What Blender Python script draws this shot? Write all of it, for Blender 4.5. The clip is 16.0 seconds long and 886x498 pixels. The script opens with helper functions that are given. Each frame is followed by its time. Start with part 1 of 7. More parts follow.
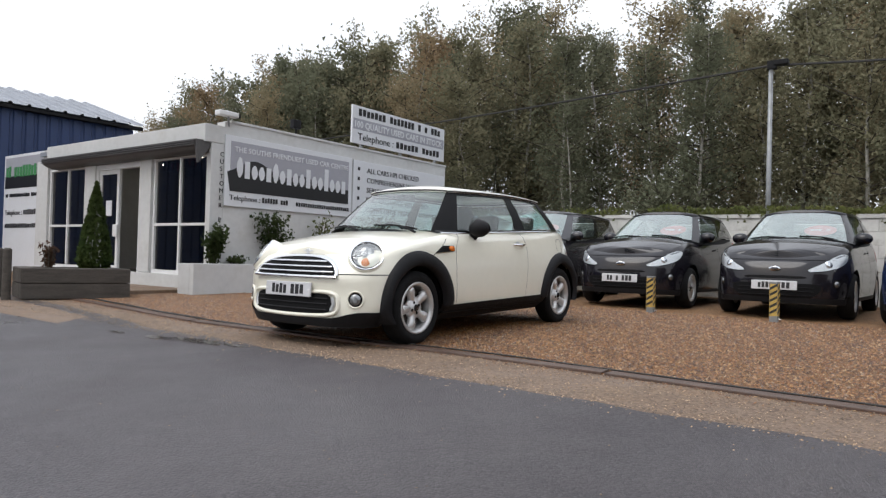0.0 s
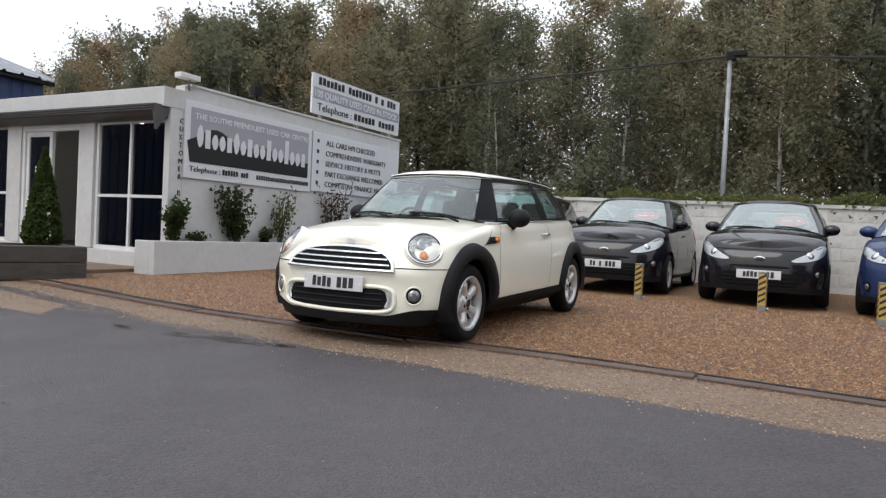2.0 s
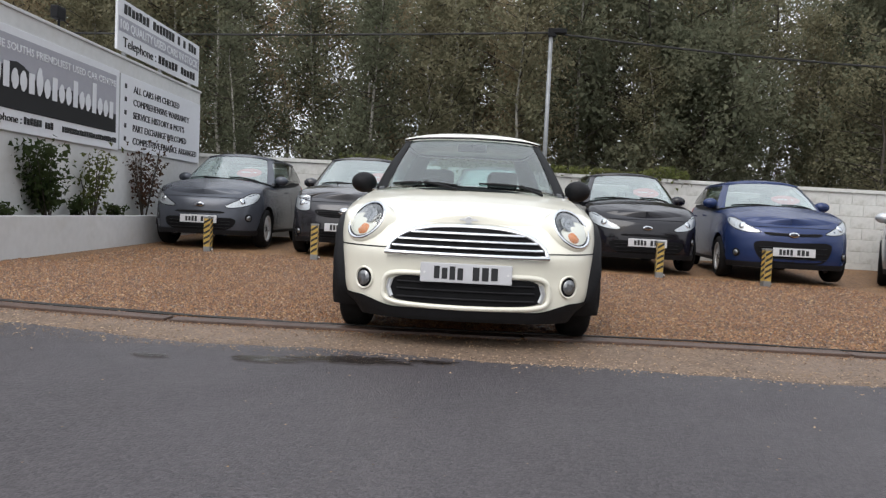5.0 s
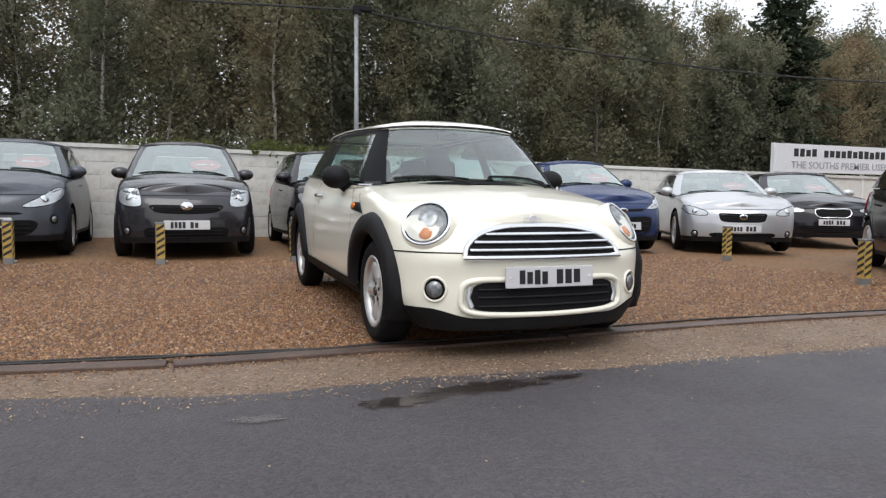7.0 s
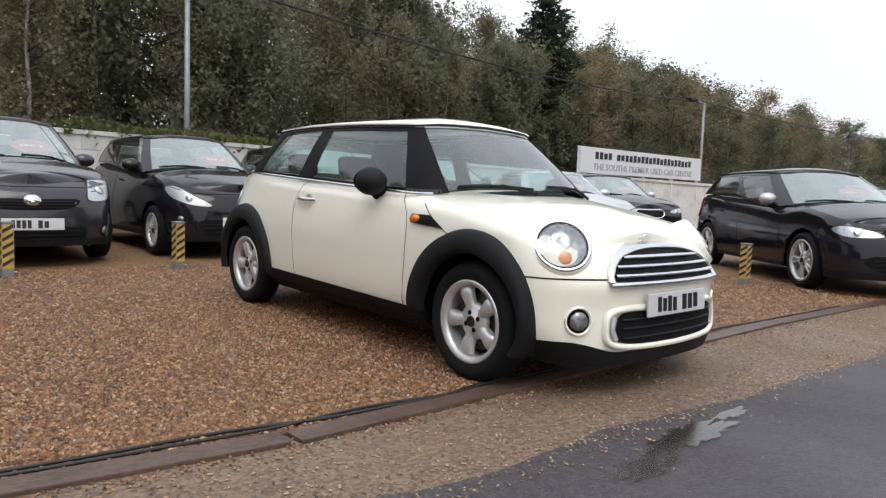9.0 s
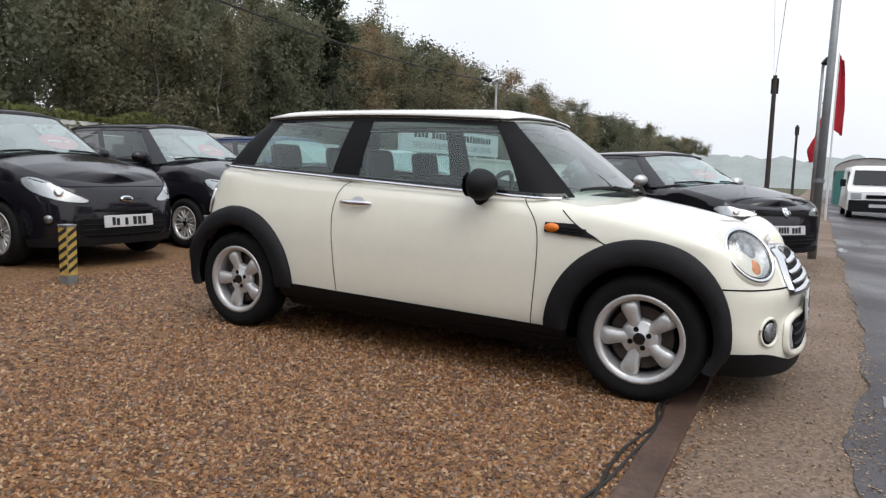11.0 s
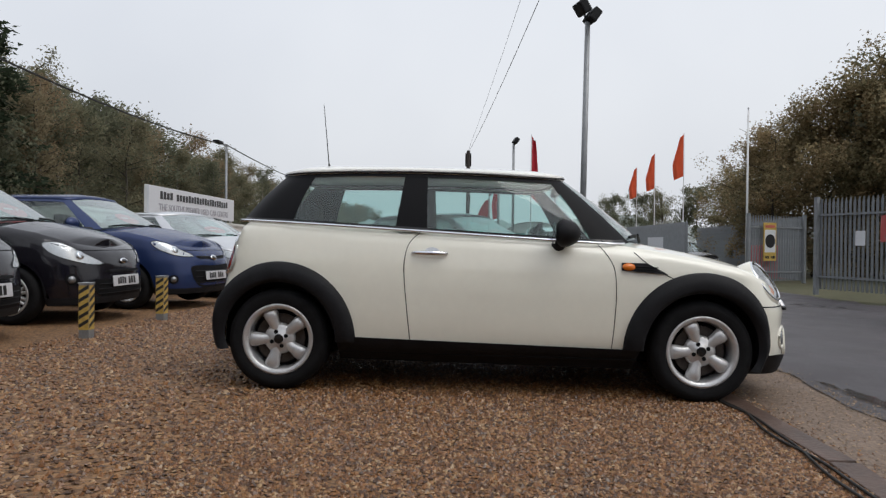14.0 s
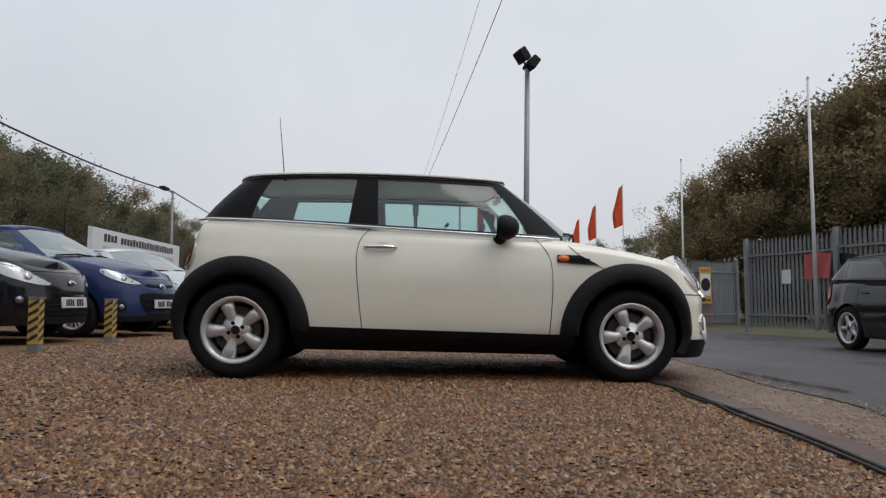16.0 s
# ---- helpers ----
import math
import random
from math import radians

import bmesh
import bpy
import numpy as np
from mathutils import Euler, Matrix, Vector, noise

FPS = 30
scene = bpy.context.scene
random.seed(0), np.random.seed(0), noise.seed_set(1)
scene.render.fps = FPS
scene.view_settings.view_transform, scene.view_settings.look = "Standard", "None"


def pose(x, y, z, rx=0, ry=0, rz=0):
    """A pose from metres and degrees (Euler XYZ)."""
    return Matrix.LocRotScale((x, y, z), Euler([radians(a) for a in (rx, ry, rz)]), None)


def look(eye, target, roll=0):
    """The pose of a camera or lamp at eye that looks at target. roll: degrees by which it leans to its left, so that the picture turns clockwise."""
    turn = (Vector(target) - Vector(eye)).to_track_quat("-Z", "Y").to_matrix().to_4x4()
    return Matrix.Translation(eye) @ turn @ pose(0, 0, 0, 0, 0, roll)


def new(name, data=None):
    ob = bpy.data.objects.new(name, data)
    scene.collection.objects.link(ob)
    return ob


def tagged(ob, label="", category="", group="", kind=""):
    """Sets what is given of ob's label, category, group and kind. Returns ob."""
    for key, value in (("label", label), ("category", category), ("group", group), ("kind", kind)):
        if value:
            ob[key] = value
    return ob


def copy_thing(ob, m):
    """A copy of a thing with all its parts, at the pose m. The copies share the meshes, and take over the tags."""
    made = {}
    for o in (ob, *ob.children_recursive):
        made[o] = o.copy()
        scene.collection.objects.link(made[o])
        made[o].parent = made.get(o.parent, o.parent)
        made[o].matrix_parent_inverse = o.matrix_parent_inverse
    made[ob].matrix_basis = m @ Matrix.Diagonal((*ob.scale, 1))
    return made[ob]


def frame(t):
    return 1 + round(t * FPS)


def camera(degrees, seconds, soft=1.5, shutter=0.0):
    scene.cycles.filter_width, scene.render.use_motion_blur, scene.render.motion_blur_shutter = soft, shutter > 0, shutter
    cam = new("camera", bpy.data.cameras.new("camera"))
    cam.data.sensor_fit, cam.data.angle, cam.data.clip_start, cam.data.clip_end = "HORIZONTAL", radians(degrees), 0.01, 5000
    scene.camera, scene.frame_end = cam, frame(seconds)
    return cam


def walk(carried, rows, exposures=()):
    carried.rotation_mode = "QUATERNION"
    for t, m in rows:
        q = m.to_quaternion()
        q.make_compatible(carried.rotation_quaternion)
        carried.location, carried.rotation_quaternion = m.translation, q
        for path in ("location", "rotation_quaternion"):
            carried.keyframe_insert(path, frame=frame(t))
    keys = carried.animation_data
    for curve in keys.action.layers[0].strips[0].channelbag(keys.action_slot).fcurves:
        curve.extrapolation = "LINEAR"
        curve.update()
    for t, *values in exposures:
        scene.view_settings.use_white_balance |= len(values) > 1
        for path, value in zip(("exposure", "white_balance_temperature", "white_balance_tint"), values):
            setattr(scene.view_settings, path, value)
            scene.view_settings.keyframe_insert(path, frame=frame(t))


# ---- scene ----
cam = camera(65.0, 16.0, 1.3)
PATH = [
    (0, (4.237, -4.372, 0.68), (3.051, -2.763, 0.709), 1.6),
    (0.5, (4.08, -4.411, 0.78), (2.916, -2.785, 0.779), 1.8),
    (1, (3.777, -4.485, 0.798), (2.673, -2.818, 0.778), 2.5),
    (1.5, (3.524, -4.641, 0.808), (2.491, -2.929, 0.769), 2.7),
    (2, (3.049, -4.728, 0.806), (2.108, -2.963, 0.76), 2.8),
    (2.5, (2.531, -4.688, 0.791), (1.688, -2.876, 0.745), 2.7),
    (3, (2.013, -4.657, 0.78), (1.285, -2.795, 0.728), 2.6),
    (3.2, (1.817, -4.701, 0.786), (1.145, -2.818, 0.73), 2.6),
    (5.3, (-0.293, -4.521, 0.747), (-0.248, -2.524, 0.639), 2.5),
    (5.5, (-0.485, -4.463, 0.747), (-0.36, -2.47, 0.633), 2.3),
    (6, (-0.959, -4.357, 0.769), (-0.616, -2.391, 0.643), 1.7),
    (6.5, (-1.369, -4.235, 0.79), (-0.843, -2.31, 0.654), 1.0),
    (7, (-1.834, -3.874, 0.818), (-1.12, -2.011, 0.675), 0.5),
    (7.5, (-2.266, -3.641, 0.831), (-1.385, -1.85, 0.697), 1.4),
    (8, (-2.62, -3.243, 0.853), (-1.573, -1.544, 0.717), 1.8),
    (8.5, (-2.905, -2.853, 0.882), (-1.714, -1.253, 0.735), 2.1),
    (8.7, (-2.982, -2.702, 0.897), (-1.744, -1.139, 0.742), 2.0),
    (10.8, (-3.94, -0.826, 1.01), (-2.208, 0.152, 0.804), 1.9),
    (11, (-3.943, -0.677, 1.021), (-2.191, 0.261, 0.8), 1.5),
    (11.5, (-4.267, -0.27, 1.006), (-2.43, 0.493, 0.796), 1.6),
    (12, (-4.339, 0.157, 1.003), (-2.454, 0.789, 0.791), 1.0),
    (12.5, (-4.367, 0.552, 0.997), (-2.446, 1.065, 0.789), 0.2),
    (13, (-4.47, 0.945, 0.973), (-2.511, 1.3, 0.786), -0.9),
    (13.5, (-4.637, 1.238, 0.957), (-2.65, 1.425, 0.829), -0.4),
    (14, (-4.829, 1.378, 0.896), (-2.83, 1.437, 0.88), 0.6),
    (14.5, (-5.042, 1.363, 0.795), (-3.043, 1.351, 0.832), 0.8),
    (15, (-5.093, 1.394, 0.601), (-3.096, 1.323, 0.696), 0.3),
    (15.5, (-5.138, 1.378, 0.517), (-3.143, 1.295, 0.637), -0.1),
    (16, (-5.123, 1.38, 0.508), (-3.131, 1.29, 0.655), 0.1),
]
walk(cam, [(t, look(eye, target, roll)) for t, eye, target, roll in PATH], [(0, 0.36), (3, 0.36), (7, 0.33), (11, 0.24), (13, 0.05), (13.5, 0.02), (14, -0.17), (15, -0.28), (16, -0.34)])

# ---- world and light ----
world = bpy.data.worlds.new("overcast_sky")
scene.world = world
world.use_nodes = True
wn, wl = world.node_tree.nodes, world.node_tree.links
wn.clear()
w_out = wn.new("ShaderNodeOutputWorld")
w_bg = wn.new("ShaderNodeBackground")
w_sky = wn.new("ShaderNodeTexSky")
w_sky.sky_type = "NISHITA"
w_sky.sun_disc = False
w_sky.sun_elevation = radians(38)
w_sky.sun_rotation = radians(200)
w_sky.dust_density, w_sky.air_density = 6.0, 1.5
w_scale = wn.new("ShaderNodeVectorMath")
w_scale.operation = "SCALE"
w_scale.inputs["Scale"].default_value = 0.06
w_mix = wn.new("ShaderNodeMix")
w_mix.data_type = "RGBA"
w_mix.inputs[0].default_value = 0.88
w_co = wn.new("ShaderNodeTexCoord")
w_no = wn.new("ShaderNodeTexNoise")
w_no.inputs["Scale"].default_value, w_no.inputs["Detail"].default_value = 1.6, 4.0
w_ramp = wn.new("ShaderNodeValToRGB")
w_ramp.color_ramp.elements[0].position, w_ramp.color_ramp.elements[1].position = 0.3, 0.75
w_ramp.color_ramp.elements[0].color = (0.61, 0.64, 0.70, 1)
w_ramp.color_ramp.elements[1].color = (0.73, 0.755, 0.80, 1)
wl.new(w_co.outputs["Generated"], w_no.inputs["Vector"])
wl.new(w_no.outputs[0], w_ramp.inputs[0])
wl.new(w_sky.outputs[0], w_scale.inputs[0])
wl.new(w_scale.outputs[0], w_mix.inputs[6])
wl.new(w_ramp.outputs[0], w_mix.inputs[7])
wl.new(w_mix.outputs[2], w_bg.inputs[0])
# an overcast sky is brighter overhead than at the horizon
w_sep, w_up = wn.new("ShaderNodeSeparateXYZ"), wn.new("ShaderNodeMapRange")
wl.new(w_co.outputs["Generated"], w_sep.inputs[0])
wl.new(w_sep.outputs[2], w_up.inputs[0])
w_up.inputs[3].default_value, w_up.inputs[4].default_value = 1.22, 1.85
wl.new(w_up.outputs[0], w_bg.inputs[1])
wl.new(w_bg.outputs[0], w_out.inputs[0])
sun = new("sun", bpy.data.lights.new("sun", "SUN"))
sun.data.energy, sun.data.angle, sun.data.color = 1.2, radians(40), (1, 0.98, 0.96)
sun.matrix_world = look((0, 0, 30), (8, 16, 0))


# ---- materials ----
def mat(name, color, rough=0.6, metal=0.0, vary=0.15, scale=6.0, bump=0.0, bscale=80.0, coat=0.0, color2=None, spec=0.5, island=0.0, dirt=0.0, dirtcol=(0.10, 0.075, 0.05), rvary=0.0, stretch=(1, 1, 1)):
    """A surface with tone variation at two scales, fine relief and optional wear."""
    m = bpy.data.materials.new(name)
    m.use_nodes = True
    n, l = m.node_tree.nodes, m.node_tree.links
    b = n["Principled BSDF"]
    co = n.new("ShaderNodeTexCoord")
    mp = n.new("ShaderNodeMapping")
    mp.inputs["Scale"].default_value = stretch
    l.new(co.outputs["Object"], mp.inputs[0])

    def noise_tex(s, d=5.0, r=0.55):
        t = n.new("ShaderNodeTexNoise")
        t.inputs["Scale"].default_value, t.inputs["Detail"].default_value, t.inputs["Roughness"].default_value = s, d, r
        l.new(mp.outputs[0], t.inputs["Vector"])
        return t

    def mix(f, a, c, kind="MIX"):
        x = n.new("ShaderNodeMix")
        x.data_type, x.blend_type = "RGBA", kind
        for sock, v in ((x.inputs[0], f), (x.inputs[6], a), (x.inputs[7], c)):
            if isinstance(v, bpy.types.NodeSocket):
                l.new(v, sock)
            elif isinstance(v, (int, float)):
                sock.default_value = v
            else:
                sock.default_value = (*v, 1)
        return x.outputs[2]

    def span(v, a, c, lo=0.0, hi=1.0):
        x = n.new("ShaderNodeMapRange")
        x.inputs[1].default_value, x.inputs[2].default_value, x.inputs[3].default_value, x.inputs[4].default_value = a, c, lo, hi
        l.new(v, x.inputs[0])
        return x.outputs[0]

    c2 = color2 or tuple(v * (1 - 2.2 * vary) for v in color)
    big, fine = noise_tex(scale), noise_tex(scale * 9, 6)
    f = n.new("ShaderNodeMath")
    f.operation = "MULTIPLY_ADD"
    l.new(fine.outputs[0], f.inputs[0])
    f.inputs[1].default_value = 0.45
    bm_ = n.new("ShaderNodeMath")
    bm_.operation = "MULTIPLY"
    l.new(big.outputs[0], bm_.inputs[0])
    bm_.inputs[1].default_value = 0.55
    l.new(bm_.outputs[0], f.inputs[2])
    c = mix(span(f.outputs[0], 0.36, 0.64), color, c2)
    if island:
        g = n.new("ShaderNodeNewGeometry")
        hs = n.new("ShaderNodeHueSaturation")
        l.new(c, hs.inputs["Color"])
        l.new(span(g.outputs["Random Per Island"], 0, 1, 1 - island, 1 + island), hs.inputs["Value"])
        c = hs.outputs[0]
    if dirt:
        d = noise_tex(scale * 2.3, 8, 0.65)
        c = mix(span(d.outputs[0], 0.52, 0.72, 0, dirt), c, dirtcol)
    l.new(c, b.inputs["Base Color"])
    b.inputs["Roughness"].default_value, b.inputs["Metallic"].default_value = rough, metal
    b.inputs["Specular IOR Level"].default_value, b.inputs["Coat Weight"].default_value = spec, coat
    b.inputs["Coat Roughness"].default_value = 0.04
    if rvary:
        l.new(span(big.outputs[0], 0.35, 0.65, max(0.02, rough - rvary), min(1, rough + rvary)), b.inputs["Roughness"])
    if bump:
        t = noise_tex(bscale, 4)
        bp = n.new("ShaderNodeBump")
        bp.inputs["Strength"].default_value, bp.inputs["Distance"].default_value = min(1, bump), 0.01
        l.new(t.outputs[0], bp.inputs["Height"])
        l.new(bp.outputs[0], b.inputs["Normal"])
    return m


def glass_mat(name, tint, ior=1.75, veil=0.0, gloss=0.015):
    """A thin pane: tinted, with reflection that grows at grazing angles; a pale diffuse share stands for damp and sky
    glare on it.
    """
    m = bpy.data.materials.new(name)
    m.use_nodes = True
    n, l = m.node_tree.nodes, m.node_tree.links
    n.clear()
    o, x, t, g, fr = (n.new("ShaderNode" + k) for k in ("OutputMaterial", "MixShader", "BsdfTransparent", "BsdfGlossy", "LayerWeight"))
    t.inputs[0].default_value = (*tint, 1)
    g.inputs["Roughness"].default_value = gloss
    fr.inputs[0].default_value = 0.5
    r0 = ((ior - 1) / (ior + 1)) ** 2
    pw, ma = n.new("ShaderNodeMath"), n.new("ShaderNodeMath")
    pw.operation, ma.operation = "POWER", "MULTIPLY_ADD"
    pw.inputs[1].default_value, ma.inputs[1].default_value, ma.inputs[2].default_value = 3.5, 1 - r0, r0
    l.new(fr.outputs["Facing"], pw.inputs[0])
    l.new(pw.outputs[0], ma.inputs[0])
    l.new(ma.outputs[0], x.inputs[0])
    clear = t.outputs[0]
    if veil:
        df, mx = n.new("ShaderNodeBsdfDiffuse"), n.new("ShaderNodeMixShader")
        df.inputs[0].default_value = (0.58, 0.74, 0.72, 1)
        mx.inputs[0].default_value = veil
        l.new(clear, mx.inputs[1])
        l.new(df.outputs[0], mx.inputs[2])
        clear = mx.outputs[0]
    l.new(clear, x.inputs[1])
    l.new(g.outputs[0], x.inputs[2])
    l.new(x.outputs[0], o.inputs[0])
    return m


M_CREAM = mat("cream_paint", (0.80, 0.775, 0.665), 0.32, vary=0.02, coat=0.9, scale=2)
M_ROOFW = mat("white_roof_paint", (0.82, 0.81, 0.75), 0.3, vary=0.02, coat=0.9, scale=2)
M_BLACKPAINT = mat("black_car_paint", (0.010, 0.009, 0.013), 0.10, vary=0.1, spec=0.5)
M_DKGREY = mat("dark_grey_paint", (0.025, 0.024, 0.029), 0.22, 0.25, vary=0.06, spec=0.5, coat=0.5)
M_MIDGREY = mat("blue_grey_paint", (0.075, 0.082, 0.10), 0.25, 0.3, vary=0.06, spec=0.5)
M_BLUE = mat("metallic_blue_paint", (0.018, 0.034, 0.105), 0.25, 0.25, vary=0.05, spec=0.5)
M_SILVER = mat("silver_paint", (0.50, 0.51, 0.53), 0.3, 0.55, vary=0.04, coat=0.9)
M_WHITEPAINT = mat("white_van_paint", (0.78, 0.79, 0.80), 0.35, vary=0.03, coat=0.7)
M_TRIM = mat("black_plastic_trim", (0.012, 0.012, 0.014), 0.6, vary=0.2, scale=9, bump=0.15, bscale=400, spec=0.2)
M_GLOSSBLACK = mat("gloss_black_trim", (0.008, 0.008, 0.009), 0.15, vary=0.1)
M_TYRE = mat("tyre_rubber", (0.010, 0.010, 0.011), 0.8, vary=0.25, scale=14, bump=0.3, bscale=160, spec=0.2)
M_ALLOY = mat("silver_alloy", (0.64, 0.635, 0.63), 0.33, 0.55, vary=0.10, scale=18)
M_CHROME = mat("chrome", (0.72, 0.73, 0.75), 0.08, 1.0, vary=0.02)
M_DARKIN = mat("dark_interior", (0.02, 0.021, 0.023), 0.8, vary=0.2)
M_SEAT = mat("dark_seat_fabric", (0.025, 0.026, 0.03), 0.9, vary=0.2, scale=20, bump=0.2)
M_LAMPGLASS = glass_mat("clear_lamp_lens", (0.9, 0.92, 0.93))
M_REFLECTOR = mat("lamp_reflector", (0.66, 0.67, 0.68), 0.28, 0.6, vary=0.12, scale=30)
M_ORANGE = mat("orange_lens", (0.80, 0.20, 0.02), 0.2, vary=0.1, scale=60)
M_STRAY = mat("washed_stray_stones", (0.30, 0.215, 0.135), 0.4, vary=0.2, scale=12, island=0.8, color2=(0.14, 0.085, 0.045))
M_LAMPIN = mat("lamp_inside", (0.50, 0.51, 0.52), 0.30, 0.7, vary=0.35, scale=45)
M_FOG = mat("fog_lamp_glass", (0.30, 0.31, 0.32), 0.2, 0.6, vary=0.2, scale=60)
M_PILLAR = mat("black_pillar_paint", (0.006, 0.006, 0.007), 0.5, vary=0.1, spec=0.10)
M_ORANGEDIM = mat("amber_bulb_lens", (0.80, 0.27, 0.08), 0.25, vary=0.15, scale=60)
M_REDLENS = mat("red_lens", (0.35, 0.01, 0.01), 0.15, vary=0.1)
M_GLASS = glass_mat("car_window_glass", (0.66, 0.82, 0.80), 1.65, 0.045)
M_SCREEN = glass_mat("windscreen_glass", (0.68, 0.83, 0.81), 2.1, 0.05)
# stronger pale film: the sky's glare on parked windscreens is coloured in
M_SCREENPARKED = glass_mat("misted_glare_windscreen_glass", (0.70, 0.84, 0.82), 2.5, 0.24)
M_GLASSDK = glass_mat("tinted_window_glass", (0.36, 0.37, 0.36))
M_OFFICEGLASS = glass_mat("office_window_glass", (0.40, 0.40, 0.40), 1.6, 0.0)
M_PLATE = mat("white_plate", (0.56, 0.56, 0.58), 0.35, vary=0.03)
M_PLATEY = mat("plate_black_bars", (0.012, 0.012, 0.014), 0.4, vary=0.05)
M_PRICE = mat("red_price_card", (0.52, 0.11, 0.11), 0.5, vary=0.06)
M_GRILLE = mat("black_grille", (0.006, 0.006, 0.007), 0.7, vary=0.2, spec=0.15)
M_DISC = mat("brake_steel", (0.10, 0.085, 0.075), 0.5, 0.7, vary=0.25, scale=25)
M_RENDER = mat("white_masonry_paint", (0.56, 0.56, 0.555), 0.75, vary=0.06, scale=1.2, bump=0.15, bscale=60, dirt=0.35, dirtcol=(0.40, 0.38, 0.33))
M_BLOCK = mat("white_painted_block", (0.66, 0.66, 0.63), 0.85, vary=0.08, scale=1.5, bump=0.35, bscale=45, dirt=0.5, dirtcol=(0.30, 0.29, 0.23))
M_FRAMEW = mat("white_window_frame", (0.70, 0.70, 0.70), 0.45, vary=0.05)
M_SHUTTER = mat("grey_shutter_box", (0.085, 0.080, 0.080), 0.5, vary=0.15, scale=3, bump=0.1)
M_SIGNW = mat("white_sign_board", (0.66, 0.67, 0.70), 0.5, vary=0.03, scale=2, dirt=0.2, dirtcol=(0.5, 0.5, 0.48))
M_SIGNG = mat("grey_sign_print", (0.34, 0.34, 0.38), 0.5, vary=0.04)
M_SIGNB = mat("black_sign_print", (0.010, 0.010, 0.012), 0.5, vary=0.05)
M_SIGNGREEN = mat("green_sign_print", (0.05, 0.24, 0.08), 0.5, vary=0.05)
M_CLAD = mat("blue_profiled_cladding", (0.018, 0.040, 0.12), 0.5, vary=0.1, scale=1)
M_ROOFSHEET = mat("grey_roof_sheet", (0.24, 0.26, 0.30), 0.5, vary=0.15, scale=1)
M_TIMBER = mat("weathered_timber", (0.085, 0.073, 0.062), 0.85, vary=0.25, scale=3, bump=0.6, bscale=30, dirt=0.5, dirtcol=(0.04, 0.028, 0.025), stretch=(8, 1, 8))
M_STEEL = mat("galvanised_steel", (0.30, 0.31, 0.32), 0.5, 0.5, vary=0.15, scale=8)
M_FENCE = mat("galvanised_palisade", (0.27, 0.285, 0.30), 0.55, 0.35, vary=0.12, scale=5)
M_YELLOW = mat("yellow_reflective_tape", (0.62, 0.42, 0.10), 0.5, vary=0.18, scale=25, dirt=0.4)
M_BLACKTAPE = mat("black_tape", (0.02, 0.02, 0.02), 0.5, vary=0.2)
M_POLEWOOD = mat("dark_wood_pole", (0.06, 0.05, 0.045), 0.9, vary=0.2)
M_FLAGRED = mat("red_flag_cloth", (0.50, 0.015, 0.03), 0.8, vary=0.1, scale=3)
M_FLAGORANGE = mat("orange_flag_cloth", (0.75, 0.10, 0.03), 0.8, vary=0.1, scale=3)
M_BARK = mat("birch_bark", (0.40, 0.38, 0.34), 0.85, vary=0.2, scale=3, bump=0.4, bscale=20, dirt=0.8, dirtcol=(0.06, 0.05, 0.04))
M_BARKDK = mat("dark_bark", (0.075, 0.062, 0.05), 0.9, vary=0.25, scale=4, bump=0.5, bscale=20)


def leaf_mat(name, a, b2, island=0.10):
    """Leaves let part of the light through."""
    m = mat(name, a, 0.7, vary=0.2, scale=0.35, color2=b2, island=island, spec=0.06)
    n, l = m.node_tree.nodes, m.node_tree.links
    b = n["Principled BSDF"]
    t, x = n.new("ShaderNodeBsdfTranslucent"), n.new("ShaderNodeMixShader")
    l.new(b.inputs["Base Color"].links[0].from_socket, t.inputs[0])
    geo, up = n.new("ShaderNodeNewGeometry"), n.new("ShaderNodeVectorMath")
    up.operation = "ADD"
    up.inputs[1].default_value = (0, 0, 0.9)
    l.new(geo.outputs["Normal"], up.inputs[0])
    l.new(up.outputs[0], b.inputs["Normal"])
    x.inputs[0].default_value = 0.46
    l.new(b.outputs[0], x.inputs[1])
    l.new(t.outputs[0], x.inputs[2])
    l.new(x.outputs[0], n["Material Output"].inputs[0])
    return m


M_LEAF = [leaf_mat("birch_leaves_green", (0.178, 0.180, 0.112), (0.225, 0.196, 0.124)), leaf_mat("birch_leaves_olive", (0.235, 0.205, 0.126), (0.285, 0.222, 0.136)), leaf_mat("dark_green_leaves", (0.125, 0.140, 0.092), (0.172, 0.165, 0.108)), leaf_mat("autumn_brown_leaves", (0.310, 0.210, 0.126), (0.220, 0.178, 0.108))]
M_OAK = leaf_mat("turning_oak_leaves", (0.20, 0.185, 0.105), (0.30, 0.20, 0.105), 0.4)
M_PINE = leaf_mat("pine_needles", (0.040, 0.056, 0.036), (0.055, 0.070, 0.040))
M_SHRUB = leaf_mat("shrub_leaves", (0.035, 0.055, 0.02), (0.055, 0.065, 0.025))
M_SHRUBRED = leaf_mat("brown_shrub_leaves", (0.10, 0.05, 0.035), (0.05, 0.045, 0.025))
M_CONIFER = leaf_mat("conifer_leaves", (0.035, 0.06, 0.018), (0.06, 0.075, 0.02))
M_IVY = leaf_mat("ivy_leaves", (0.075, 0.095, 0.03), (0.14, 0.14, 0.05))


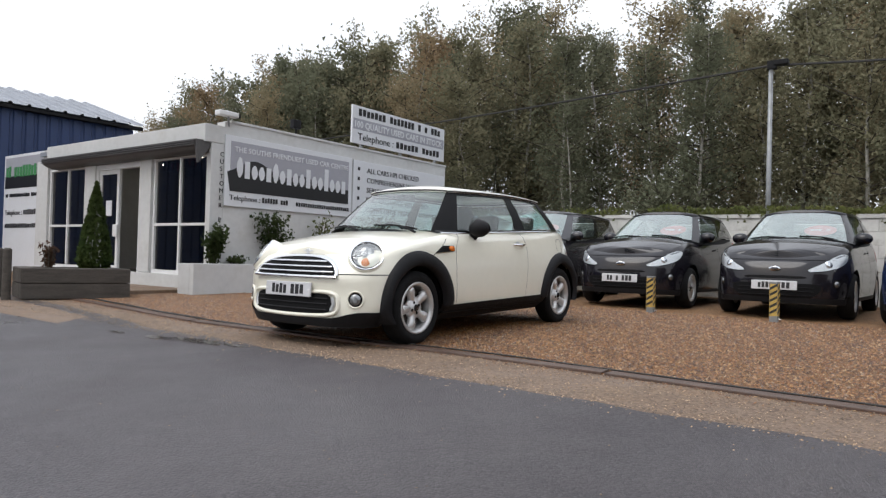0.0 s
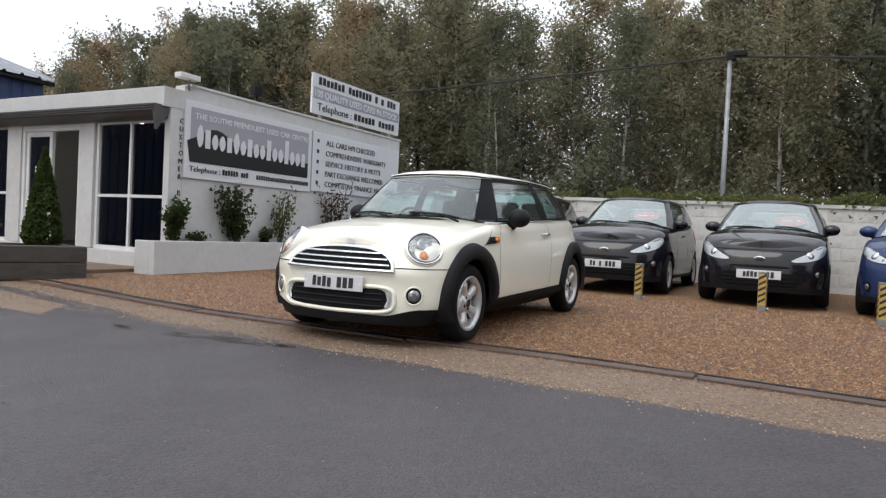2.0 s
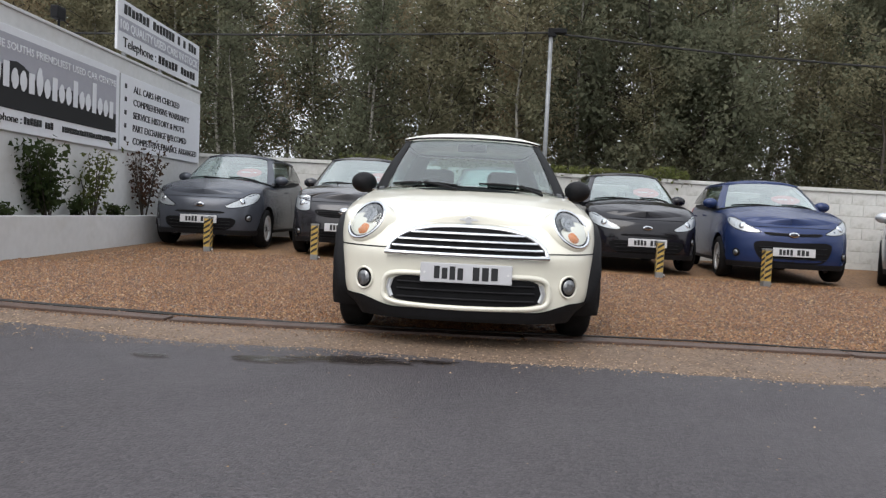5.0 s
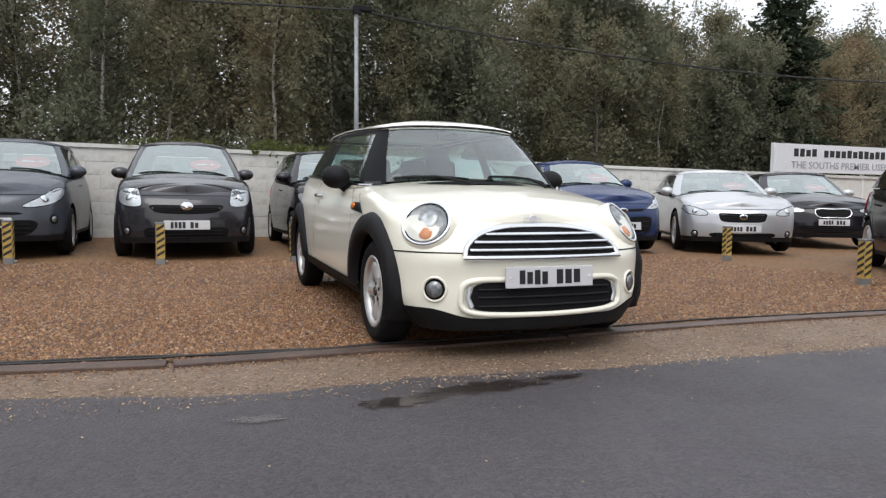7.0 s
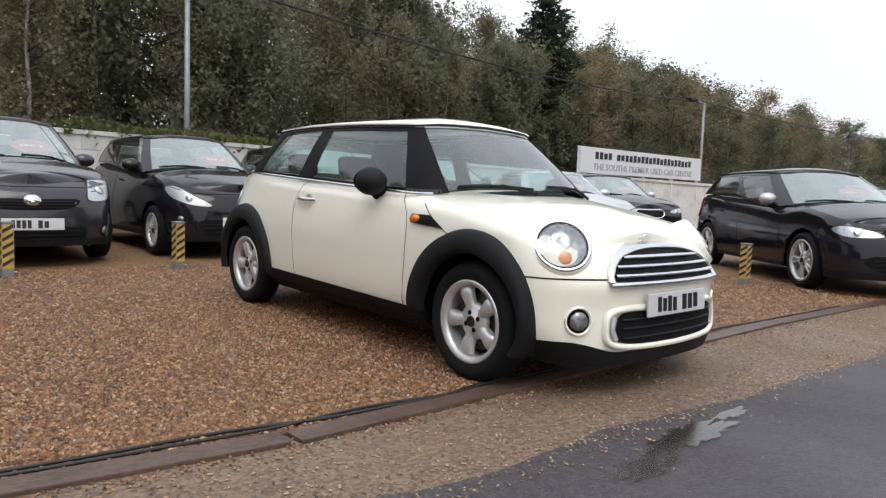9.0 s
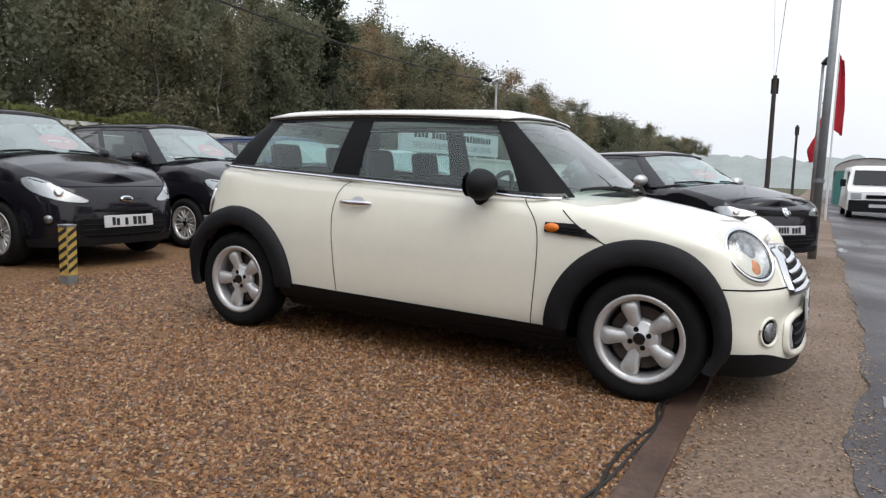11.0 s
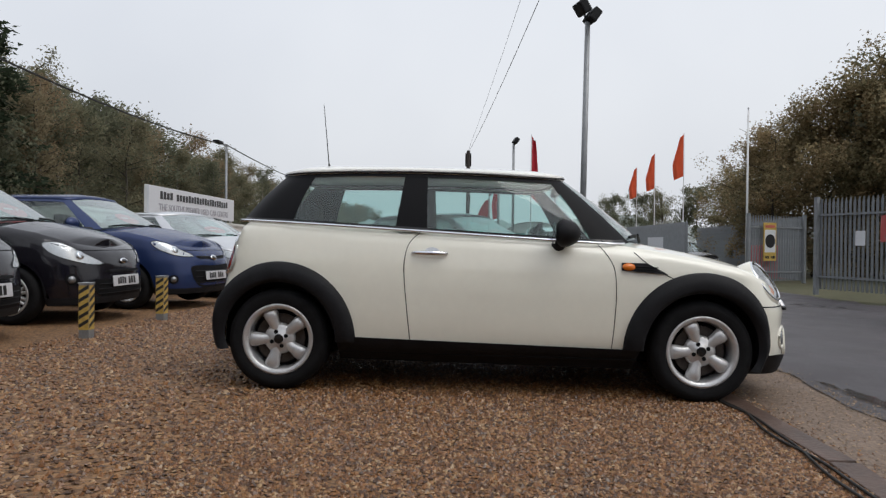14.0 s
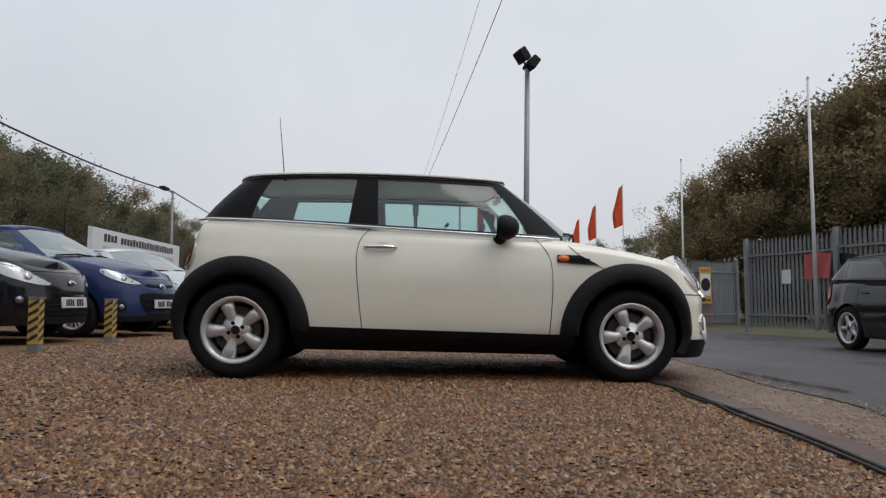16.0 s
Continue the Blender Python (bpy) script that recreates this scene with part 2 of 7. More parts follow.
def grain(m, size, darkest, lightest, amount, bump, lo=0.0, hi=1.0):
    """Adds single grains of stone to a ground surface, each of its own tone, with relief."""
    n, l = m.node_tree.nodes, m.node_tree.links
    b = n["Principled BSDF"]
    co = n.new("ShaderNodeTexCoord")
    v = n.new("ShaderNodeTexVoronoi")
    v.inputs["Scale"].default_value = 1 / size
    l.new(co.outputs["Object"], v.inputs["Vector"])
    bw = n.new("ShaderNodeSeparateColor")
    l.new(v.outputs["Color"], bw.inputs[0])
    rp = n.new("ShaderNodeValToRGB")
    rp.color_ramp.elements[0].position, rp.color_ramp.elements[1].position = lo, hi
    rp.color_ramp.elements[0].color, rp.color_ramp.elements[1].color = (*darkest, 1), (*lightest, 1)
    l.new(bw.outputs[0], rp.inputs[0])
    x = n.new("ShaderNodeMix")
    x.data_type = "RGBA"
    x.inputs[0].default_value = amount
    l.new(b.inputs["Base Color"].links[0].from_socket, x.inputs[6])
    l.new(rp.outputs[0], x.inputs[7])
    l.new(x.outputs[2], b.inputs["Base Color"])
    bp = n.new("ShaderNodeBump")
    bp.invert = True
    bp.inputs["Strength"].default_value, bp.inputs["Distance"].default_value = bump, size * 0.5
    l.new(v.outputs["Distance"], bp.inputs["Height"])
    if b.inputs["Normal"].links:
        l.new(b.inputs["Normal"].links[0].from_socket, bp.inputs["Normal"])
    l.new(bp.outputs[0], b.inputs["Normal"])
    return m


M_ASPHALT = grain(mat("wet_asphalt", (0.042, 0.035, 0.038), 0.46, vary=0.16, scale=0.42, bump=0.30, bscale=130, color2=(0.026, 0.022, 0.025), dirt=0.35, dirtcol=(0.052, 0.043, 0.042), rvary=0.20), 0.011, (0.018, 0.016, 0.018), (0.12, 0.105, 0.112), 0.36, 0.4)
M_CONCRETE = grain(mat("muddy_concrete", (0.145, 0.092, 0.060), 0.7, vary=0.2, scale=0.9, bump=0.5, bscale=70, color2=(0.118, 0.080, 0.058), dirt=0.6, dirtcol=(0.205, 0.120, 0.060), rvary=0.2), 0.014, (0.055, 0.038, 0.025), (0.36, 0.26, 0.18), 0.34, 0.4, 0.1, 0.95)
M_GRAVEL = grain(mat("brown_gravel", (0.150, 0.074, 0.027), 0.75, vary=0.2, scale=0.7, bump=0.3, bscale=45, color2=(0.085, 0.04, 0.016), dirt=0.4, dirtcol=(0.27, 0.16, 0.06)), 0.020, (0.046, 0.021, 0.009), (0.34, 0.185, 0.080), 0.66, 1.0)
M_SOIL = mat("verge_soil", (0.09, 0.08, 0.04), 0.95, vary=0.3, scale=0.5, bump=0.6, bscale=15, color2=(0.045, 0.05, 0.02))
M_STONE = mat("gravel_stones", (0.250, 0.112, 0.038), 0.28, vary=0.2, scale=12, color2=(0.16, 0.078, 0.032), spec=0.45)


def tones(m, stops, mixed):
    """Gives each loose stone a tone of its own from a row of colours."""
    n, l = m.node_tree.nodes, m.node_tree.links
    b = n["Principled BSDF"]
    geo, rp, x = n.new("ShaderNodeNewGeometry"), n.new("ShaderNodeValToRGB"), n.new("ShaderNodeMix")
    x.data_type = "RGBA"
    x.inputs[0].default_value = mixed
    e = rp.color_ramp.elements
    for k, (at, col) in enumerate(stops):
        el = e[k] if k < 2 else e.new(at)
        el.position, el.color = at, (*col, 1)
    l.new(geo.outputs["Random Per Island"], rp.inputs[0])
    l.new(b.inputs["Base Color"].links[0].from_socket, x.inputs[6])
    l.new(rp.outputs[0], x.inputs[7])
    l.new(x.outputs[2], b.inputs["Base Color"])


tones(M_STONE, ((0.0, (0.030, 0.014, 0.008)), (0.25, (0.070, 0.030, 0.012)), (0.48, (0.150, 0.060, 0.019)), (0.70, (0.225, 0.098, 0.031)), (0.85, (0.29, 0.148, 0.058)), (0.95, (0.40, 0.27, 0.14)), (1.0, (0.17, 0.14, 0.12))), 0.85)
M_EDGING = mat("wet_brown_board", (0.115, 0.070, 0.052), 0.45, vary=0.25, scale=4, bump=0.4, bscale=40, dirt=0.4, dirtcol=(0.06, 0.04, 0.03))
M_PUDDLE = glass_mat("puddle_water", (0.62, 0.58, 0.54), 1.33, 0.0, 0.14)
M_TEAL = mat("teal_painted_panel", (0.06, 0.22, 0.20), 0.5, vary=0.1, scale=1)
M_ROOFPALE = mat("pale_roof_sheet", (0.52, 0.49, 0.48), 0.6, vary=0.1, scale=1)
# pale grey-green: the distance haze is mixed into this wood's colour
M_FARWOOD = mat("far_haze_tinted_wood", (0.33, 0.36, 0.35), 1.0, vary=0.08, scale=0.25, spec=0.0)
M_CABLE = mat("black_cable", (0.02, 0.019, 0.018), 0.6, vary=0.2)


# ---- mesh helpers ----
def part(name, bm, material, parent=None, label="", smooth=False):
    """Links a bmesh as one mesh object under a thing or a part."""
    me = bpy.data.meshes.new(name)
    bm.to_mesh(me)
    bm.free()
    for mm in material if isinstance(material, (list, tuple)) else (material,):
        me.materials.append(mm)
    if smooth:
        me.shade_smooth()
    ob = new(name, me)
    if parent:
        ob.parent = parent
    if label:
        ob["label"] = label
    return ob


def thing(name, label, category, group="", at=None):
    ob = new(name)
    if at is not None:
        ob.matrix_basis = at
    return tagged(ob, label, category, group)


def join_into(bm, other):
    me = bpy.data.meshes.new("tmp")
    other.to_mesh(me)
    other.free()
    bm.from_mesh(me)
    bpy.data.meshes.remove(me)
    return bm


def box(x0, x1, y0, y1, z0, z1, bevel=0.0, seg=2, bm=None):
    b = bmesh.new()
    bmesh.ops.create_cube(b, size=1, matrix=Matrix.Translation(((x0 + x1) / 2, (y0 + y1) / 2, (z0 + z1) / 2)) @ Matrix.Diagonal((x1 - x0, y1 - y0, z1 - z0, 1)))
    if bevel:
        bmesh.ops.bevel(b, geom=b.edges[:], offset=bevel, segments=seg, affect="EDGES", profile=0.6)
    return join_into(bm, b) if bm else b


def tube(p, q, r0, r1=None, n=10, bm=None, caps=True):
    p, q = Vector(p), Vector(q)
    b = bmesh.new()
    m = Matrix.Translation((p + q) / 2) @ (q - p).to_track_quat("Z", "Y").to_matrix().to_4x4()
    bmesh.ops.create_cone(b, cap_ends=caps, segments=n, radius1=r0, radius2=r0 if r1 is None else r1, depth=(q - p).length, matrix=m)
    return join_into(bm, b) if bm else b


def rope(points, r, n=6, bm=None):
    """One continuous round bar along a line of places."""
    p = [Vector(q) for q in points]
    rows = []
    for i, c in enumerate(p):
        d = (p[min(i + 1, len(p) - 1)] - p[max(i - 1, 0)]).normalized()
        m = d.to_track_quat("Z", "Y").to_matrix()
        rad = r(i / (len(p) - 1)) if callable(r) else r
        rows.append([c + m @ Vector((rad * math.cos(6.28319 * k / n), rad * math.sin(6.28319 * k / n), 0)) for k in range(n)])
    b = sheet(rows, closed=True, bm=bm)
    for row in (rows[0], rows[-1]):
        b.faces.new([b.verts.new(q) for q in row])
    return b


def lathe(profile, n=36, axis="X", bm=None):
    """Turns a profile of (radius, along) round the x axis."""
    b = bmesh.new()
    rings = []
    for r, a in profile:
        ring = []
        for k in range(n):
            t = 2 * math.pi * k / n
            ring.append(b.verts.new((a, r * math.cos(t), r * math.sin(t))))
        rings.append(ring)
    for u, v in zip(rings, rings[1:]):
        for k in range(n):
            b.faces.new((u[k], u[(k + 1) % n], v[(k + 1) % n], v[k]))
    return join_into(bm, b) if bm else b


def sheet(rows, closed=False, bm=None):
    """A quad surface from rows of points."""
    b = bm or bmesh.new()
    vs = [[b.verts.new(p) for p in row] for row in rows]
    for u, v in zip(vs, vs[1:]):
        k = len(u)
        for i in range(k if closed else k - 1):
            try:
                b.faces.new((u[i], u[(i + 1) % k], v[(i + 1) % k], v[i]))
            except ValueError:
                pass
    return b


def prism(poly, d0, d1, m=None, bevel=0.0):
    """A polygon of (x, z) pushed out along y from d0 to d1."""
    b = bmesh.new()
    f = b.faces.new([b.verts.new((x, d0, z)) for x, z in poly])
    g = bmesh.ops.extrude_face_region(b, geom=[f])
    bmesh.ops.translate(b, vec=(0, d1 - d0, 0), verts=[v for v in g["geom"] if isinstance(v, bmesh.types.BMVert)])
    bmesh.ops.recalc_face_normals(b, faces=b.faces[:])
    if bevel:
        bmesh.ops.bevel(b, geom=b.edges[:], offset=bevel, segments=2, affect="EDGES")
    if m is not None:
        bmesh.ops.transform(b, matrix=m, verts=b.verts[:])
    return b


def words(name, text, size, m, material, parent=None, width=None, deep=0.004, bold=0.0):
    """Raised lettering in the built-in font, a mesh for each word. It reads along x, faces -y."""
    def letters(t):
        cu = bpy.data.curves.new(name, "FONT")
        cu.body, cu.size, cu.extrude, cu.offset = t, size, deep, bold
        cu.resolution_u = 2
        ob = bpy.data.objects.new("lettering", cu)
        me = bpy.data.meshes.new_from_object(ob)
        bpy.data.objects.remove(ob)
        xs = [v.co.x for v in me.vertices]
        return me, min(xs), max(xs)

    whole, a, b = letters(text)
    bpy.data.meshes.remove(whole)
    k = width / (b - a) if width else 1.0
    end = 0
    for word in text.split():
        end = text.index(word, end) + len(word)
        me, x0, x1 = letters(word)
        upto = letters(text[:end])
        bpy.data.meshes.remove(upto[0])
        me.transform(m @ pose(0, 0, 0, 90, 0, 0) @ Matrix.Diagonal((k, 1, 1, 1)) @ Matrix.Translation((upto[2] - x1 - a, 0, 0)))
        me.materials.append(material)
        made = new(name, me)
        if parent:
            made.parent = parent


def bars(bm, x0, x1, z0, z1, n, m, seed=1, deep=0.005):
    """Plain upright bars in place of writing."""
    rnd = random.Random(seed)
    step = (x1 - x0) / n
    for k in range(n):
        if rnd.random() < 0.06:
            continue
        a = x0 + k * step
        b = box(a + step * 0.12, a + step * 0.84, -deep, 0.002, z0 + (z1 - z0) * rnd.choice((0, 0, 0.05)), z1 - (z1 - z0) * rnd.choice((0, 0, 0.12)))
        bmesh.ops.transform(b, matrix=m, verts=b.verts[:])
        join_into(bm, b)
    return bm


def smooth(a):
    a = min(1.0, max(0.0, a))
    return a * a * (3 - 2 * a)


def g(x, y):
    """Height of the ground: level round the cream car, the yard rises from the road, all falls gently along the road."""
    fall = -0.011 * math.copysign(max(0.0, min(13.0, abs(x) - 1.5)), x) - 0.028
    if y >= 0:
        return 0.0145 * min(y, 12) + fall
    return fall - 0.05 * min(4.5, max(0.0, -1 - y))


def edge_y(x):
    """Middle of the edging board along the gravel."""
    return float(np.interp(x, (-14, -6, -4, -2.4, -0.5, 1.2, 3, 40), (0.45, 0.16, 0.0, -0.20, -0.25, -0.12, -0.13, -0.13)))


def road_edge(x):
    """Worn edge of the asphalt."""
    return float(np.interp(x, (-14, -6, -3.2, -1.5, -0.5, 2, 40), (0.15, -0.22, -0.56, -0.82, -0.93, -1.02, -1.06)))


def pieces(name, bm, material, parent):
    """One object for each separate bar of a bmesh."""
    seen = set()
    bm.verts.ensure_lookup_table()
    for v in bm.verts:
        if v in seen:
            continue
        todo, isle = [v], []
        seen.add(v)
        while todo:
            a = todo.pop()
            isle.append(a)
            for e in a.link_edges:
                o = e.other_vert(a)
                if o not in seen:
                    seen.add(o)
                    todo.append(o)
        at = {a: k for k, a in enumerate(isle)}
        me = bpy.data.meshes.new(name)
        me.from_pydata([a.co for a in isle], [], [[at[c] for c in f.verts] for f in {f for a in isle for f in a.link_faces}])
        me.materials.append(material)
        ob = new(name, me)
        ob.parent = parent
    bm.free()


def raw(name, verts, faces, material, parent=None, soft=False):
    me = bpy.data.meshes.new(name)
    me.from_pydata(verts, [], faces)
    me.materials.append(material)
    if soft:
        me.shade_smooth()
    ob = new(name, me)
    if parent:
        ob.parent = parent
    return ob


def sticks(segs, n=6):
    """Tapered round limbs from (start, end, radius, end radius)."""
    vs, fs = [], []
    for p, q, r0, r1 in segs:
        p, q = Vector(p), Vector(q)
        m = (q - p).to_track_quat("Z", "Y").to_matrix()
        k0 = len(vs)
        for c, r in ((p, r0), (q, r1)):
            for k in range(n):
                t = 2 * math.pi * k / n
                vs.append(c + m @ Vector((r * math.cos(t), r * math.sin(t), 0)))
        for k in range(n):
            fs.append((k0 + k, k0 + (k + 1) % n, k0 + n + (k + 1) % n, k0 + n + k))
    return vs, fs


def flakes(pts, size, seed, flat=0.8):
    """Small leaves at the given places."""
    rng = np.random.default_rng(seed)
    p = np.asarray(pts, float)
    k = len(p)
    s = size * rng.uniform(0.6, 1.35, k)
    base = np.array([(-0.55, -0.32, 0.0), (0.60, -0.10, 0.05), (-0.10, 0.50, -0.04)])
    a, b, c = rng.uniform(-1.6, 1.6, k) * flat, rng.uniform(-1.6, 1.6, k) * flat, rng.uniform(0, 6.283, k)
    x = np.repeat(base[None], k, 0) * s[:, None, None]
    for ang, i, j in ((a, 1, 2), (b, 2, 0), (c, 0, 1)):
        ca, sa = np.cos(ang)[:, None], np.sin(ang)[:, None]
        u, v = x[..., i].copy(), x[..., j].copy()
        x[..., i], x[..., j] = u * ca - v * sa, u * sa + v * ca
    v = (x + p[:, None]).reshape(-1, 3)
    return v.tolist(), np.arange(3 * k).reshape(-1, 3).tolist()


def outward(bm, c, flat=False):
    """Turns every face away from the point c."""
    c = Vector(c)
    bm.normal_update()
    for f in bm.faces:
        d = f.calc_center_median() - c
        if f.normal.dot(d) < 0:
            f.normal_flip()
    return bm


# ---- ground ----
def ground_sheet(name, xs, ys, lift, material, label, category, wobble=None, kind="structure", first=None, last=None):
    rows = []
    for j, y in enumerate(ys):
        row = []
        for x in xs:
            yy = first(x) if first and j == 0 else last(x) if last and j == len(ys) - 1 else y
            if wobble and j in (0, len(ys) - 1):
                yy += wobble[0 if j == 0 else 1] * (noise.noise((x * 0.9, y * 3, 4)) + 0.5 * noise.noise((x * 3.1, y, 9)))
            row.append((x, yy, g(x, yy) + lift))
        rows.append(row)
    ob = part(name, sheet(rows), material, smooth=True)
    return tagged(ob, label, category, kind=kind)


def spread(a, b, fine0, fine1, step, coarse):
    out, v = [], a
    while v < b:
        out.append(v)
        v += step if fine0 <= v < fine1 else coarse
    return out + [b]


XS = spread(-300, 900, -14, 14, 0.5, 12)
ground_sheet("ground", XS, [-400, -200, -100, -50, -20, -12, -9, -8, -7, -6.5, -5, -4, -3, -2, -1, 0, 1, 2, 3, 4, 6, 8, 10, 12, 16, 25, 50, 100, 250, 600], -0.03, M_SOIL, "dark soil and grass verge reaching into the distance", "ground")
XR = spread(-60, 160, -9, 14, 0.12, 3)
ground_sheet("road", XR, [-7.6, -6.5, -5, -4, -3, -2, -1.5, -0.98], 0.0, M_ASPHALT, "wet grey asphalt road with worn edge", "road", (0.3, 0.09), last=road_edge)
ground_sheet("pavement", XR, [-1.25, -0.8, -0.4, 0.60], 0.006, M_CONCRETE, "muddy concrete strip between road and gravel", "pavement", (0.0, 0.02))
bpy.data.objects["road"].location.z = 0.011
ground_sheet("gravel_yard", spread(-14, 34, -8, 12, 0.25, 2), [0.0, 0.7, 1.2, 2, 3, 4, 5, 6, 7, 8, 8.95], 0.016, M_GRAVEL, "wet brown gravel parking yard", "gravel", (0.03, 0.0), first=lambda x: edge_y(x) + 0.05)

# ---- boundary wall of painted blocks ----
WY, WTOP0, WTOPS = 8.9, 1.60, -0.0105


def wall_top(x):
    return WTOP0 + WTOPS * min(20, max(-9, x))


def boundary_wall():
    wall = box(-14, 34, WY + 0.012, WY + 0.19, -0.2, 1.0)
    for v in wall.verts:
        if v.co.z > 0.5:
            v.co.z = wall_top(v.co.x) - 0.02
    ob = tagged(part("wall_north", wall, M_BLOCK), "white painted concrete block boundary wall with hanging ivy", "wall", kind="structure")
    cop = bmesh.new()
    rows = [[(x, WY + dy, wall_top(x) + dz) for dy, dz in ((-0.03, -0.02), (-0.03, 0.045), (0.23, 0.045), (0.23, -0.02))] for x in (-14, -9, 20, 34)]
    sheet(rows, closed=True, bm=cop)
    part("coping", cop, M_BLOCK, ob)
    # painted blocks laid in courses, each a little proud of the joints
    lean = math.degrees(math.atan(-WTOPS))
    b = box(-0.2205, 0.2205, 0, 0.03, -0.1085, 0.1085)
    bmesh.ops.bevel(b, geom=[e for e in b.edges if all(v.co.y < 0.01 for v in e.verts)], offset=0.004, segments=1, affect="EDGES")
    first = part("block", b, M_BLOCK, ob)
    rnd = random.Random(8)
    for course in range(7):
        for k in range(41):
            x = -5.0 + 0.445 * k + (0.222 if course % 2 else 0)
            block = first if course == k == 0 else new("block", first.data)
            block.parent = ob
            block.matrix_basis = pose(x, WY + rnd.uniform(0.0, 0.004), wall_top(x) - 0.135 - 0.221 * course, 0, lean, 0)
    return ob


WALL = boundary_wall()


# ---- office ----
def moved(build, by):
    """Builds a group of things and sets them all off by the same step."""
    had = set(bpy.data.objects)
    build()
    for ob in bpy.data.objects:
        if ob not in had and not ob.parent:
            ob.matrix_basis = Matrix.Translation(by) @ ob.matrix_basis


WX = -5.08      # face of the side wall


def office():
    o = thing("sales_office", "single-storey white rendered sales office with glazed front", "building")
    y0, y1, xl = 2.40, 8.50, -11.0
    part("side_wall", box(WX - 0.2, WX, y0 + 0.2, y1, -0.1, 2.76), M_RENDER, o)
    part("back_wall", box(xl, WX - 0.2, y1 - 0.2, y1, -0.1, 2.70), M_RENDER, o)
    part("far_wall", box(xl, xl + 0.2, y0 + 0.1, y1 - 0.2, -0.1, 2.7), M_RENDER, o)
    part("roof", box(xl, WX - 0.2, y0 + 0.02, y1 - 0.2, 2.56, 2.64), M_ROOFSHEET, o)
    part("floor_slab", box(xl + 0.2, WX - 0.2, y0 + 0.1, y1 - 0.2, -0.1, 0.27), M_SHUTTER, o)
    part("plinth", box(xl, -5.20, y0 - 0.06, y0 + 0.1, -0.1, 0.31, 0.01), M_RENDER, o)
    part("fascia", box(-10.3, WX + 0.004, 2.24, y0 + 0.3, 2.40, 2.68, 0.012), M_RENDER, o)
    part("wall_cap", box(WX - 0.22, WX + 0.02, y0 + 0.31, y1 + 0.02, 2.76, 2.80, 0.008), M_RENDER, o)
    # shutter box under the fascia, rounded underside
    prof = [(2.10, 2.42), (2.10, 2.36), (2.13, 2.31), (2.21, 2.27), (2.31, 2.24), (2.46, 2.24), (2.46, 2.42)]
    sh = sheet([[(x, py, pz) for py, pz in prof] for x in (-10.2, -8.4, -6.8, WX - 0.06)])
    for x in (-10.2, WX - 0.06):
        sh.faces.new([sh.verts.new((x, py, pz)) for py, pz in prof])
    part("shutter_box", sh, M_SHUTTER, o, "grey roller shutter housing")
    for k in range(3):
        part("shutter_rib", box(-10.2, WX - 0.05, 2.090 - 0.004 * k, 2.115, 2.33 + 0.03 * k, 2.341 + 0.03 * k), M_SHUTTER, o)
    br = prism([(0, 0), (0.34, 0), (0.30, -0.05), (0.06, -0.36)], 0, 0.05, Matrix.Translation((WX - 0.03, 2.10, 2.42)) @ pose(0, 0, 0, 0, 0, 90) @ pose(0, 0, 0))
    part("shutter_bracket", br, M_SHUTTER, o)
    # piers between the openings
    for name, a, b in (("pier", -7.10, -6.76), ("pier", -9.02, -8.64), ("pier", xl, -10.52)):
        part(name, box(a, b, y0 - 0.03, y0 + 0.18, 0.32, 2.44, 0.006), M_RENDER, o)

    part("corner_pilaster", box(-5.20, WX - 0.003, y0 - 0.03, y0 + 0.199, -0.1, 2.43, 0.006), M_RENDER, o)

    def glazing(x0, x1, z0, z1, cols, rows):
        w = part("window_frame", box(x0, x1, y0 + 0.02, y0 + 0.09, z0, z0 + 0.06, 0.004), M_FRAMEW, o)
        for a, b, c, d in ((x0, x1, z1 - 0.05, z1), (x0, x0 + 0.055, z0 + 0.06, z1 - 0.05), (x1 - 0.055, x1, z0 + 0.06, z1 - 0.05)):
            part("frame_bar", box(a, b, y0 + 0.02, y0 + 0.09, c, d, 0.004), M_FRAMEW, w)
        xs = [x0 + 0.055 + (x1 - x0 - 0.11) * k / cols for k in range(cols + 1)]
        zs = [z0 + 0.06] + [z0 + (z1 - z0) * r for r in rows] + [z1 - 0.05]
        for k in range(1, cols):
            part("mullion", box(xs[k] - 0.022, xs[k] + 0.022, y0 + 0.018, y0 + 0.088, zs[0], zs[-1], 0.004), M_FRAMEW, w)
        for z in zs[1:-1]:
            part("transom", box(xs[0], xs[-1], y0 + 0.024, y0 + 0.084, z - 0.022, z + 0.022, 0.004), M_FRAMEW, w)
        for k in range(cols):
            for r in range(len(zs) - 1):
                p = part("pane", box(xs[k] + 0.02, xs[k + 1] - 0.02, y0 + 0.05, y0 + 0.056, zs[r] + 0.01, zs[r + 1] - 0.01), M_OFFICEGLASS, w)
                p.visible_shadow = False
        return w

    glazing(-6.76, -5.20, 0.31, 2.26, 2, (0.42,))
    glazing(-10.52, -9.02, 0.31, 2.26, 2, (0.42,))
    # door: frame, half open leaf
    fr = part("door_frame", box(-8.64, -7.10, y0 + 0.0, y0 + 0.1, 2.14, 2.24, 0.004), M_FRAMEW, o)
    for x in (-8.64, -7.17):
        part("jamb", box(x, x + 0.07, y0, y0 + 0.1, 0.28, 2.14, 0.004), M_FRAMEW, fr)
    leaf = part("door", box(-8.570, -7.880, y0 + 0.03, y0 + 0.08, 0.30, 0.40, 0.004), M_FRAMEW, o, "white framed glass sliding door leaf")
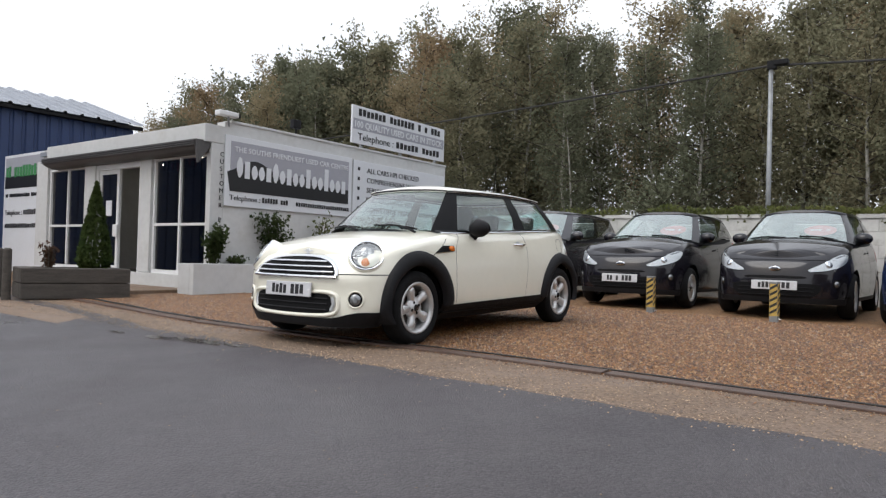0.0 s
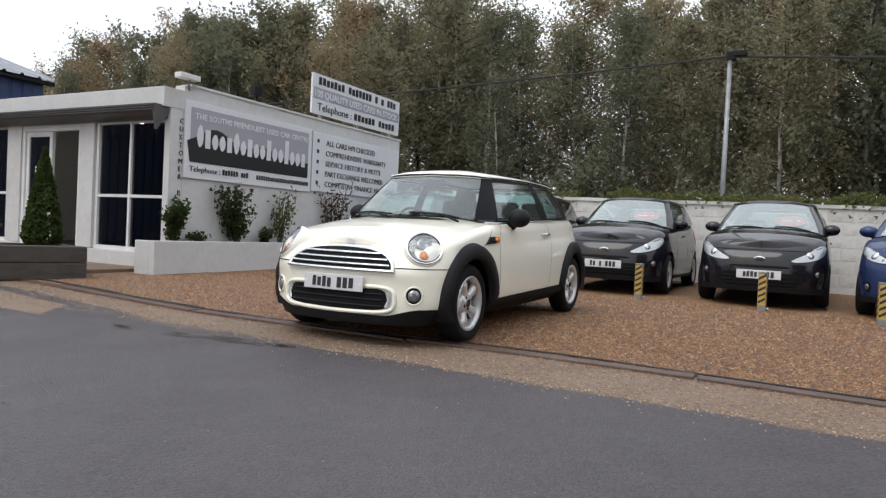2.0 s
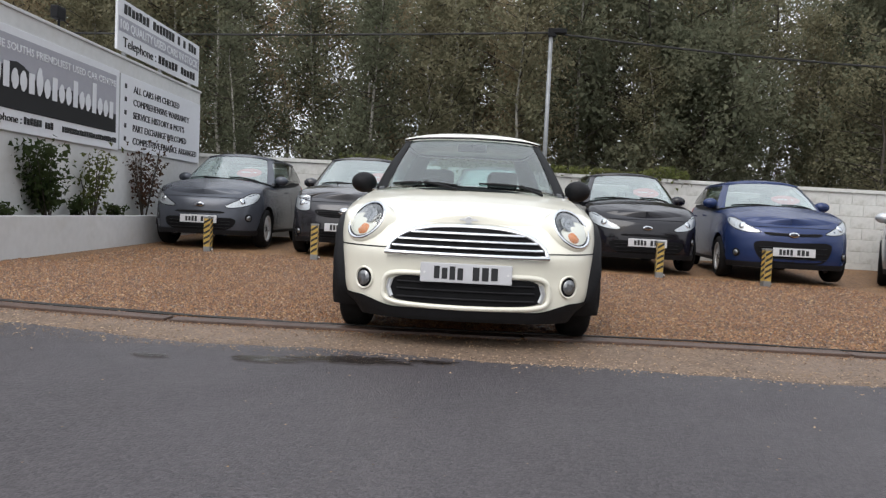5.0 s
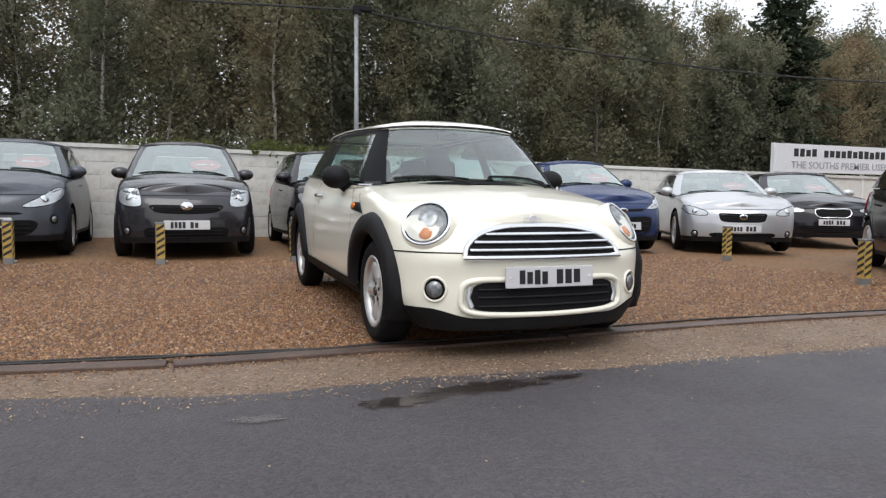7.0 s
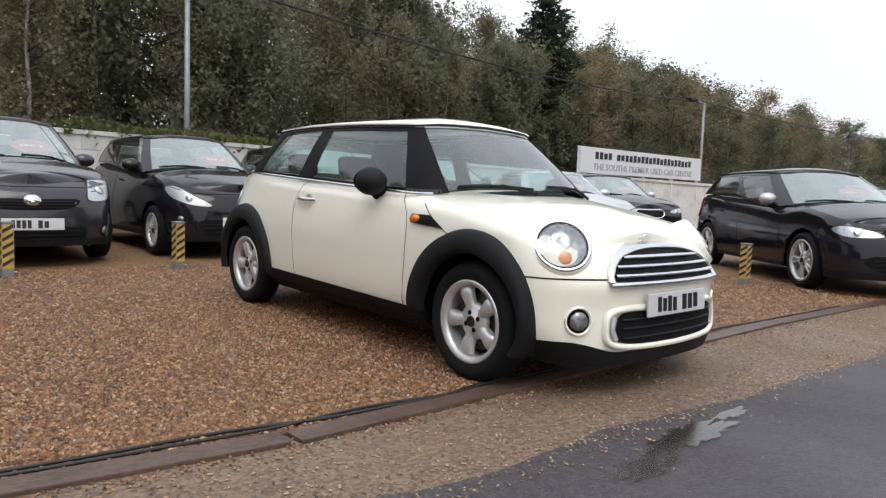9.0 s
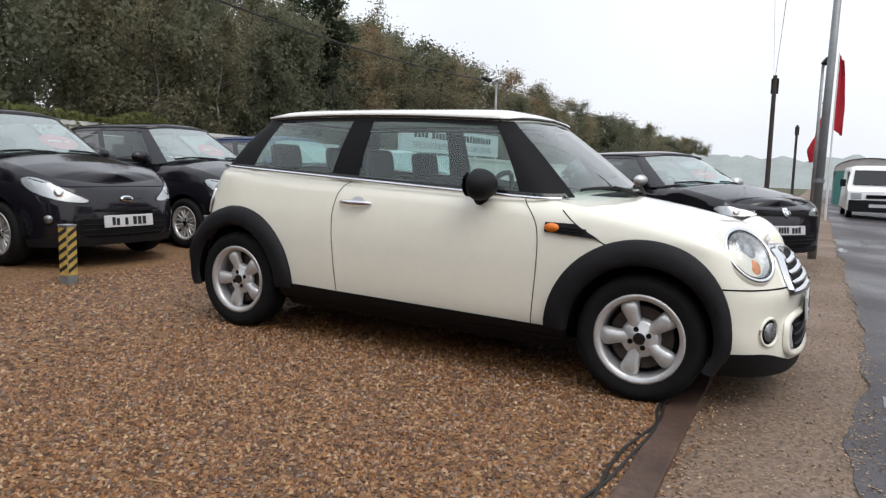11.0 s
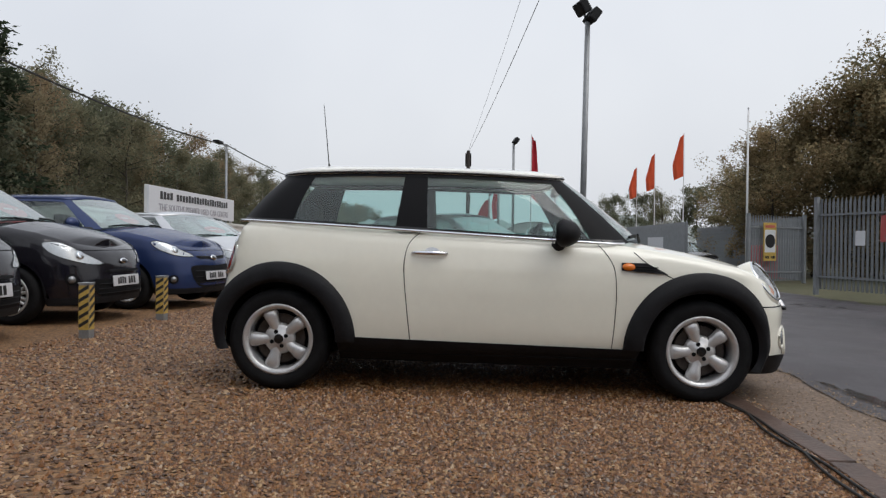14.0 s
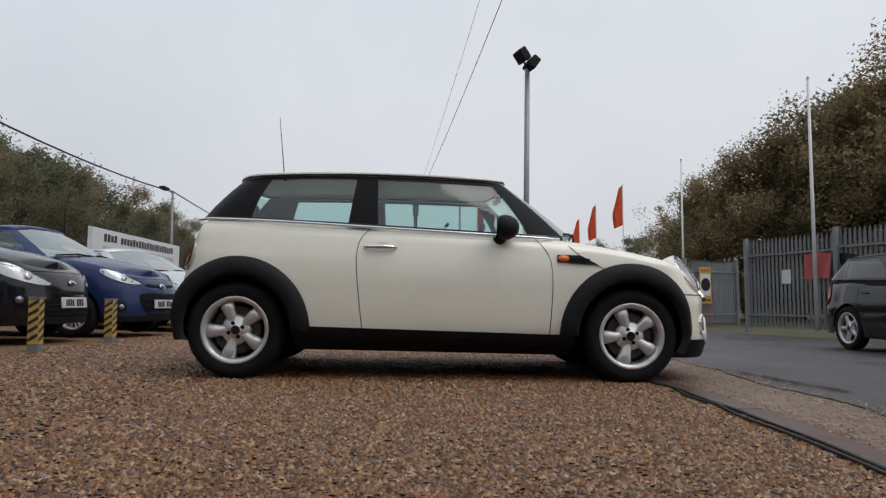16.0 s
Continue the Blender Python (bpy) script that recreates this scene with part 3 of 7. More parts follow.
    for a, b, c, d in ((-8.570, -7.880, 2.06, 2.14), (-8.570, -8.500, 0.40, 2.06), (-7.960, -7.880, 0.40, 2.06)):
        part("door_stile", box(a, b, y0 + 0.03, y0 + 0.08, c, d, 0.004), M_FRAMEW, leaf)
    p = part("door_pane", box(-8.500, -7.960, y0 + 0.05, y0 + 0.056, 0.40, 2.06), M_OFFICEGLASS, leaf)
    p.visible_shadow = False
    part("notice", box(-8.340, -8.140, y0 + 0.040, y0 + 0.046, 1.30, 1.58), M_SIGNW, leaf, "white paper notice")
    part("door_handle", box(-8.000, -7.860, y0 - 0.01, y0 + 0.03, 0.92, 1.14, 0.01), M_FRAMEW, leaf)
    # inside: ceiling downlights, desk, a bunting
    part("partition", box(xl + 0.2, WX - 0.2, 6.1, 6.2, 0.27, 2.56), M_SHUTTER, o)
    part("reception_desk", box(-6.6, -5.5, 3.6, 4.2, 0.27, 1.02, 0.02), M_SIGNG, o)
    for x, y in ((-6.2, 3.6), (-5.6, 4.6), (-6.9, 5.2), (-7.8, 4.0), (-9.5, 4.2)):
        part("downlight", tube((x, y, 2.52), (x, y, 2.55), 0.07), M_LIGHT, o)
    for k in range(9):
        x = -6.60 + 0.165 * k
        part("bunting_flag", prism([(-0.06, 0), (0.06, 0), (0, -0.16)], 0, 0.004, Matrix.Translation((x, y0 + 0.16, 2.20 - 0.03 * math.sin(k)))), M_PRICE if k % 3 else M_SIGNW, o)
    # parapet camera
    cm = thing("security_camera", "white bullet security camera on the office parapet", "camera", at=Matrix.Translation((-5.0, 2.60, 2.78)))
    part("bracket", tube((-0.12, 0.10, -0.12), (0, 0, 0.06), 0.018), M_STEEL, cm)
    part("housing", box(-0.08, 0.06, -0.20, 0.16, 0.05, 0.13, 0.015), M_FRAMEW, cm)
    part("lens_hood", box(-0.07, 0.05, 0.161, 0.20, 0.055, 0.12, 0.01), M_TRIM, cm)
    fl = thing("floodlight", "small black floodlight on the office parapet", "lamp", at=Matrix.Translation((-5.12, 4.1, 2.80)))
    part("stem", tube((0, 0, 0), (0, 0, 0.14), 0.015), M_TRIM, fl)
    part("head", box(-0.06, 0.04, -0.09, 0.09, 0.10, 0.26, 0.02), M_TRIM, fl)
    return o


M_LIGHT = bpy.data.materials.new("downlight_glow")
M_LIGHT.use_nodes = True
M_LIGHT.node_tree.nodes["Principled BSDF"].inputs["Emission Color"].default_value = (1, 0.93, 0.8, 1)
M_LIGHT.node_tree.nodes["Principled BSDF"].inputs["Emission Strength"].default_value = 18.0
moved(office, Vector((-0.02, -0.21, 0)))


def facing_x(y, z, lift=0.0):
    """A frame on the side wall: x runs along the wall, z up, facing the yard."""
    return Matrix.Translation((WX + 0.035 + lift, y, z)) @ pose(0, 0, 0, 0, 0, 90)


def board(name, label, w, h, m, thick=0.03):
    o = thing(name, label, "sign", at=m)
    part("panel", box(0, w, 0, thick, 0, h, 0.004), M_SIGNW, o)
    return o


def office_signs():
    a = board("main_sign", "white framed sign with grey and black print", 2.86, 1.13, facing_x(2.60, 1.43))
    part("grey_print", box(0.10, 2.77, -0.004, 0.003, 0.24, 1.04), M_SIGNG, a)
    hill = [(0.10, 0.24), (2.77, 0.24), (2.77, 0.48)]
    for k in range(25):
        t = k / 24
        hz = 0.50 + 0.27 * math.exp(-((t - 0.80) / 0.15) ** 2) + 0.14 * math.exp(-((t - 0.42) / 0.13) ** 2)
        hill.append((2.77 - 2.73 * t, hz))
    part("black_hill_print", prism(hill, -0.007, -0.002), M_SIGNB, a)
    words("lettering", "THE SOUTHS FRIENDLIEST USED CAR CENTRE", 0.12, pose(0.17, -0.006, 0.88), M_SIGNW, a, width=2.58, bold=0.002)
    lg = bmesh.new()
    # a row of plain pale shapes stands for the trade name
    for k in range(17):
        x = 0.20 + 2.50 * (k + 0.5) / 17
        tall = 0.165 if k in (0, 5, 10, 13) else 0.115
        foot = 0.47 - 0.05 * k / 17
        if k % 3 != 1:
            ring = [(x + (0.062 - 0.012 * (i % 5 == 2)) * math.cos(2 * math.pi * i / 20), foot + tall * (1 + math.sin(2 * math.pi * i / 20))) for i in range(20)]
            join_into(lg, prism(ring, -0.014, -0.010))
        else:
            box(x - 0.05, x + 0.05, -0.014, -0.010, foot, foot + 2 * tall * (1.2 if k % 2 else 1), bm=lg)
    pieces("logo_shape", lg, M_SIGNW, a)
    words("lettering", "Telephone :", 0.12, pose(0.10, -0.004, 0.10), M_SIGNB, a, width=0.60)
    b = bmesh.new()
    bars(b, 0.74, 1.36, 0.10, 0.185, 11, pose(0, -0.002, 0), 7)
    bars(b, 1.48, 2.80, 0.10, 0.17, 24, pose(0, -0.002, 0), 8)
    pieces("print_bar", b, M_SIGNB, a)
    c = board("list_sign", "white sign listing dealer services in black print", 2.94, 1.08, facing_x(5.50, 1.46))
    for k, line in enumerate(("ALL CARS HPI CHECKED", "COMPREHENSIVE WARRANTY", "SERVICE HISTORY & MOT'S", "PART EXCHANGE WELCOMED", "COMPETITIVE FINANCE ARRANGED")):
        z = 0.88 - 0.19 * k
        part("bullet", box(0.12, 0.18, -0.004, 0.002, z + 0.01, z + 0.075), M_SIGNB, c)
        words("lettering", line, 0.145, pose(0.38, -0.004, z - 0.02), M_SIGNB, c, width=(1.62, 2.05, 1.85, 1.95, 2.42)[k])
    d = board("roof_sign", "white roof-edge sign with black print and grey band", 2.98, 0.73, facing_x(5.49, 2.88, -0.06), 0.04)
    for k in (0.3, 1.5, 2.7):
        part("strut", box(k, k + 0.05, 0.042, 0.09, -0.25, 0.70), M_STEEL, d)
    b = bmesh.new()
    bars(b, 0.16, 2.82, 0.54, 0.68, 23, pose(0, -0.002, 0), 9)
    bars(b, 1.30, 2.80, 0.07, 0.20, 12, pose(0, -0.002, 0), 10)
    pieces("print_bar", b, M_SIGNB, d)
    part("grey_band", box(0.03, 2.95, -0.004, 0.002, 0.27, 0.48), M_SIGNG, d)
    words("lettering", "100 QUALITY USED CARS IN STOCK", 0.18, pose(0.07, -0.007, 0.31), M_SIGNW, d, width=2.82, bold=0.003)
    words("lettering", "Telephone :", 0.20, pose(0.16, -0.004, 0.07), M_SIGNB, d, width=1.06)
    e = thing("corner_sign", "narrow vertical black lettering on the office corner", "sign", at=facing_x(2.46, 0.0, -0.034))
    for k, ch in enumerate("CUSTOMER PARKING"):
        if ch != " ":
            words("letter", ch, 0.105, pose(0.07, -0.002, 2.20 - 0.115 * k), M_SIGNB, e)
    # sign on the far side of the front
    f = thing("forecourt_sign", "tall white forecourt sign with grey and green print", "sign", at=Matrix.Translation((-13.3, 2.66, 0.45)))
    part("panel", box(0, 2.26, 0, 0.05, -0.55, 2.30, 0.004), M_SIGNW, f)
    part("grey_print", box(0.06, 2.20, -0.004, 0.002, 1.82, 2.24), M_SIGNG, f)
    part("black_print", box(0.06, 2.20, -0.006, 0.002, 1.55, 1.82), M_SIGNB, f)
    gb = bars(bmesh.new(), 0.10, 2.16, 1.80, 2.05, 15, pose(0, -0.008, 0), 12)
    pieces("green_shape", gb, M_SIGNGREEN, f)
    words("lettering", "Telephone :", 0.16, pose(0.10, -0.004, 0.95), M_SIGNB, f, width=0.85)
    b = bars(bmesh.new(), 1.02, 2.12, 0.95, 1.07, 11, pose(0, -0.002, 0), 13)
    bars(b, 0.10, 2.12, 0.66, 0.76, 24, pose(0, -0.002, 0), 14)
    bars(b, 0.10, 2.12, 1.35, 1.43, 30, pose(0, -0.002, 0), 15)
    pieces("print_bar", b, M_SIGNB, f)
    # long board above the boundary wall
    h = thing("wall_board", "long white board on posts above the boundary wall", "sign", at=Matrix.Translation((11.45, WY + 0.15, 1.54)))
    part("panel", box(0, 6.1, 0, 0.05, 0, 0.68, 0.004), M_SIGNW, h)
    for k in (0.02, 1.55, 3.0, 4.5, 6.0):
        part("post", box(k, k + 0.08, 0.052, 0.12, -0.6, 0.69), M_FRAMEW, h)
    b = bars(bmesh.new(), 0.60, 5.5, 0.38, 0.57, 25, pose(0, -0.002, 0), 16)
    pieces("print_bar", b, M_SIGNB, h)
    words("lettering", "THE SOUTHS PREMIER USED CAR CENTRE", 0.24, pose(0.55, -0.004, 0.10), M_SIGNG, h, width=5.0, bold=0.002)


moved(office_signs, Vector((-0.02, -0.21, 0)))


def blue_shed():
    s = thing("blue_warehouse", "dark blue profiled metal warehouse with grey sheet roof", "building")
    x1, x0, y0, y1, h = -15.3, -34.0, -14.0, 6.6, 4.35
    rows = []
    for z in (-0.2, h):
        row = [(x0, y0, z), (x1, y0, z)]
        for k in range(int((y1 - y0) / 0.3)):
            y = y0 + 0.3 * k
            for dy, dx in ((0, 0), (0.18, 0), (0.21, -0.04), (0.27, -0.04)):
                row.append((x1 + dx, y + dy, z))
        rows.append(row + [(x1, y1, z), (x0, y1, z)])
    part("wall", sheet(rows), M_CLAD, s)
    gb = bmesh.new()
    gb.faces.new([gb.verts.new(p) for p in ((x1, y1, h), (-18.6, y1, 5.35), (x0, y1, h))])
    part("gable", gb, M_CLAD, s)
    rf = bmesh.new()
    rr = []
    for x, z in ((x1 + 0.25, h - 0.02), (-18.6, 5.42), (x0 - 0.2, h)):
        rr.append([(x, y0 - 0.3 + k * 0.45 + dy, z + dz) for k in range(int((y1 - y0 + 0.7) / 0.45)) for dy, dz in ((0, 0), (0.33, 0), (0.37, 0.05), (0.42, 0.05))])
    sheet(rr, bm=rf)
    part("roof", rf, M_ROOFSHEET, s)
    part("gutter", box(x1 + 0.03, x1 + 0.2, y0 - 0.3, y1 + 0.2, h - 0.14, h - 0.04, 0.02), M_TRIM, s)


blue_shed()


# ---- planters and shrubs ----
def shrub(name, label, x, y, z, r, h, n, leaf, seed, cone=False, size=0.06, stems=6):
    rnd = random.Random(seed)
    o = thing(name, label, "shrub", at=Matrix.Translation((x, y, z)))
    st, pts = [], []
    for k in range(stems):
        a, lean = rnd.uniform(0, 6.28), rnd.uniform(0.2, 0.9)
        tip = Vector((math.cos(a) * r * lean * (0.15 if cone else 0.8), math.sin(a) * r * lean * (0.15 if cone else 0.8), h * rnd.uniform(0.65, 1.0)))
        st.append(((0.02 * math.cos(a), 0.02 * math.sin(a), -0.03), tip, 0.011, 0.003))
        if not cone:
            for j in range(n // stems):
                t = rnd.uniform(0.15, 1.05) ** 0.8
                c = tip * t
                w = r * 0.42 * (0.4 + t * 0.6) * rnd.random() ** 0.5
                b = rnd.uniform(0, 6.28)
                pts.append((c.x + w * math.cos(b), c.y + w * math.sin(b), max(0.01, c.z + rnd.uniform(-0.1, 0.1) * h)))
    for j in range(n if cone else 0):
        t = rnd.random() ** 1.5
        w = r * (1 - t) ** 0.8 * (0.75 + 0.3 * rnd.random()) * (0.6 + 0.4 * min(1, t / 0.12))
        b = rnd.uniform(0, 6.28)
        pts.append((w * math.cos(b), w * math.sin(b), 0.05 + t * h))
    raw("woody_stem", *sticks(st, 5), M_BARKDK, o)
    raw("foliage", *flakes(pts, size, seed), leaf, o)
    return o


def planters():
    p = thing("white_planter", "long low white rendered planter along the office wall", "planter")
    y0, y1, x0, x1 = 1.86, 6.65, WX + 0.01, -4.70
    part("front_wall", box(x1 - 0.1, x1, y0, y1, -0.05, 0.515, 0.012), M_RENDER, p)
    part("end_wall", box(x0 - 0.02, x1 - 0.1, y0, y0 + 0.1, -0.05, 0.51, 0.012), M_RENDER, p)
    part("far_wall", box(x0, x1 - 0.1, y1 - 0.1, y1, -0.05, 0.505, 0.012), M_RENDER, p)
    part("soil", box(x0, x1 - 0.1, y0 + 0.1, y1 - 0.1, 0.1, 0.46), M_SOIL, p)
    shrub("shrub", "dense dark evergreen shrub in the white planter", -4.92, 2.32, 0.46, 0.26, 0.66, 900, M_SHRUB, 21, size=0.06)
    shrub("shrub", "spreading green shrub in the white planter", -4.9, 3.6, 0.46, 0.52, 0.88, 1300, M_SHRUB, 22, size=0.06, stems=9)
    shrub("shrub", "thin sparse shrub with yellowing leaves", -4.9, 4.55, 0.46, 0.50, 0.92, 420, M_IVY, 23, size=0.055, stems=8)
    shrub("shrub", "tall brown dried shrub before the sign", -4.9, 6.0, 0.46, 0.42, 1.25, 700, M_SHRUBRED, 24, size=0.05, stems=12)
    for k, (y, hh) in enumerate(((2.8, 0.2), (4.15, 0.28), (5.1, 0.22))):
        shrub("low_plant", "low leafy ground plant in the planter", -4.88, y, 0.46, 0.28, hh, 260, M_SHRUB, 30 + k, size=0.05)
    t = thing("timber_planter", "weathered dark railway sleeper planter box", "planter", at=pose(-5.10, -0.30, 0.03, 0, 0, -16))
    for k in range(2):
        z = 0.0 + 0.20 * k
        part("sleeper", box(-0.20, 0.0, 0, 1.28, z, z + 0.195, 0.014), M_TIMBER, t)
        part("sleeper", box(-0.70, -0.20, 1.08, 1.28, z, z + 0.192, 0.014), M_TIMBER, t)
        part("sleeper", box(-0.70, -0.20, 0.0, 0.2, z, z + 0.192, 0.014), M_TIMBER, t)
        part("sleeper", box(-0.90, -0.70, 0.0, 1.28, z, z + 0.194, 0.014), M_TIMBER, t)
    part("soil", box(-0.7, -0.2, 0.2, 1.08, 0.05, 0.34), M_SOIL, t)
    shrub("conifer", "small pointed green conifer in the sleeper planter", -5.36, 0.74, 0.34, 0.25, 1.22, 3600, M_CONIFER, 40, cone=True, size=0.05)
    shrub("shrub", "reddish small shrub in the sleeper planter", -5.55, 0.22, 0.34, 0.16, 0.40, 260, M_SHRUBRED, 41, size=0.045)
    # low picket run with round timber posts
    for k, (x, y) in enumerate(((-5.26, -0.40), (-5.86, -0.26))):
        q = thing("timber_post", "short round weathered timber post", "post", "forecourt posts", at=Matrix.Translation((x, y, 0.03)))
        part("shaft", tube((0, 0, -0.1), (0, 0, 0.62), 0.055, 0.05, 14), M_TIMBER, q)
        part("cap", tube((0, 0, 0.62), (0, 0, 0.64), 0.05, 0.025, 14), M_TIMBER, q)
    f = thing("picket_railing", "low dark metal picket railing", "railing", at=pose(-5.99, -0.24, 0.06, 0, 0, 184))
    part("rail", box(0, 3.2, -0.015, 0.015, 0.40, 0.43), M_STEEL, f)
    part("rail", box(0, 3.2, -0.015, 0.015, 0.08, 0.11), M_STEEL, f)
    for k in range(26):
        part("picket", box(0.05 + 0.12 * k, 0.07 + 0.12 * k, -0.01, 0.01, 0.0, 0.47), M_STEEL, f)
    st = tagged(part("paving_slab", box(-8.9, -5.3, 1.1, 2.7, -0.05, 0.10, 0.01), M_CONCRETE), "grey green concrete step before the office door", "step", kind="structure")


moved(planters, Vector((-0.02, -0.21, 0)))


# ---- cars ----
def curve_through(ctrl, n):
    """Catmull-Rom through control points: n steps a span."""
    p = [Vector(c) for c in ctrl]
    p = [p[0] * 2 - p[1]] + p + [p[-1] * 2 - p[-2]]
    out = []
    for i in range(1, len(p) - 2):
        a, b, c, d = p[i - 1], p[i], p[i + 1], p[i + 2]
        for k in range(n):
            t = k / n
            out.append(0.5 * (2 * b + (c - a) * t + (2 * a - 5 * b + 4 * c - d) * t * t + (3 * b - a - 3 * c + d) * t ** 3))
    out.append(p[-2])
    return out


def look_up(xs, ys, v):
    """Straight-line interpolation in a table."""
    if v <= xs[0]:
        return ys[0]
    if v >= xs[-1]:
        return ys[-1]
    i = bisect_right(xs, v)
    return ys[i - 1] + (ys[i] - ys[i - 1]) * (v - xs[i - 1]) / (xs[i] - xs[i - 1])


def bisect_right(xs, v):
    lo, hi = 0, len(xs)
    while lo < hi:
        m = (lo + hi) // 2
        if v < xs[m]:
            hi = m
        else:
            lo = m + 1
    return lo


def lerp_table(table, v):
    for (a, b), (c, d) in zip(table, table[1:]):
        if v < c:
            return b if v <= a else b + (d - b) * (v - a) / (c - a)
    return table[-1][1]


class Shell:
    """The lower body of a car: a band that wraps round a plan outline, from its lower edge to the shoulder.
    Local axes: x to the car's left, y to its rear, origin on the ground below the front axle."""

    def __init__(self, plan, side, front, rear, top, wheelbase, radius, arch, low, crown, shoulder=0.05):
        half = curve_through([(x, y, 0) for x, y in plan], 14)
        for v in half:
            v.x = max(0.0, v.x)
        half[0].x = half[-1].x = 0.0
        d = [0.0]
        for a, b in zip(half, half[1:]):
            d.append(d[-1] + (b - a).length)
        self.px, self.py, self.ps, self.total = [v.x for v in half], [v.y for v in half], d, d[-1]
        self.known, self.norms = {}, {}
        self.side, self.front, self.rear, self.top = side, front, rear, top
        self.wheelbase, self.radius, self.arch, self.low, self.crown, self.shoulder = wheelbase, radius, arch, low, crown, shoulder

    def plan(self, s):
        a = round(min(abs(s), self.total), 5)
        if a not in self.known:
            self.known[a] = look_up(self.ps, self.px, a), look_up(self.ps, self.py, a)
        return self.known[a]

    def s_at(self, y):
        """Distance along the outline to the place beside y."""
        return look_up(self.py, self.ps, y)

    def normal(self, s):
        a = round(min(max(abs(s), 0.0), self.total), 5)
        if a in self.norms:
            return self.norms[a]
        x0, y0 = self.plan(max(0.0, a - 0.03))
        x1, y1 = self.plan(min(self.total, a + 0.03))
        v = Vector((y1 - y0, -(x1 - x0)))
        if a < 0.03:
            v.x = 0
        if a > self.total - 0.03:
            v.x = 0
        self.norms[a] = v.normalized() if v.length else Vector((0, -1))
        return self.norms[a]

    def z_top(self, s):
        return lerp_table(self.top, self.plan(s)[1])

    def z_low(self, s):
        x, y = self.plan(s)
        z = lerp_table(self.low, y)
        if x > 0.5:
            for c in (0.0, self.wheelbase):
                if abs(y - c) < self.arch:
                    z = max(z, self.radius + math.sqrt(self.arch ** 2 - (y - c) ** 2))
        return z

    def at(self, s, z, out=0.0):
        """The place on the surface at outline distance s (left positive) and height z, pushed out."""
        x, y = self.plan(s)
        n = self.normal(s)
        f = max(0.0, -n.y)
        r = max(0.0, n.y)
        w = abs(n.x)
        ins = (w * w * lerp_table(self.side, z) + f * f * lerp_table(self.front, z) + r * r * lerp_table(self.rear, z))
        zt, q = self.z_top(s), self.shoulder
        if z > zt - q:
            k = min(1.0, (z - zt + q) / q)
            ins += q * (1 - math.sqrt(max(0.0, 1 - k * k))) * 0.9
        x, y = x - n.x * (ins - out), y - n.y * (ins - out)
        return Vector((x if s >= 0 else -x, y, z))

    def front_s(self, x, z):
        """The outline distance at which the surface passes x, on the front half."""
        lo, hi = 0.0, self.s_at(0.6)
        for _ in range(30):
            m = (lo + hi) / 2
            if self.at(m, z).x < abs(x):
                lo = m
            else:
                hi = m
        return lo if x >= 0 else -lo

    def stations(self, a, b, step=0.03):
        n = max(2, int((b - a) / step))
        return [a + (b - a) * k / n for k in range(n + 1)]

    def band(self, z0, z1, s0=None, s1=None, rows=10, out=0.0, step=0.035):
        s0 = -self.total if s0 is None else s0
        s1 = self.total if s1 is None else s1
        pts = []
        ss = self.stations(s0, s1, step)
        for k in range(rows + 1):
            row = []
            for s in ss:
                a, b = z0(s) if callable(z0) else z0, z1(s) if callable(z1) else z1
                a, b = max(a, self.z_low(s)), max(b, self.z_low(s) + 0.001)
                t = k / rows
                row.append(self.at(s, a + (b - a) * t, out))
            pts.append(row)
        return outward(sheet(pts), (0, self.wheelbase / 2, 0.4))

    def lid(self, y1, rows=None, lift=0.0):
        """The bonnet: it spans the shoulders from the nose back to y1, with a crown."""
        s1 = self.s_at(y1)
        pts = []
        for s in self.stations(0.002, s1, 0.03):
            e = self.at(s, self.z_top(s))
            zc = lerp_table(self.crown, e.y)
            row = []
            for k in range(17):
                t = -1 + 2 * k / 16
                row.append((e.x * t, e.y, e.z + lift + max(0.0, zc - e.z) * (1 - abs(t) ** 2.4)))
            pts.append(row)
        return sheet(pts)

    def patch(self, poly, out=0.004, thick=0.0, n=5):
        """A panel that follows the body; its outline is given as (distance along the outline, height)."""
        b = bmesh.new()
        f = b.faces.new([b.verts.new((s, 0, z)) for s, z in poly])
        bmesh.ops.triangulate(b, faces=[f])
        bmesh.ops.subdivide_edges(b, edges=[e for e in b.edges if e.calc_length() > 0.08], cuts=2, use_grid_fill=False)
        bmesh.ops.triangulate(b, faces=b.faces[:])
        if thick:
            bmesh.ops.recalc_face_normals(b, faces=b.faces[:])
            g2 = bmesh.ops.extrude_face_region(b, geom=b.faces[:])
            up = {v for v in g2["geom"] if isinstance(v, bmesh.types.BMVert)}
        else:
            up = set(b.verts)
        for v in b.verts:
            v.co = self.at(v.co.x, v.co.z, out + (thick if v in up and thick else 0.0))
        return outward(b, (0, self.wheelbase / 2, 0.5)) if not thick else b

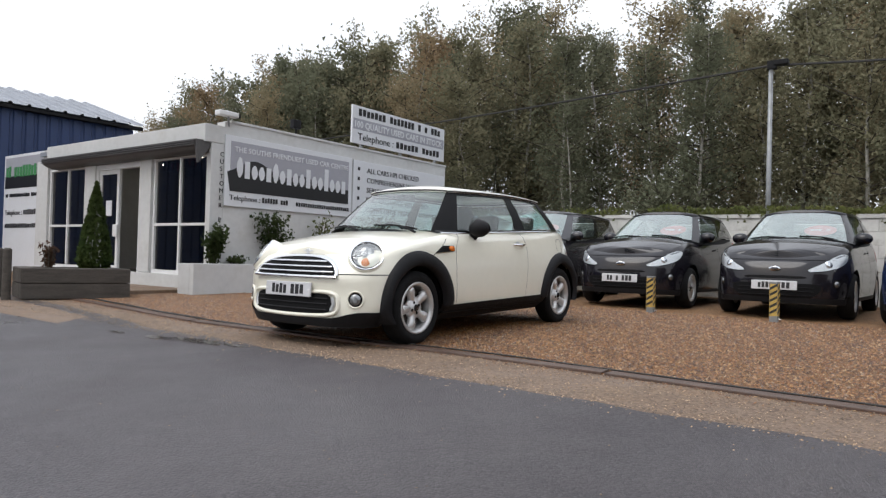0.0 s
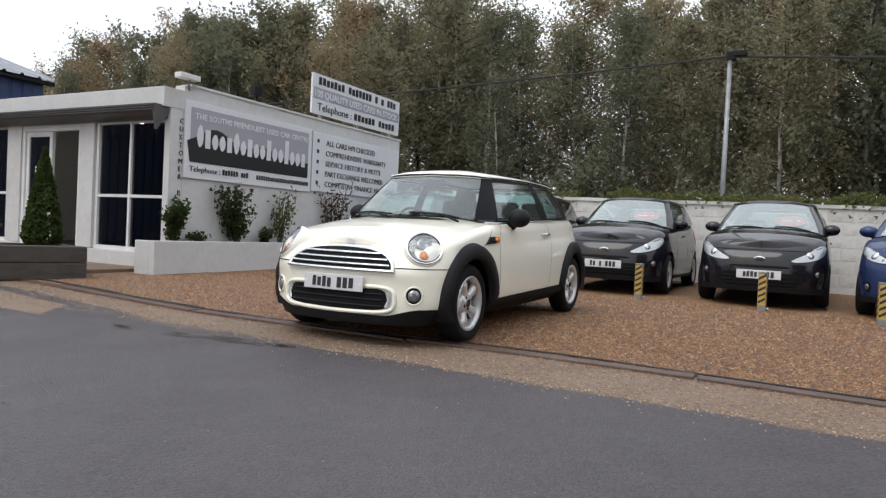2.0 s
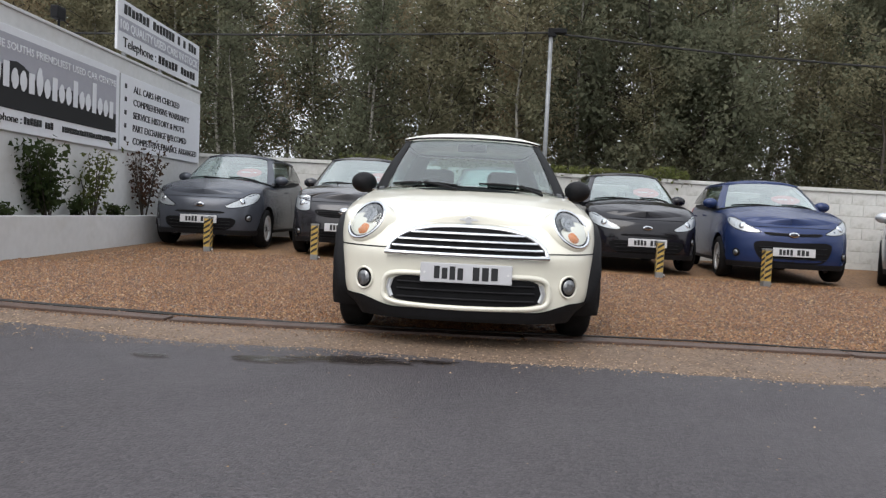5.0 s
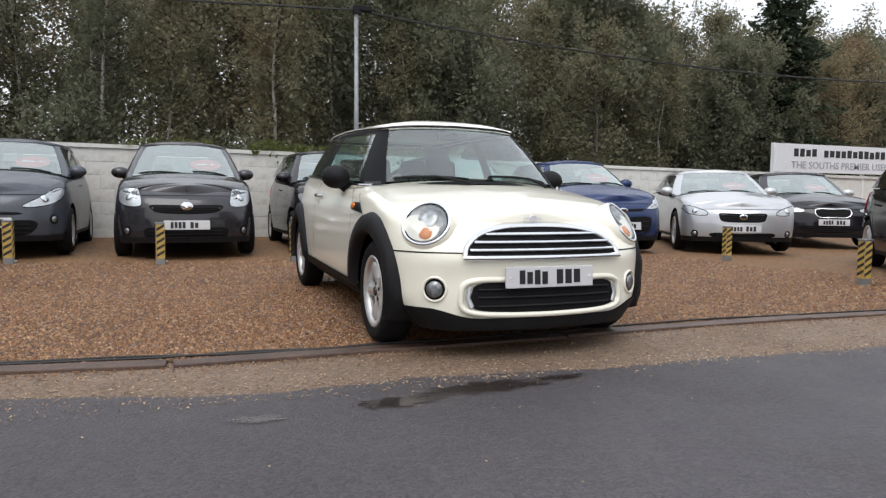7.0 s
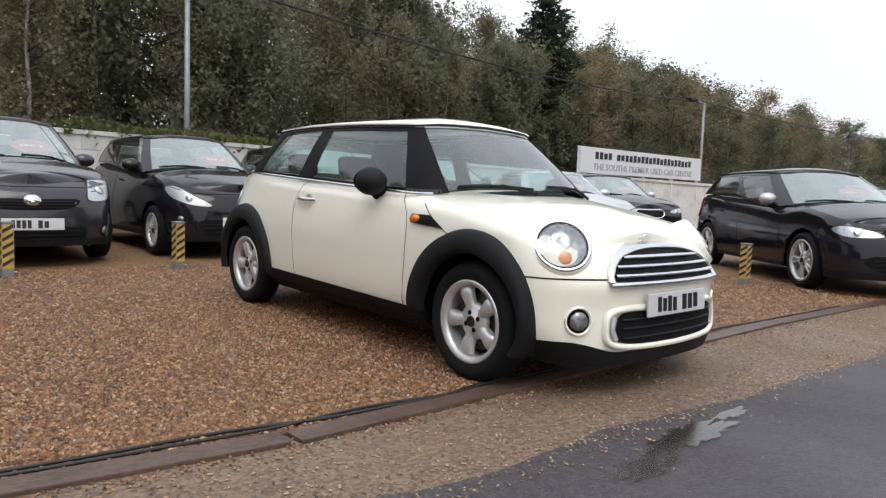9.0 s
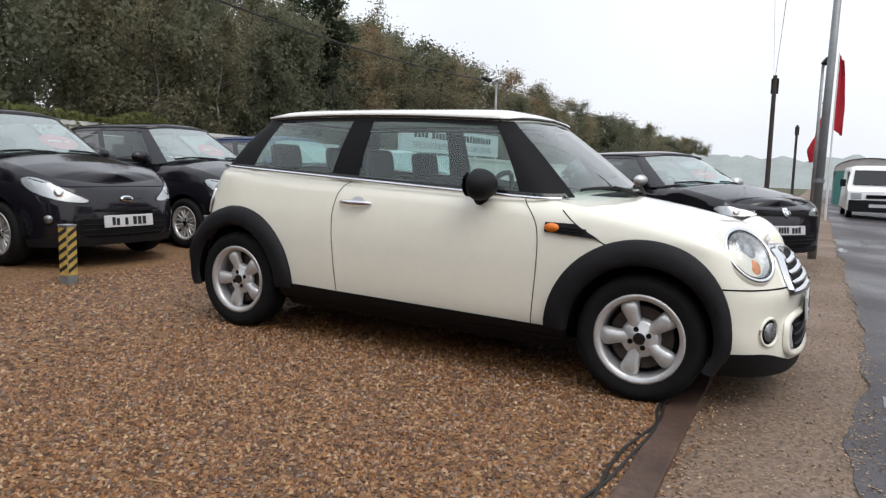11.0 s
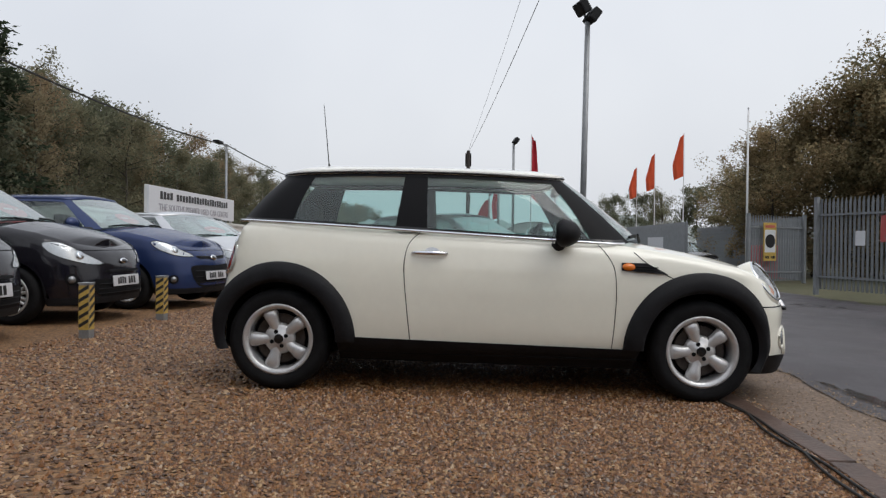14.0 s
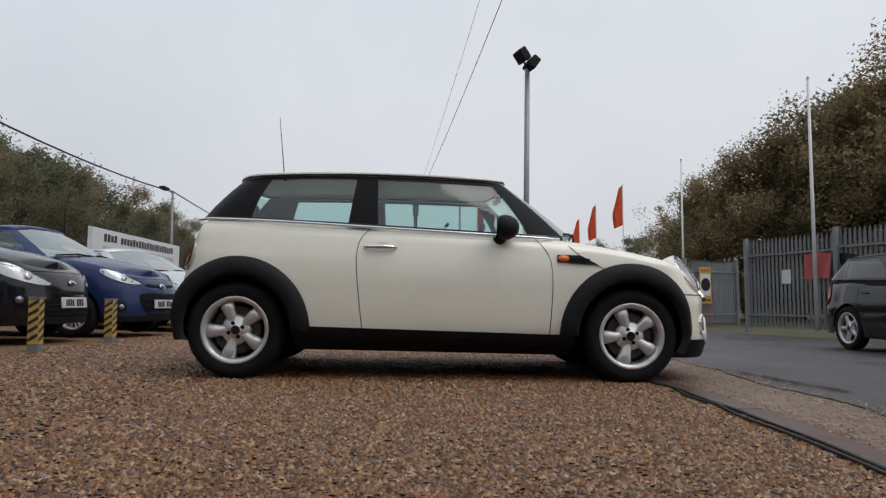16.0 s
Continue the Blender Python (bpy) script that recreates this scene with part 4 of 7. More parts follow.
    def strip(self, path, width, out=0.003, closed=False, thick=0.0, round_=False):
        """A ribbon along a path of (distance, height)."""
        pts = [Vector((s, z)) for s, z in path]
        rows = []
        k = len(pts)
        for i, p in enumerate(pts):
            a, b = pts[(i - 1) % k] if closed or i else p, pts[(i + 1) % k] if closed or i < k - 1 else p
            t = (b - a).normalized() if (b - a).length else Vector((1, 0))
            nrm = Vector((-t.y, t.x)) * width / 2
            l, r = p - nrm, p + nrm
            if thick:
                rows.append([self.at(l.x, l.y, out), self.at(l.x + nrm.x * 0.5, l.y + nrm.y * 0.5, out + thick), self.at(r.x - nrm.x * 0.5, r.y - nrm.y * 0.5, out + thick), self.at(r.x, r.y, out)])
            else:
                rows.append([self.at(l.x, l.y, out), self.at(r.x, r.y, out)])
        if closed:
            rows.append(rows[0])
        return outward(sheet(rows), (0, self.wheelbase / 2, 0.5))


def smooth_poly(pts, n=5):
    """A closed rounded outline through the given corners."""
    p = [Vector((*q, 0)) for q in pts]
    k = len(p)
    out = []
    for i in range(k):
        a, b, c, d = p[i - 1], p[i], p[(i + 1) % k], p[(i + 2) % k]
        for j in range(n):
            t = j / n
            v = 0.5 * (2 * b + (c - a) * t + (2 * a - 5 * b + 4 * c - d) * t * t + (3 * b - a - 3 * c + d) * t ** 3)
            out.append((v.x, v.y))
    return out


def ellipse(cx, cz, a, b, n=28, tilt=0.0):
    c, s = math.cos(tilt), math.sin(tilt)
    return [(cx + a * math.cos(t) * c - b * math.sin(t) * s, cz + a * math.cos(t) * s + b * math.sin(t) * c) for t in (2 * math.pi * k / n for k in range(n))]


class Cabin:
    """The glasshouse between a belt ring and a roof ring; u runs from the middle of the windscreen (0) to the middle of the tail."""

    def __init__(self, belt, roof, bow=0.025):
        self.n = 12
        self.a, self.b, self.bow = curve_through(belt, self.n), curve_through(roof, self.n), bow
        for c in (self.a, self.b):
            c[0].x = c[-1].x = 0.0

    def at(self, u, v, out=0.0):
        k = min(abs(u), len(self.a) / self.n - 1e-6) * self.n
        i = min(int(k), len(self.a) - 2)
        t = k - i
        a, b = self.a[i].lerp(self.a[i + 1], t), self.b[i].lerp(self.b[i + 1], t)
        p = a.lerp(b, v)
        d = self.a[min(i + 1, len(self.a) - 1)] - self.a[max(i - 1, 0)]
        nrm = Vector((-d.y, d.x, 0)) * -1
        nrm = nrm.normalized() if nrm.length else Vector((0, -1, 0))
        if abs(u) < 0.02:
            nrm = Vector((0, -1, 0))
        p = p + nrm * (out + self.bow * 4 * v * (1 - v) * 0.6)
        return Vector((p.x if u >= 0 else -p.x, p.y, p.z))

    def piece(self, u0, u1, v0=0.0, v1=1.0, out=0.0, nu=None, nv=6, slant0=0.0, slant1=0.0):
        nu = nu or max(2, int(abs(u1 - u0) * 8))
        rows = []
        for j in range(nv + 1):
            v = v0 + (v1 - v0) * j / nv
            rows.append([self.at((u0 + slant0 * v) + ((u1 + slant1 * v) - (u0 + slant0 * v)) * k / nu, v, out) for k in range(nu + 1)])
        return outward(sheet(rows), (0, 1.5, 0.9))

    def roof(self, top, lift=0.012, over=0.02):
        rows = []
        n = len(self.b)
        cy0, cy1 = self.b[0].y, self.b[-1].y
        for t in (0.0, 0.25, 0.5, 0.75, 1.0):
            row = []
            for sgn in (1, -1):
                seq = self.b if sgn == 1 else self.b[::-1]
                for p in seq[:-1]:
                    d = 1.0
                    c = Vector((0, min(max(p.y, cy0 + 0.35), cy1 - 0.35), 0))
                    k = 1 + over / 0.6 - t * (1 + over / 0.6)
                    h = 1 - (1 - t) ** 2.2
                    row.append((sgn * (c.x + (p.x - c.x) * k), c.y + (p.y - c.y) * k, p.z + lift + (top - p.z - lift) * h))
            rows.append(row)
        rows.insert(0, [(x * 0.97, y, z - 0.028) for x, y, z in rows[0]])
        return sheet(rows, closed=True)


def wheel(parent, x, y, r, rim, width, spokes, style, hub_label, sub="wheel"):
    """A tyre with rounded shoulders, a rim with a dish and spokes, hub cap, bolts and brake disc. The outside is at +x of its own axes."""
    w = new(sub)
    w.parent = parent
    w.matrix_basis = Matrix.Translation((x, y, r)) @ (Matrix.Identity(4) if x > 0 else pose(0, 0, 0, 0, 0, 180))
    h = width / 2
    prof = [(rim * 0.97, -h * 0.9), (rim + 0.02, -h), (r - 0.03, -h * 1.02), (r - 0.006, -h * 0.8), (r, -h * 0.5), (r, h * 0.5), (r - 0.006, h * 0.8), (r - 0.03, h * 1.02), ((r + rim) / 2, h * 1.06), (rim + 0.018, h * 0.98), (rim * 0.985, h * 0.86)]
    part("tyre", lathe(prof, 44), M_TYRE, w, smooth=True)
    rm = [(rim + 0.004, h * 0.80), (rim + 0.006, h * 0.95), (rim - 0.006, h * 0.98), (rim - 0.013, h * 0.90), (rim - 0.021, h * 0.89), (rim - 0.026, h * 0.60), (rim - 0.04, -h * 0.6), (rim - 0.02, -h * 0.85)]
    part("rim", lathe(rm, 44), M_ALLOY, w, smooth=True)
    part("brake_disc", lathe([(0.03, h * 0.15), (rim * 0.72, h * 0.15), (rim * 0.72, h * 0.0)], 30), M_DISC, w)
    part("hub_back", lathe([(0.0, -h * 0.2), (rim * 0.98, -h * 0.2)], 24), M_GRILLE, w)
    face = h * 0.62
    sp = bmesh.new()
    for k in range(spokes):
        a = 2 * math.pi * k / spokes + math.pi / 2 + 0.37
        for side in (0,) if style != "twin" else (-0.16, 0.16):
            ca, sa = math.cos(a + side), math.sin(a + side)
            wid = {"fat": (0.040, 0.036, 0.046), "thin": (0.017, 0.016, 0.02), "twin": (0.016, 0.017, 0.02), "petal": (0.050, 0.031, 0.036)}[style]
            rings = []
            if style == "petal":
                form = ((rim * 0.22, 0.044, face - 0.006), (rim * 0.36, 0.034, face - 0.001), (rim * 0.48, 0.033, face + 0.004), (rim * 0.60, 0.038, face + 0.010), (rim * 0.72, 0.043, face + 0.012), (rim * 0.81, 0.043, face + 0.008), (rim * 0.875, 0.036, face - 0.002), (rim * 0.915, 0.018, face - 0.016))
            else:
                form = ((rim * 0.24, wid[0], face - 0.004), (rim * 0.55, wid[1], face + 0.006), (rim * 0.80, wid[1] * 0.9, face + 0.004), (rim * 0.975, wid[2] * 1.25, face - 0.004))
            for rr, ww, xx in form:
                ring = []
                for du, dx in ((-1, -0.034), (-0.93, -0.010), (-0.62, 0.002), (0.0, 0.007), (0.62, 0.002), (0.93, -0.010), (1, -0.034)):
                    ring.append((xx + dx, ca * rr - sa * ww * du, sa * rr + ca * ww * du))
                rings.append(ring)
            sheet(rings, bm=sp)
    part("spokes", sp, M_ALLOY, w, smooth=True)
    part("hub", lathe([(0, face + 0.012), (rim * 0.13, face + 0.012), (rim * 0.155, face + 0.004), (rim * 0.36, face), (rim * 0.44, face - 0.012), (rim * 0.46, face - 0.03)], 30), M_ALLOY, w, smooth=True)
    part("hub_cap", lathe([(0, face + 0.019), (rim * 0.12, face + 0.018), (rim * 0.14, face + 0.010)], 24), M_GLOSSBLACK, w, hub_label)
    for k in range(4 if spokes == 5 else 5):
        a = 2 * math.pi * k / (4 if spokes == 5 else 5) + 0.4
        c = (face + 0.001, math.cos(a) * rim * 0.22, math.sin(a) * rim * 0.22)
        part("bolt_hole", tube(c, (c[0] + 0.004, c[1], c[2]), 0.0125, n=10), M_GRILLE, w)
    return w


def seat(parent, x, y, z, s=1.0):
    b = box(x - 0.23 * s, x + 0.23 * s, y - 0.1, y + 0.38, z, z + 0.16, 0.04, 3)
    back = box(-0.22 * s, 0.22 * s, -0.055, 0.055, 0, 0.54, 0.045, 3)
    bmesh.ops.transform(back, matrix=pose(x, y + 0.36, z + 0.08, -14), verts=back.verts[:])
    join_into(b, back)
    ob = part("seat", b, M_SEAT, parent, smooth=True)
    hr = box(-0.13 * s, 0.13 * s, -0.045, 0.045, 0.0, 0.17, 0.045, 3)
    bmesh.ops.transform(hr, matrix=pose(x, y + 0.52, z + 0.66, -10), verts=hr.verts[:])
    for dx in (-0.05, 0.05):
        tube((x + dx, y + 0.50, z + 0.58), (x + dx, y + 0.53, z + 0.70), 0.006, n=6, bm=hr)
    part("headrest", hr, M_SEAT, parent, smooth=True)
    return ob


def steering(parent, x, y, z):
    b = bmesh.new()
    n, mseg, R, r = 22, 6, 0.18, 0.015
    rows = []
    for i in range(n + 1):
        a = 2 * math.pi * i / n
        rows.append([((R + r * math.cos(t)) * math.cos(a), r * math.sin(t), (R + r * math.cos(t)) * math.sin(a)) for t in (2 * math.pi * j / mseg for j in range(mseg))])
    sheet(rows, closed=True, bm=b)
    for a in (0.2, 2.94, -1.57):
        tube((0, 0.01, 0), (R * math.cos(a), 0, R * math.sin(a)), 0.018, 0.012, 6, b)
    bmesh.ops.transform(b, matrix=pose(x, y, z, 24), verts=b.verts[:])
    part("steering_wheel", b, M_DARKIN, parent, smooth=True)


def cabin_fit(car, cab, belt_z, tub_w, y0, y1, floor, rhd=True, dash_y=None):
    """Dark lining, dashboard, four seats and a wheel seen through the glass."""
    rows = []
    for zf, kk in ((1.0, 0.985), (0.6, 0.96), (0.0, 0.9)):
        row = []
        for sgn in (1, -1):
            seq = cab.a if sgn == 1 else cab.a[::-1]
            for p in seq[:-1]:
                cy = (y0 + y1) / 2
                row.append((sgn * p.x * kk, cy + (p.y - cy) * kk, floor + (p.z - 0.02 - floor) * zf))
        rows.append(row)
    b = sheet(rows, closed=True)
    ring = rows[-1]
    b.faces.new([b.verts.new(p) for p in ring])
    part("cabin_lining", b, M_DARKIN, car)
    d = box(-tub_w, tub_w, y0 + 0.10, y0 + 0.52, belt_z - 0.24, belt_z - 0.01, 0.05, 3)
    part("dashboard", d, M_DARKIN, car, smooth=True)
    sx = -tub_w * 0.52
    steering(car, sx, y0 + 0.62, belt_z - 0.06)
    for x in (-tub_w * 0.52, tub_w * 0.52):
        seat(car, x, y0 + 0.88, belt_z - 0.62)
        seat(car, x, y0 + 1.62, belt_z - 0.60, 0.95)
    m = box(-0.11, 0.11, -0.02, 0.02, -0.03, 0.03, 0.012)
    top = cab.at(0, 0.9)
    bmesh.ops.transform(m, matrix=pose(0, top.y + 0.07, top.z - 0.03, 10), verts=m.verts[:])
    tube((0, top.y + 0.02, top.z), (0, top.y + 0.07, top.z - 0.03), 0.008, n=6, bm=m)
    part("interior_mirror", m, M_TRIM, car)


def plate(car, sh, z, w=0.52, h=0.111, seed=1, lean=8, push=0.0):
    p = sh.at(0.0, z, 0.0)
    q = sh.at(sh.front_s(w / 2, z), z)
    y = max(p.y, q.y - 0.03) - 0.012
    y = min(p.y - 0.006, q.y - 0.006) if q.y - p.y < 0.02 else p.y - 0.010
    m = pose(0, y - push, z - h / 2, -lean)
    b = box(-w / 2, w / 2, -0.010, 0.004, 0, h, 0.006)
    bmesh.ops.transform(b, matrix=m, verts=b.verts[:])
    pl = part("number_plate", b, M_PLATE, car)
    bars_ = bmesh.new()
    bars(bars_, -w * 0.36, -0.01, h * 0.16, h * 0.84, 4, m @ pose(0, -0.0105, 0), seed, 0.002)
    bars(bars_, w * 0.06, w * 0.36, h * 0.16, h * 0.84, 3, m @ pose(0, -0.0105, 0), seed + 1, 0.002)
    pieces("plate_bar", bars_, M_PLATEY, pl)
    for x in (-w * 0.455, w * 0.455):
        s = tube((x, -0.013, h / 2), (x, -0.009, h / 2), 0.007, n=8)
        bmesh.ops.transform(s, matrix=m, verts=s.verts[:])
        part("screw", s, M_FRAMEW, pl)


def mirror(car, x, y, z, material, s=1.0, form=(0.118, 0.085, 0.028, 0.082)):
    for sg in (1, -1):
        b = bmesh.new()
        bmesh.ops.create_uvsphere(b, u_segments=18, v_segments=12, radius=1)
        for v in b.verts:
            c = v.co
            c.x *= form[0] * s
            c.z *= form[3] * s
            c.y = c.y * form[1] * s if c.y < 0 else c.y * form[2] * s
        bmesh.ops.transform(b, matrix=Matrix.Translation((sg * (x + 0.10 * s), y, z + 0.02)), verts=b.verts[:])
        mi = part("door_mirror", b, material, car, smooth=True)
        a = tube((sg * (x - 0.05), y + 0.03, z - 0.10), (sg * (x + 0.07), y + 0.01, z - 0.02), 0.046 * s, 0.034 * s, 12)
        part("mirror_arm", a, M_TRIM, mi, smooth=True)
        gl = bmesh.new()
        bmesh.ops.create_circle(gl, cap_ends=True, segments=20, radius=1, matrix=pose(sg * (x + 0.10 * s), y + (form[2] + 0.0015) * s, z + 0.02, 90) @ Matrix.Diagonal((form[0] * 0.8 * s, form[3] * 0.8 * s, 1, 1)))
        part("mirror_glass", gl, M_CHROME, mi)


def wiper(car, cab, u0, u1, v=0.03):
    rows = []
    for k in range(13):
        t = k / 12
        rows.append(cab.at(u0 + (u1 - u0) * t, v + 0.10 * t * (1 - t) + 0.05 * t, 0.018))
    b = rope(rows, 0.008)
    a = cab.at(u0, -0.04, 0.02)
    tube(a, rows[5] + Vector((0, -0.012, 0.006)), 0.010, 0.007, 6, b)
    part("wiper", b, M_TRIM, car)


def underside(car, sh, half, r, wb, y0, y1, z=0.17):
    part("floor_pan", box(-half + 0.22, half - 0.22, y0, y1, z, z + 0.16), M_GRILLE, car)
    part("floor_side", box(half - 0.22, half - 0.04, sh.arch + 0.02, wb - sh.arch - 0.02, z + 0.02, z + 0.2), M_GRILLE, car)
    part("floor_side", box(-half + 0.04, -half + 0.22, sh.arch + 0.02, wb - sh.arch - 0.02, z + 0.02, z + 0.2), M_GRILLE, car)
    for y in (0.0, wb):
        for sg in (1, -1):
            rows = []
            for k in range(19):
                a = math.pi * k / 18
                c = (y + sh.arch * 1.01 * math.cos(a), r + sh.arch * 1.01 * math.sin(a))
                rows.append([(sg * (half - 0.03), *c), (sg * (half - 0.26), *c)])
            b = sheet(rows)
            b.faces.new([b.verts.new(rw[1]) for rw in rows])
            part("wheel_liner", b, M_GRILLE, car)


def arch_trim(sh, y, r0, r1, side, a0=-0.02, a1=math.pi + 0.02, out=0.012, flare=0.0):
    """A moulding round a wheel arch."""
    rows = []
    n = 40
    full = r1
    for k in range(n + 1):
        a = a0 + (a1 - a0) * k / n
        row = []
        if flare:
            r1 = full - 0.062 * smooth(((a if y == 0 else math.pi - a) - 1.9) / 1.2)
        for rr, oo in ((r0 - 0.008, -0.03), (r0, out * 0.9), (r0 + 0.02, out * 1.25), ((r0 + r1) / 2, out * 1.2), (r1 - 0.012, out), (r1, 0.001)):
            yy, zz = y + rr * math.cos(a), sh.radius + rr * math.sin(a)
            s = sh.s_at(yy)
            p = sh.at(side * s, max(0.12, zz), oo)
            wide = flare * (1 if rr < r1 - 0.013 else 0.975 if rr < r1 - 0.001 else 0) - (0.03 if oo < 0 else 0)
            wide *= smooth((0.50 - abs(yy - y)) / 0.16) if (yy - y) * (sh.wheelbase / 2 - y) < 0 else 1
            p.x = side * max(abs(p.x), wide)
            row.append(p)
        rows.append(row)
    return sheet(rows)


def mini():
    car = thing("cream_hatchback", "cream small hatchback with white roof and black arches", "car", at=pose(0, 0, -0.012, 0.92))
    sh = Shell(
        plan=[(0, -0.655), (0.27, -0.640), (0.49, -0.590), (0.675, -0.480), (0.772, -0.315), (0.797, -0.12), (0.801, 0.15), (0.803, 0.7), (0.807, 1.3), (0.809, 1.9), (0.801, 2.35), (0.772, 2.62), (0.68, 2.825), (0.42, 2.93), (0, 2.955)],
        side=[(0.1, 0.20), (0.2, 0.12), (0.26, 0.035), (0.33, 0.008), (0.45, 0.0), (0.62, 0.0), (0.75, 0.014), (0.88, 0.045), (1.0, 0.085)],
        front=[(0.1, 0.07), (0.17, 0.015), (0.24, 0.0), (0.34, 0.012), (0.42, 0.02), (0.52, 0.012), (0.55, 0.018), (0.60, 0.05), (0.68, 0.115), (0.76, 0.20), (0.82, 0.28)],
        rear=[(0.1, 0.09), (0.2, 0.03), (0.35, 0.0), (0.5, 0.0), (0.58, 0.03), (0.75, 0.07), (0.9, 0.12), (1.0, 0.17)],
        top=[(-0.7, 0.71), (-0.5, 0.722), (-0.35, 0.755), (-0.2, 0.790), (0.0, 0.83), (0.25, 0.870), (0.45, 0.896), (0.7, 0.912), (1.5, 0.947), (2.3, 0.979), (2.7, 0.992), (3.1, 0.997)],
        wheelbase=2.467, radius=0.296, arch=0.345, low=[(-0.7, 0.160), (-0.45, 0.155), (0.3, 0.165), (2.1, 0.180), (2.8, 0.22), (3.1, 0.25)],
        crown=[(-0.6, 0.72), (-0.5, 0.752), (-0.35, 0.800), (-0.2, 0.84), (0.0, 0.88), (0.25, 0.920), (0.5, 0.95)], shoulder=0.055)
    split = lambda s: 0.226 + 0.05 * smooth((sh.plan(s)[0] - 0.40) / 0.25) if sh.plan(s)[1] < -0.1 else (0.298 + 0.018 * (sh.plan(s)[1] - 0.5) if sh.plan(s)[1] < 2.8 else 0.27)
    part("body", sh.band(split, sh.z_top, rows=14, step=0.025), M_CREAM, car, "glossy cream paint", smooth=True)
    part("lower_trim", sh.band(sh.z_low, lambda s: split(s) + 0.002, rows=4, out=0.012, step=0.03), M_TRIM, car, "matt black sill and bumper skirt", smooth=True)
    part("bonnet", sh.lid(0.46), M_CREAM, car, smooth=True)
    # rear deck that closes the shell behind the glass
    cab = Cabin(
        belt=[(0, 0.24, 0.945), (0.30, 0.265, 0.940), (0.53, 0.345, 0.926), (0.670, 0.47, 0.910), (0.725, 0.66, 0.913), (0.738, 1.15, 0.933), (0.746, 1.72, 0.957), (0.738, 2.2, 0.977), (0.70, 2.50, 0.988), (0.62, 2.70, 0.995), (0.40, 2.80, 0.998), (0, 2.83, 0.998)],
        roof=[(0, 0.755, 1.322), (0.28, 0.77, 1.316), (0.43, 0.795, 1.308), (0.515, 0.85, 1.301), (0.55, 0.97, 1.302), (0.575, 1.3, 1.311), (0.585, 1.70, 1.314), (0.58, 2.05, 1.308), (0.56, 2.28, 1.300), (0.515, 2.45, 1.293), (0.33, 2.55, 1.293), (0, 2.575, 1.297)])
    for v in cab.a:
        v.x *= 0.965
    for v in cab.b:
        v.x *= 0.93
    # shelf between body shoulder and glass
    rows = []
    ss = sh.stations(sh.s_at(0.40), sh.total, 0.04)
    for sgn in (1, -1):
        rr = []
        for s in ss:
            e = sh.at(sgn * s, sh.z_top(s))
            inner = Vector((e.x * 0.76, e.y - 0.0 if e.y < 2.5 else e.y - (e.y - 2.5) * 0.5, e.z + 0.012))
            rr.append([e, inner])
        rows.append(rr)
    sf = sheet(rows[0])
    sheet(rows[1], bm=sf)
    part("shoulder_panel", sf, M_CREAM, car, smooth=True)
    # glass and black pillars
    part("windscreen", cab.piece(-2.50, 2.50, 0.03, 0.97, 0.004, nu=30), M_SCREEN, car, smooth=True).visible_shadow = False
    for sg in (1, -1):
        part("door_glass", cab.piece(sg * 3.92, sg * 5.80, 0.05, 0.93, 0.004, nu=14, slant0=-sg * 0.42), M_GLASS, car, smooth=True).visible_shadow = False
        part("quarter_glass", cab.piece(sg * 6.15, sg * 7.68, 0.06, 0.91, 0.004, nu=14, slant1=sg * 0.45), M_GLASS, car, smooth=True).visible_shadow = False
        part("front_pillar", cab.piece(sg * 2.50, sg * 3.94, 0, 1.0, 0.010, nu=10, slant1=-sg * 0.42), M_PILLAR, car, smooth=True)
        part("middle_pillar", cab.piece(sg * 5.80, sg * 6.15, 0, 1.0, 0.008), M_PILLAR, car, smooth=True)
        part("rear_pillar", cab.piece(sg * 7.68, sg * 9.5, 0, 1.0, 0.008, nu=16, slant0=sg * 0.45), M_PILLAR, car, smooth=True)
        part("window_rail", cab.piece(sg * 2.7, sg * 9.4, 0.92, 1.01, 0.010, nu=40, nv=2), M_PILLAR, car, smooth=True)
        part("window_sill_seal", cab.piece(sg * 2.7, sg * 9.4, -0.01, 0.055, 0.010, nu=40, nv=2), M_GLOSSBLACK, car, smooth=True)
        # bright strip along the belt
        part("belt_strip", rope([cab.at(sg * (2.9 + 6.5 * k / 49), -0.005, 0.020) + Vector((sg * 0.016, 0, 0)) for k in range(50)], 0.009), M_CHROME, car, "chrome waistline strip", smooth=True)
    part("tail_glass", cab.piece(9.5, 11.0, 0.08, 0.92, 0.004, nu=10), M_GLASS, car, smooth=True).visible_shadow = False
    part("tail_glass", cab.piece(-9.5, -11.0, 0.08, 0.92, 0.004, nu=10), M_GLASS, car, smooth=True).visible_shadow = False
    part("roof", cab.roof(1.390, 0.016, 0.03), M_ROOFW, car, "white painted roof", smooth=True)
    part("roof_gutter", rope([cab.at(k * 0.18, 1.0, 0.016) + Vector((0, 0, 0.004)) for k in range(-61, 62)], 0.009), M_GLOSSBLACK, car)
    cowl = sheet([[(x * 1.0, 0.43 - 0.2 * (1 - (x / 0.64) ** 2), 0.925 - 0.05 * (x / 0.64) ** 2) for x in np.linspace(-0.64, 0.64, 17)], [(x, 0.52 - 0.22 * (1 - (x / 0.64) ** 2), 0.945 - 0.055 * (x / 0.64) ** 2) for x in np.linspace(-0.64, 0.64, 17)]])
    part("scuttle", cowl, M_TRIM, car)
    wiper(car, cab, -0.3, -2.2)
    wiper(car, cab, 1.9, 0.2)
    cabin_fit(car, cab, 0.92, 0.56, 0.35, 2.7, 0.35)
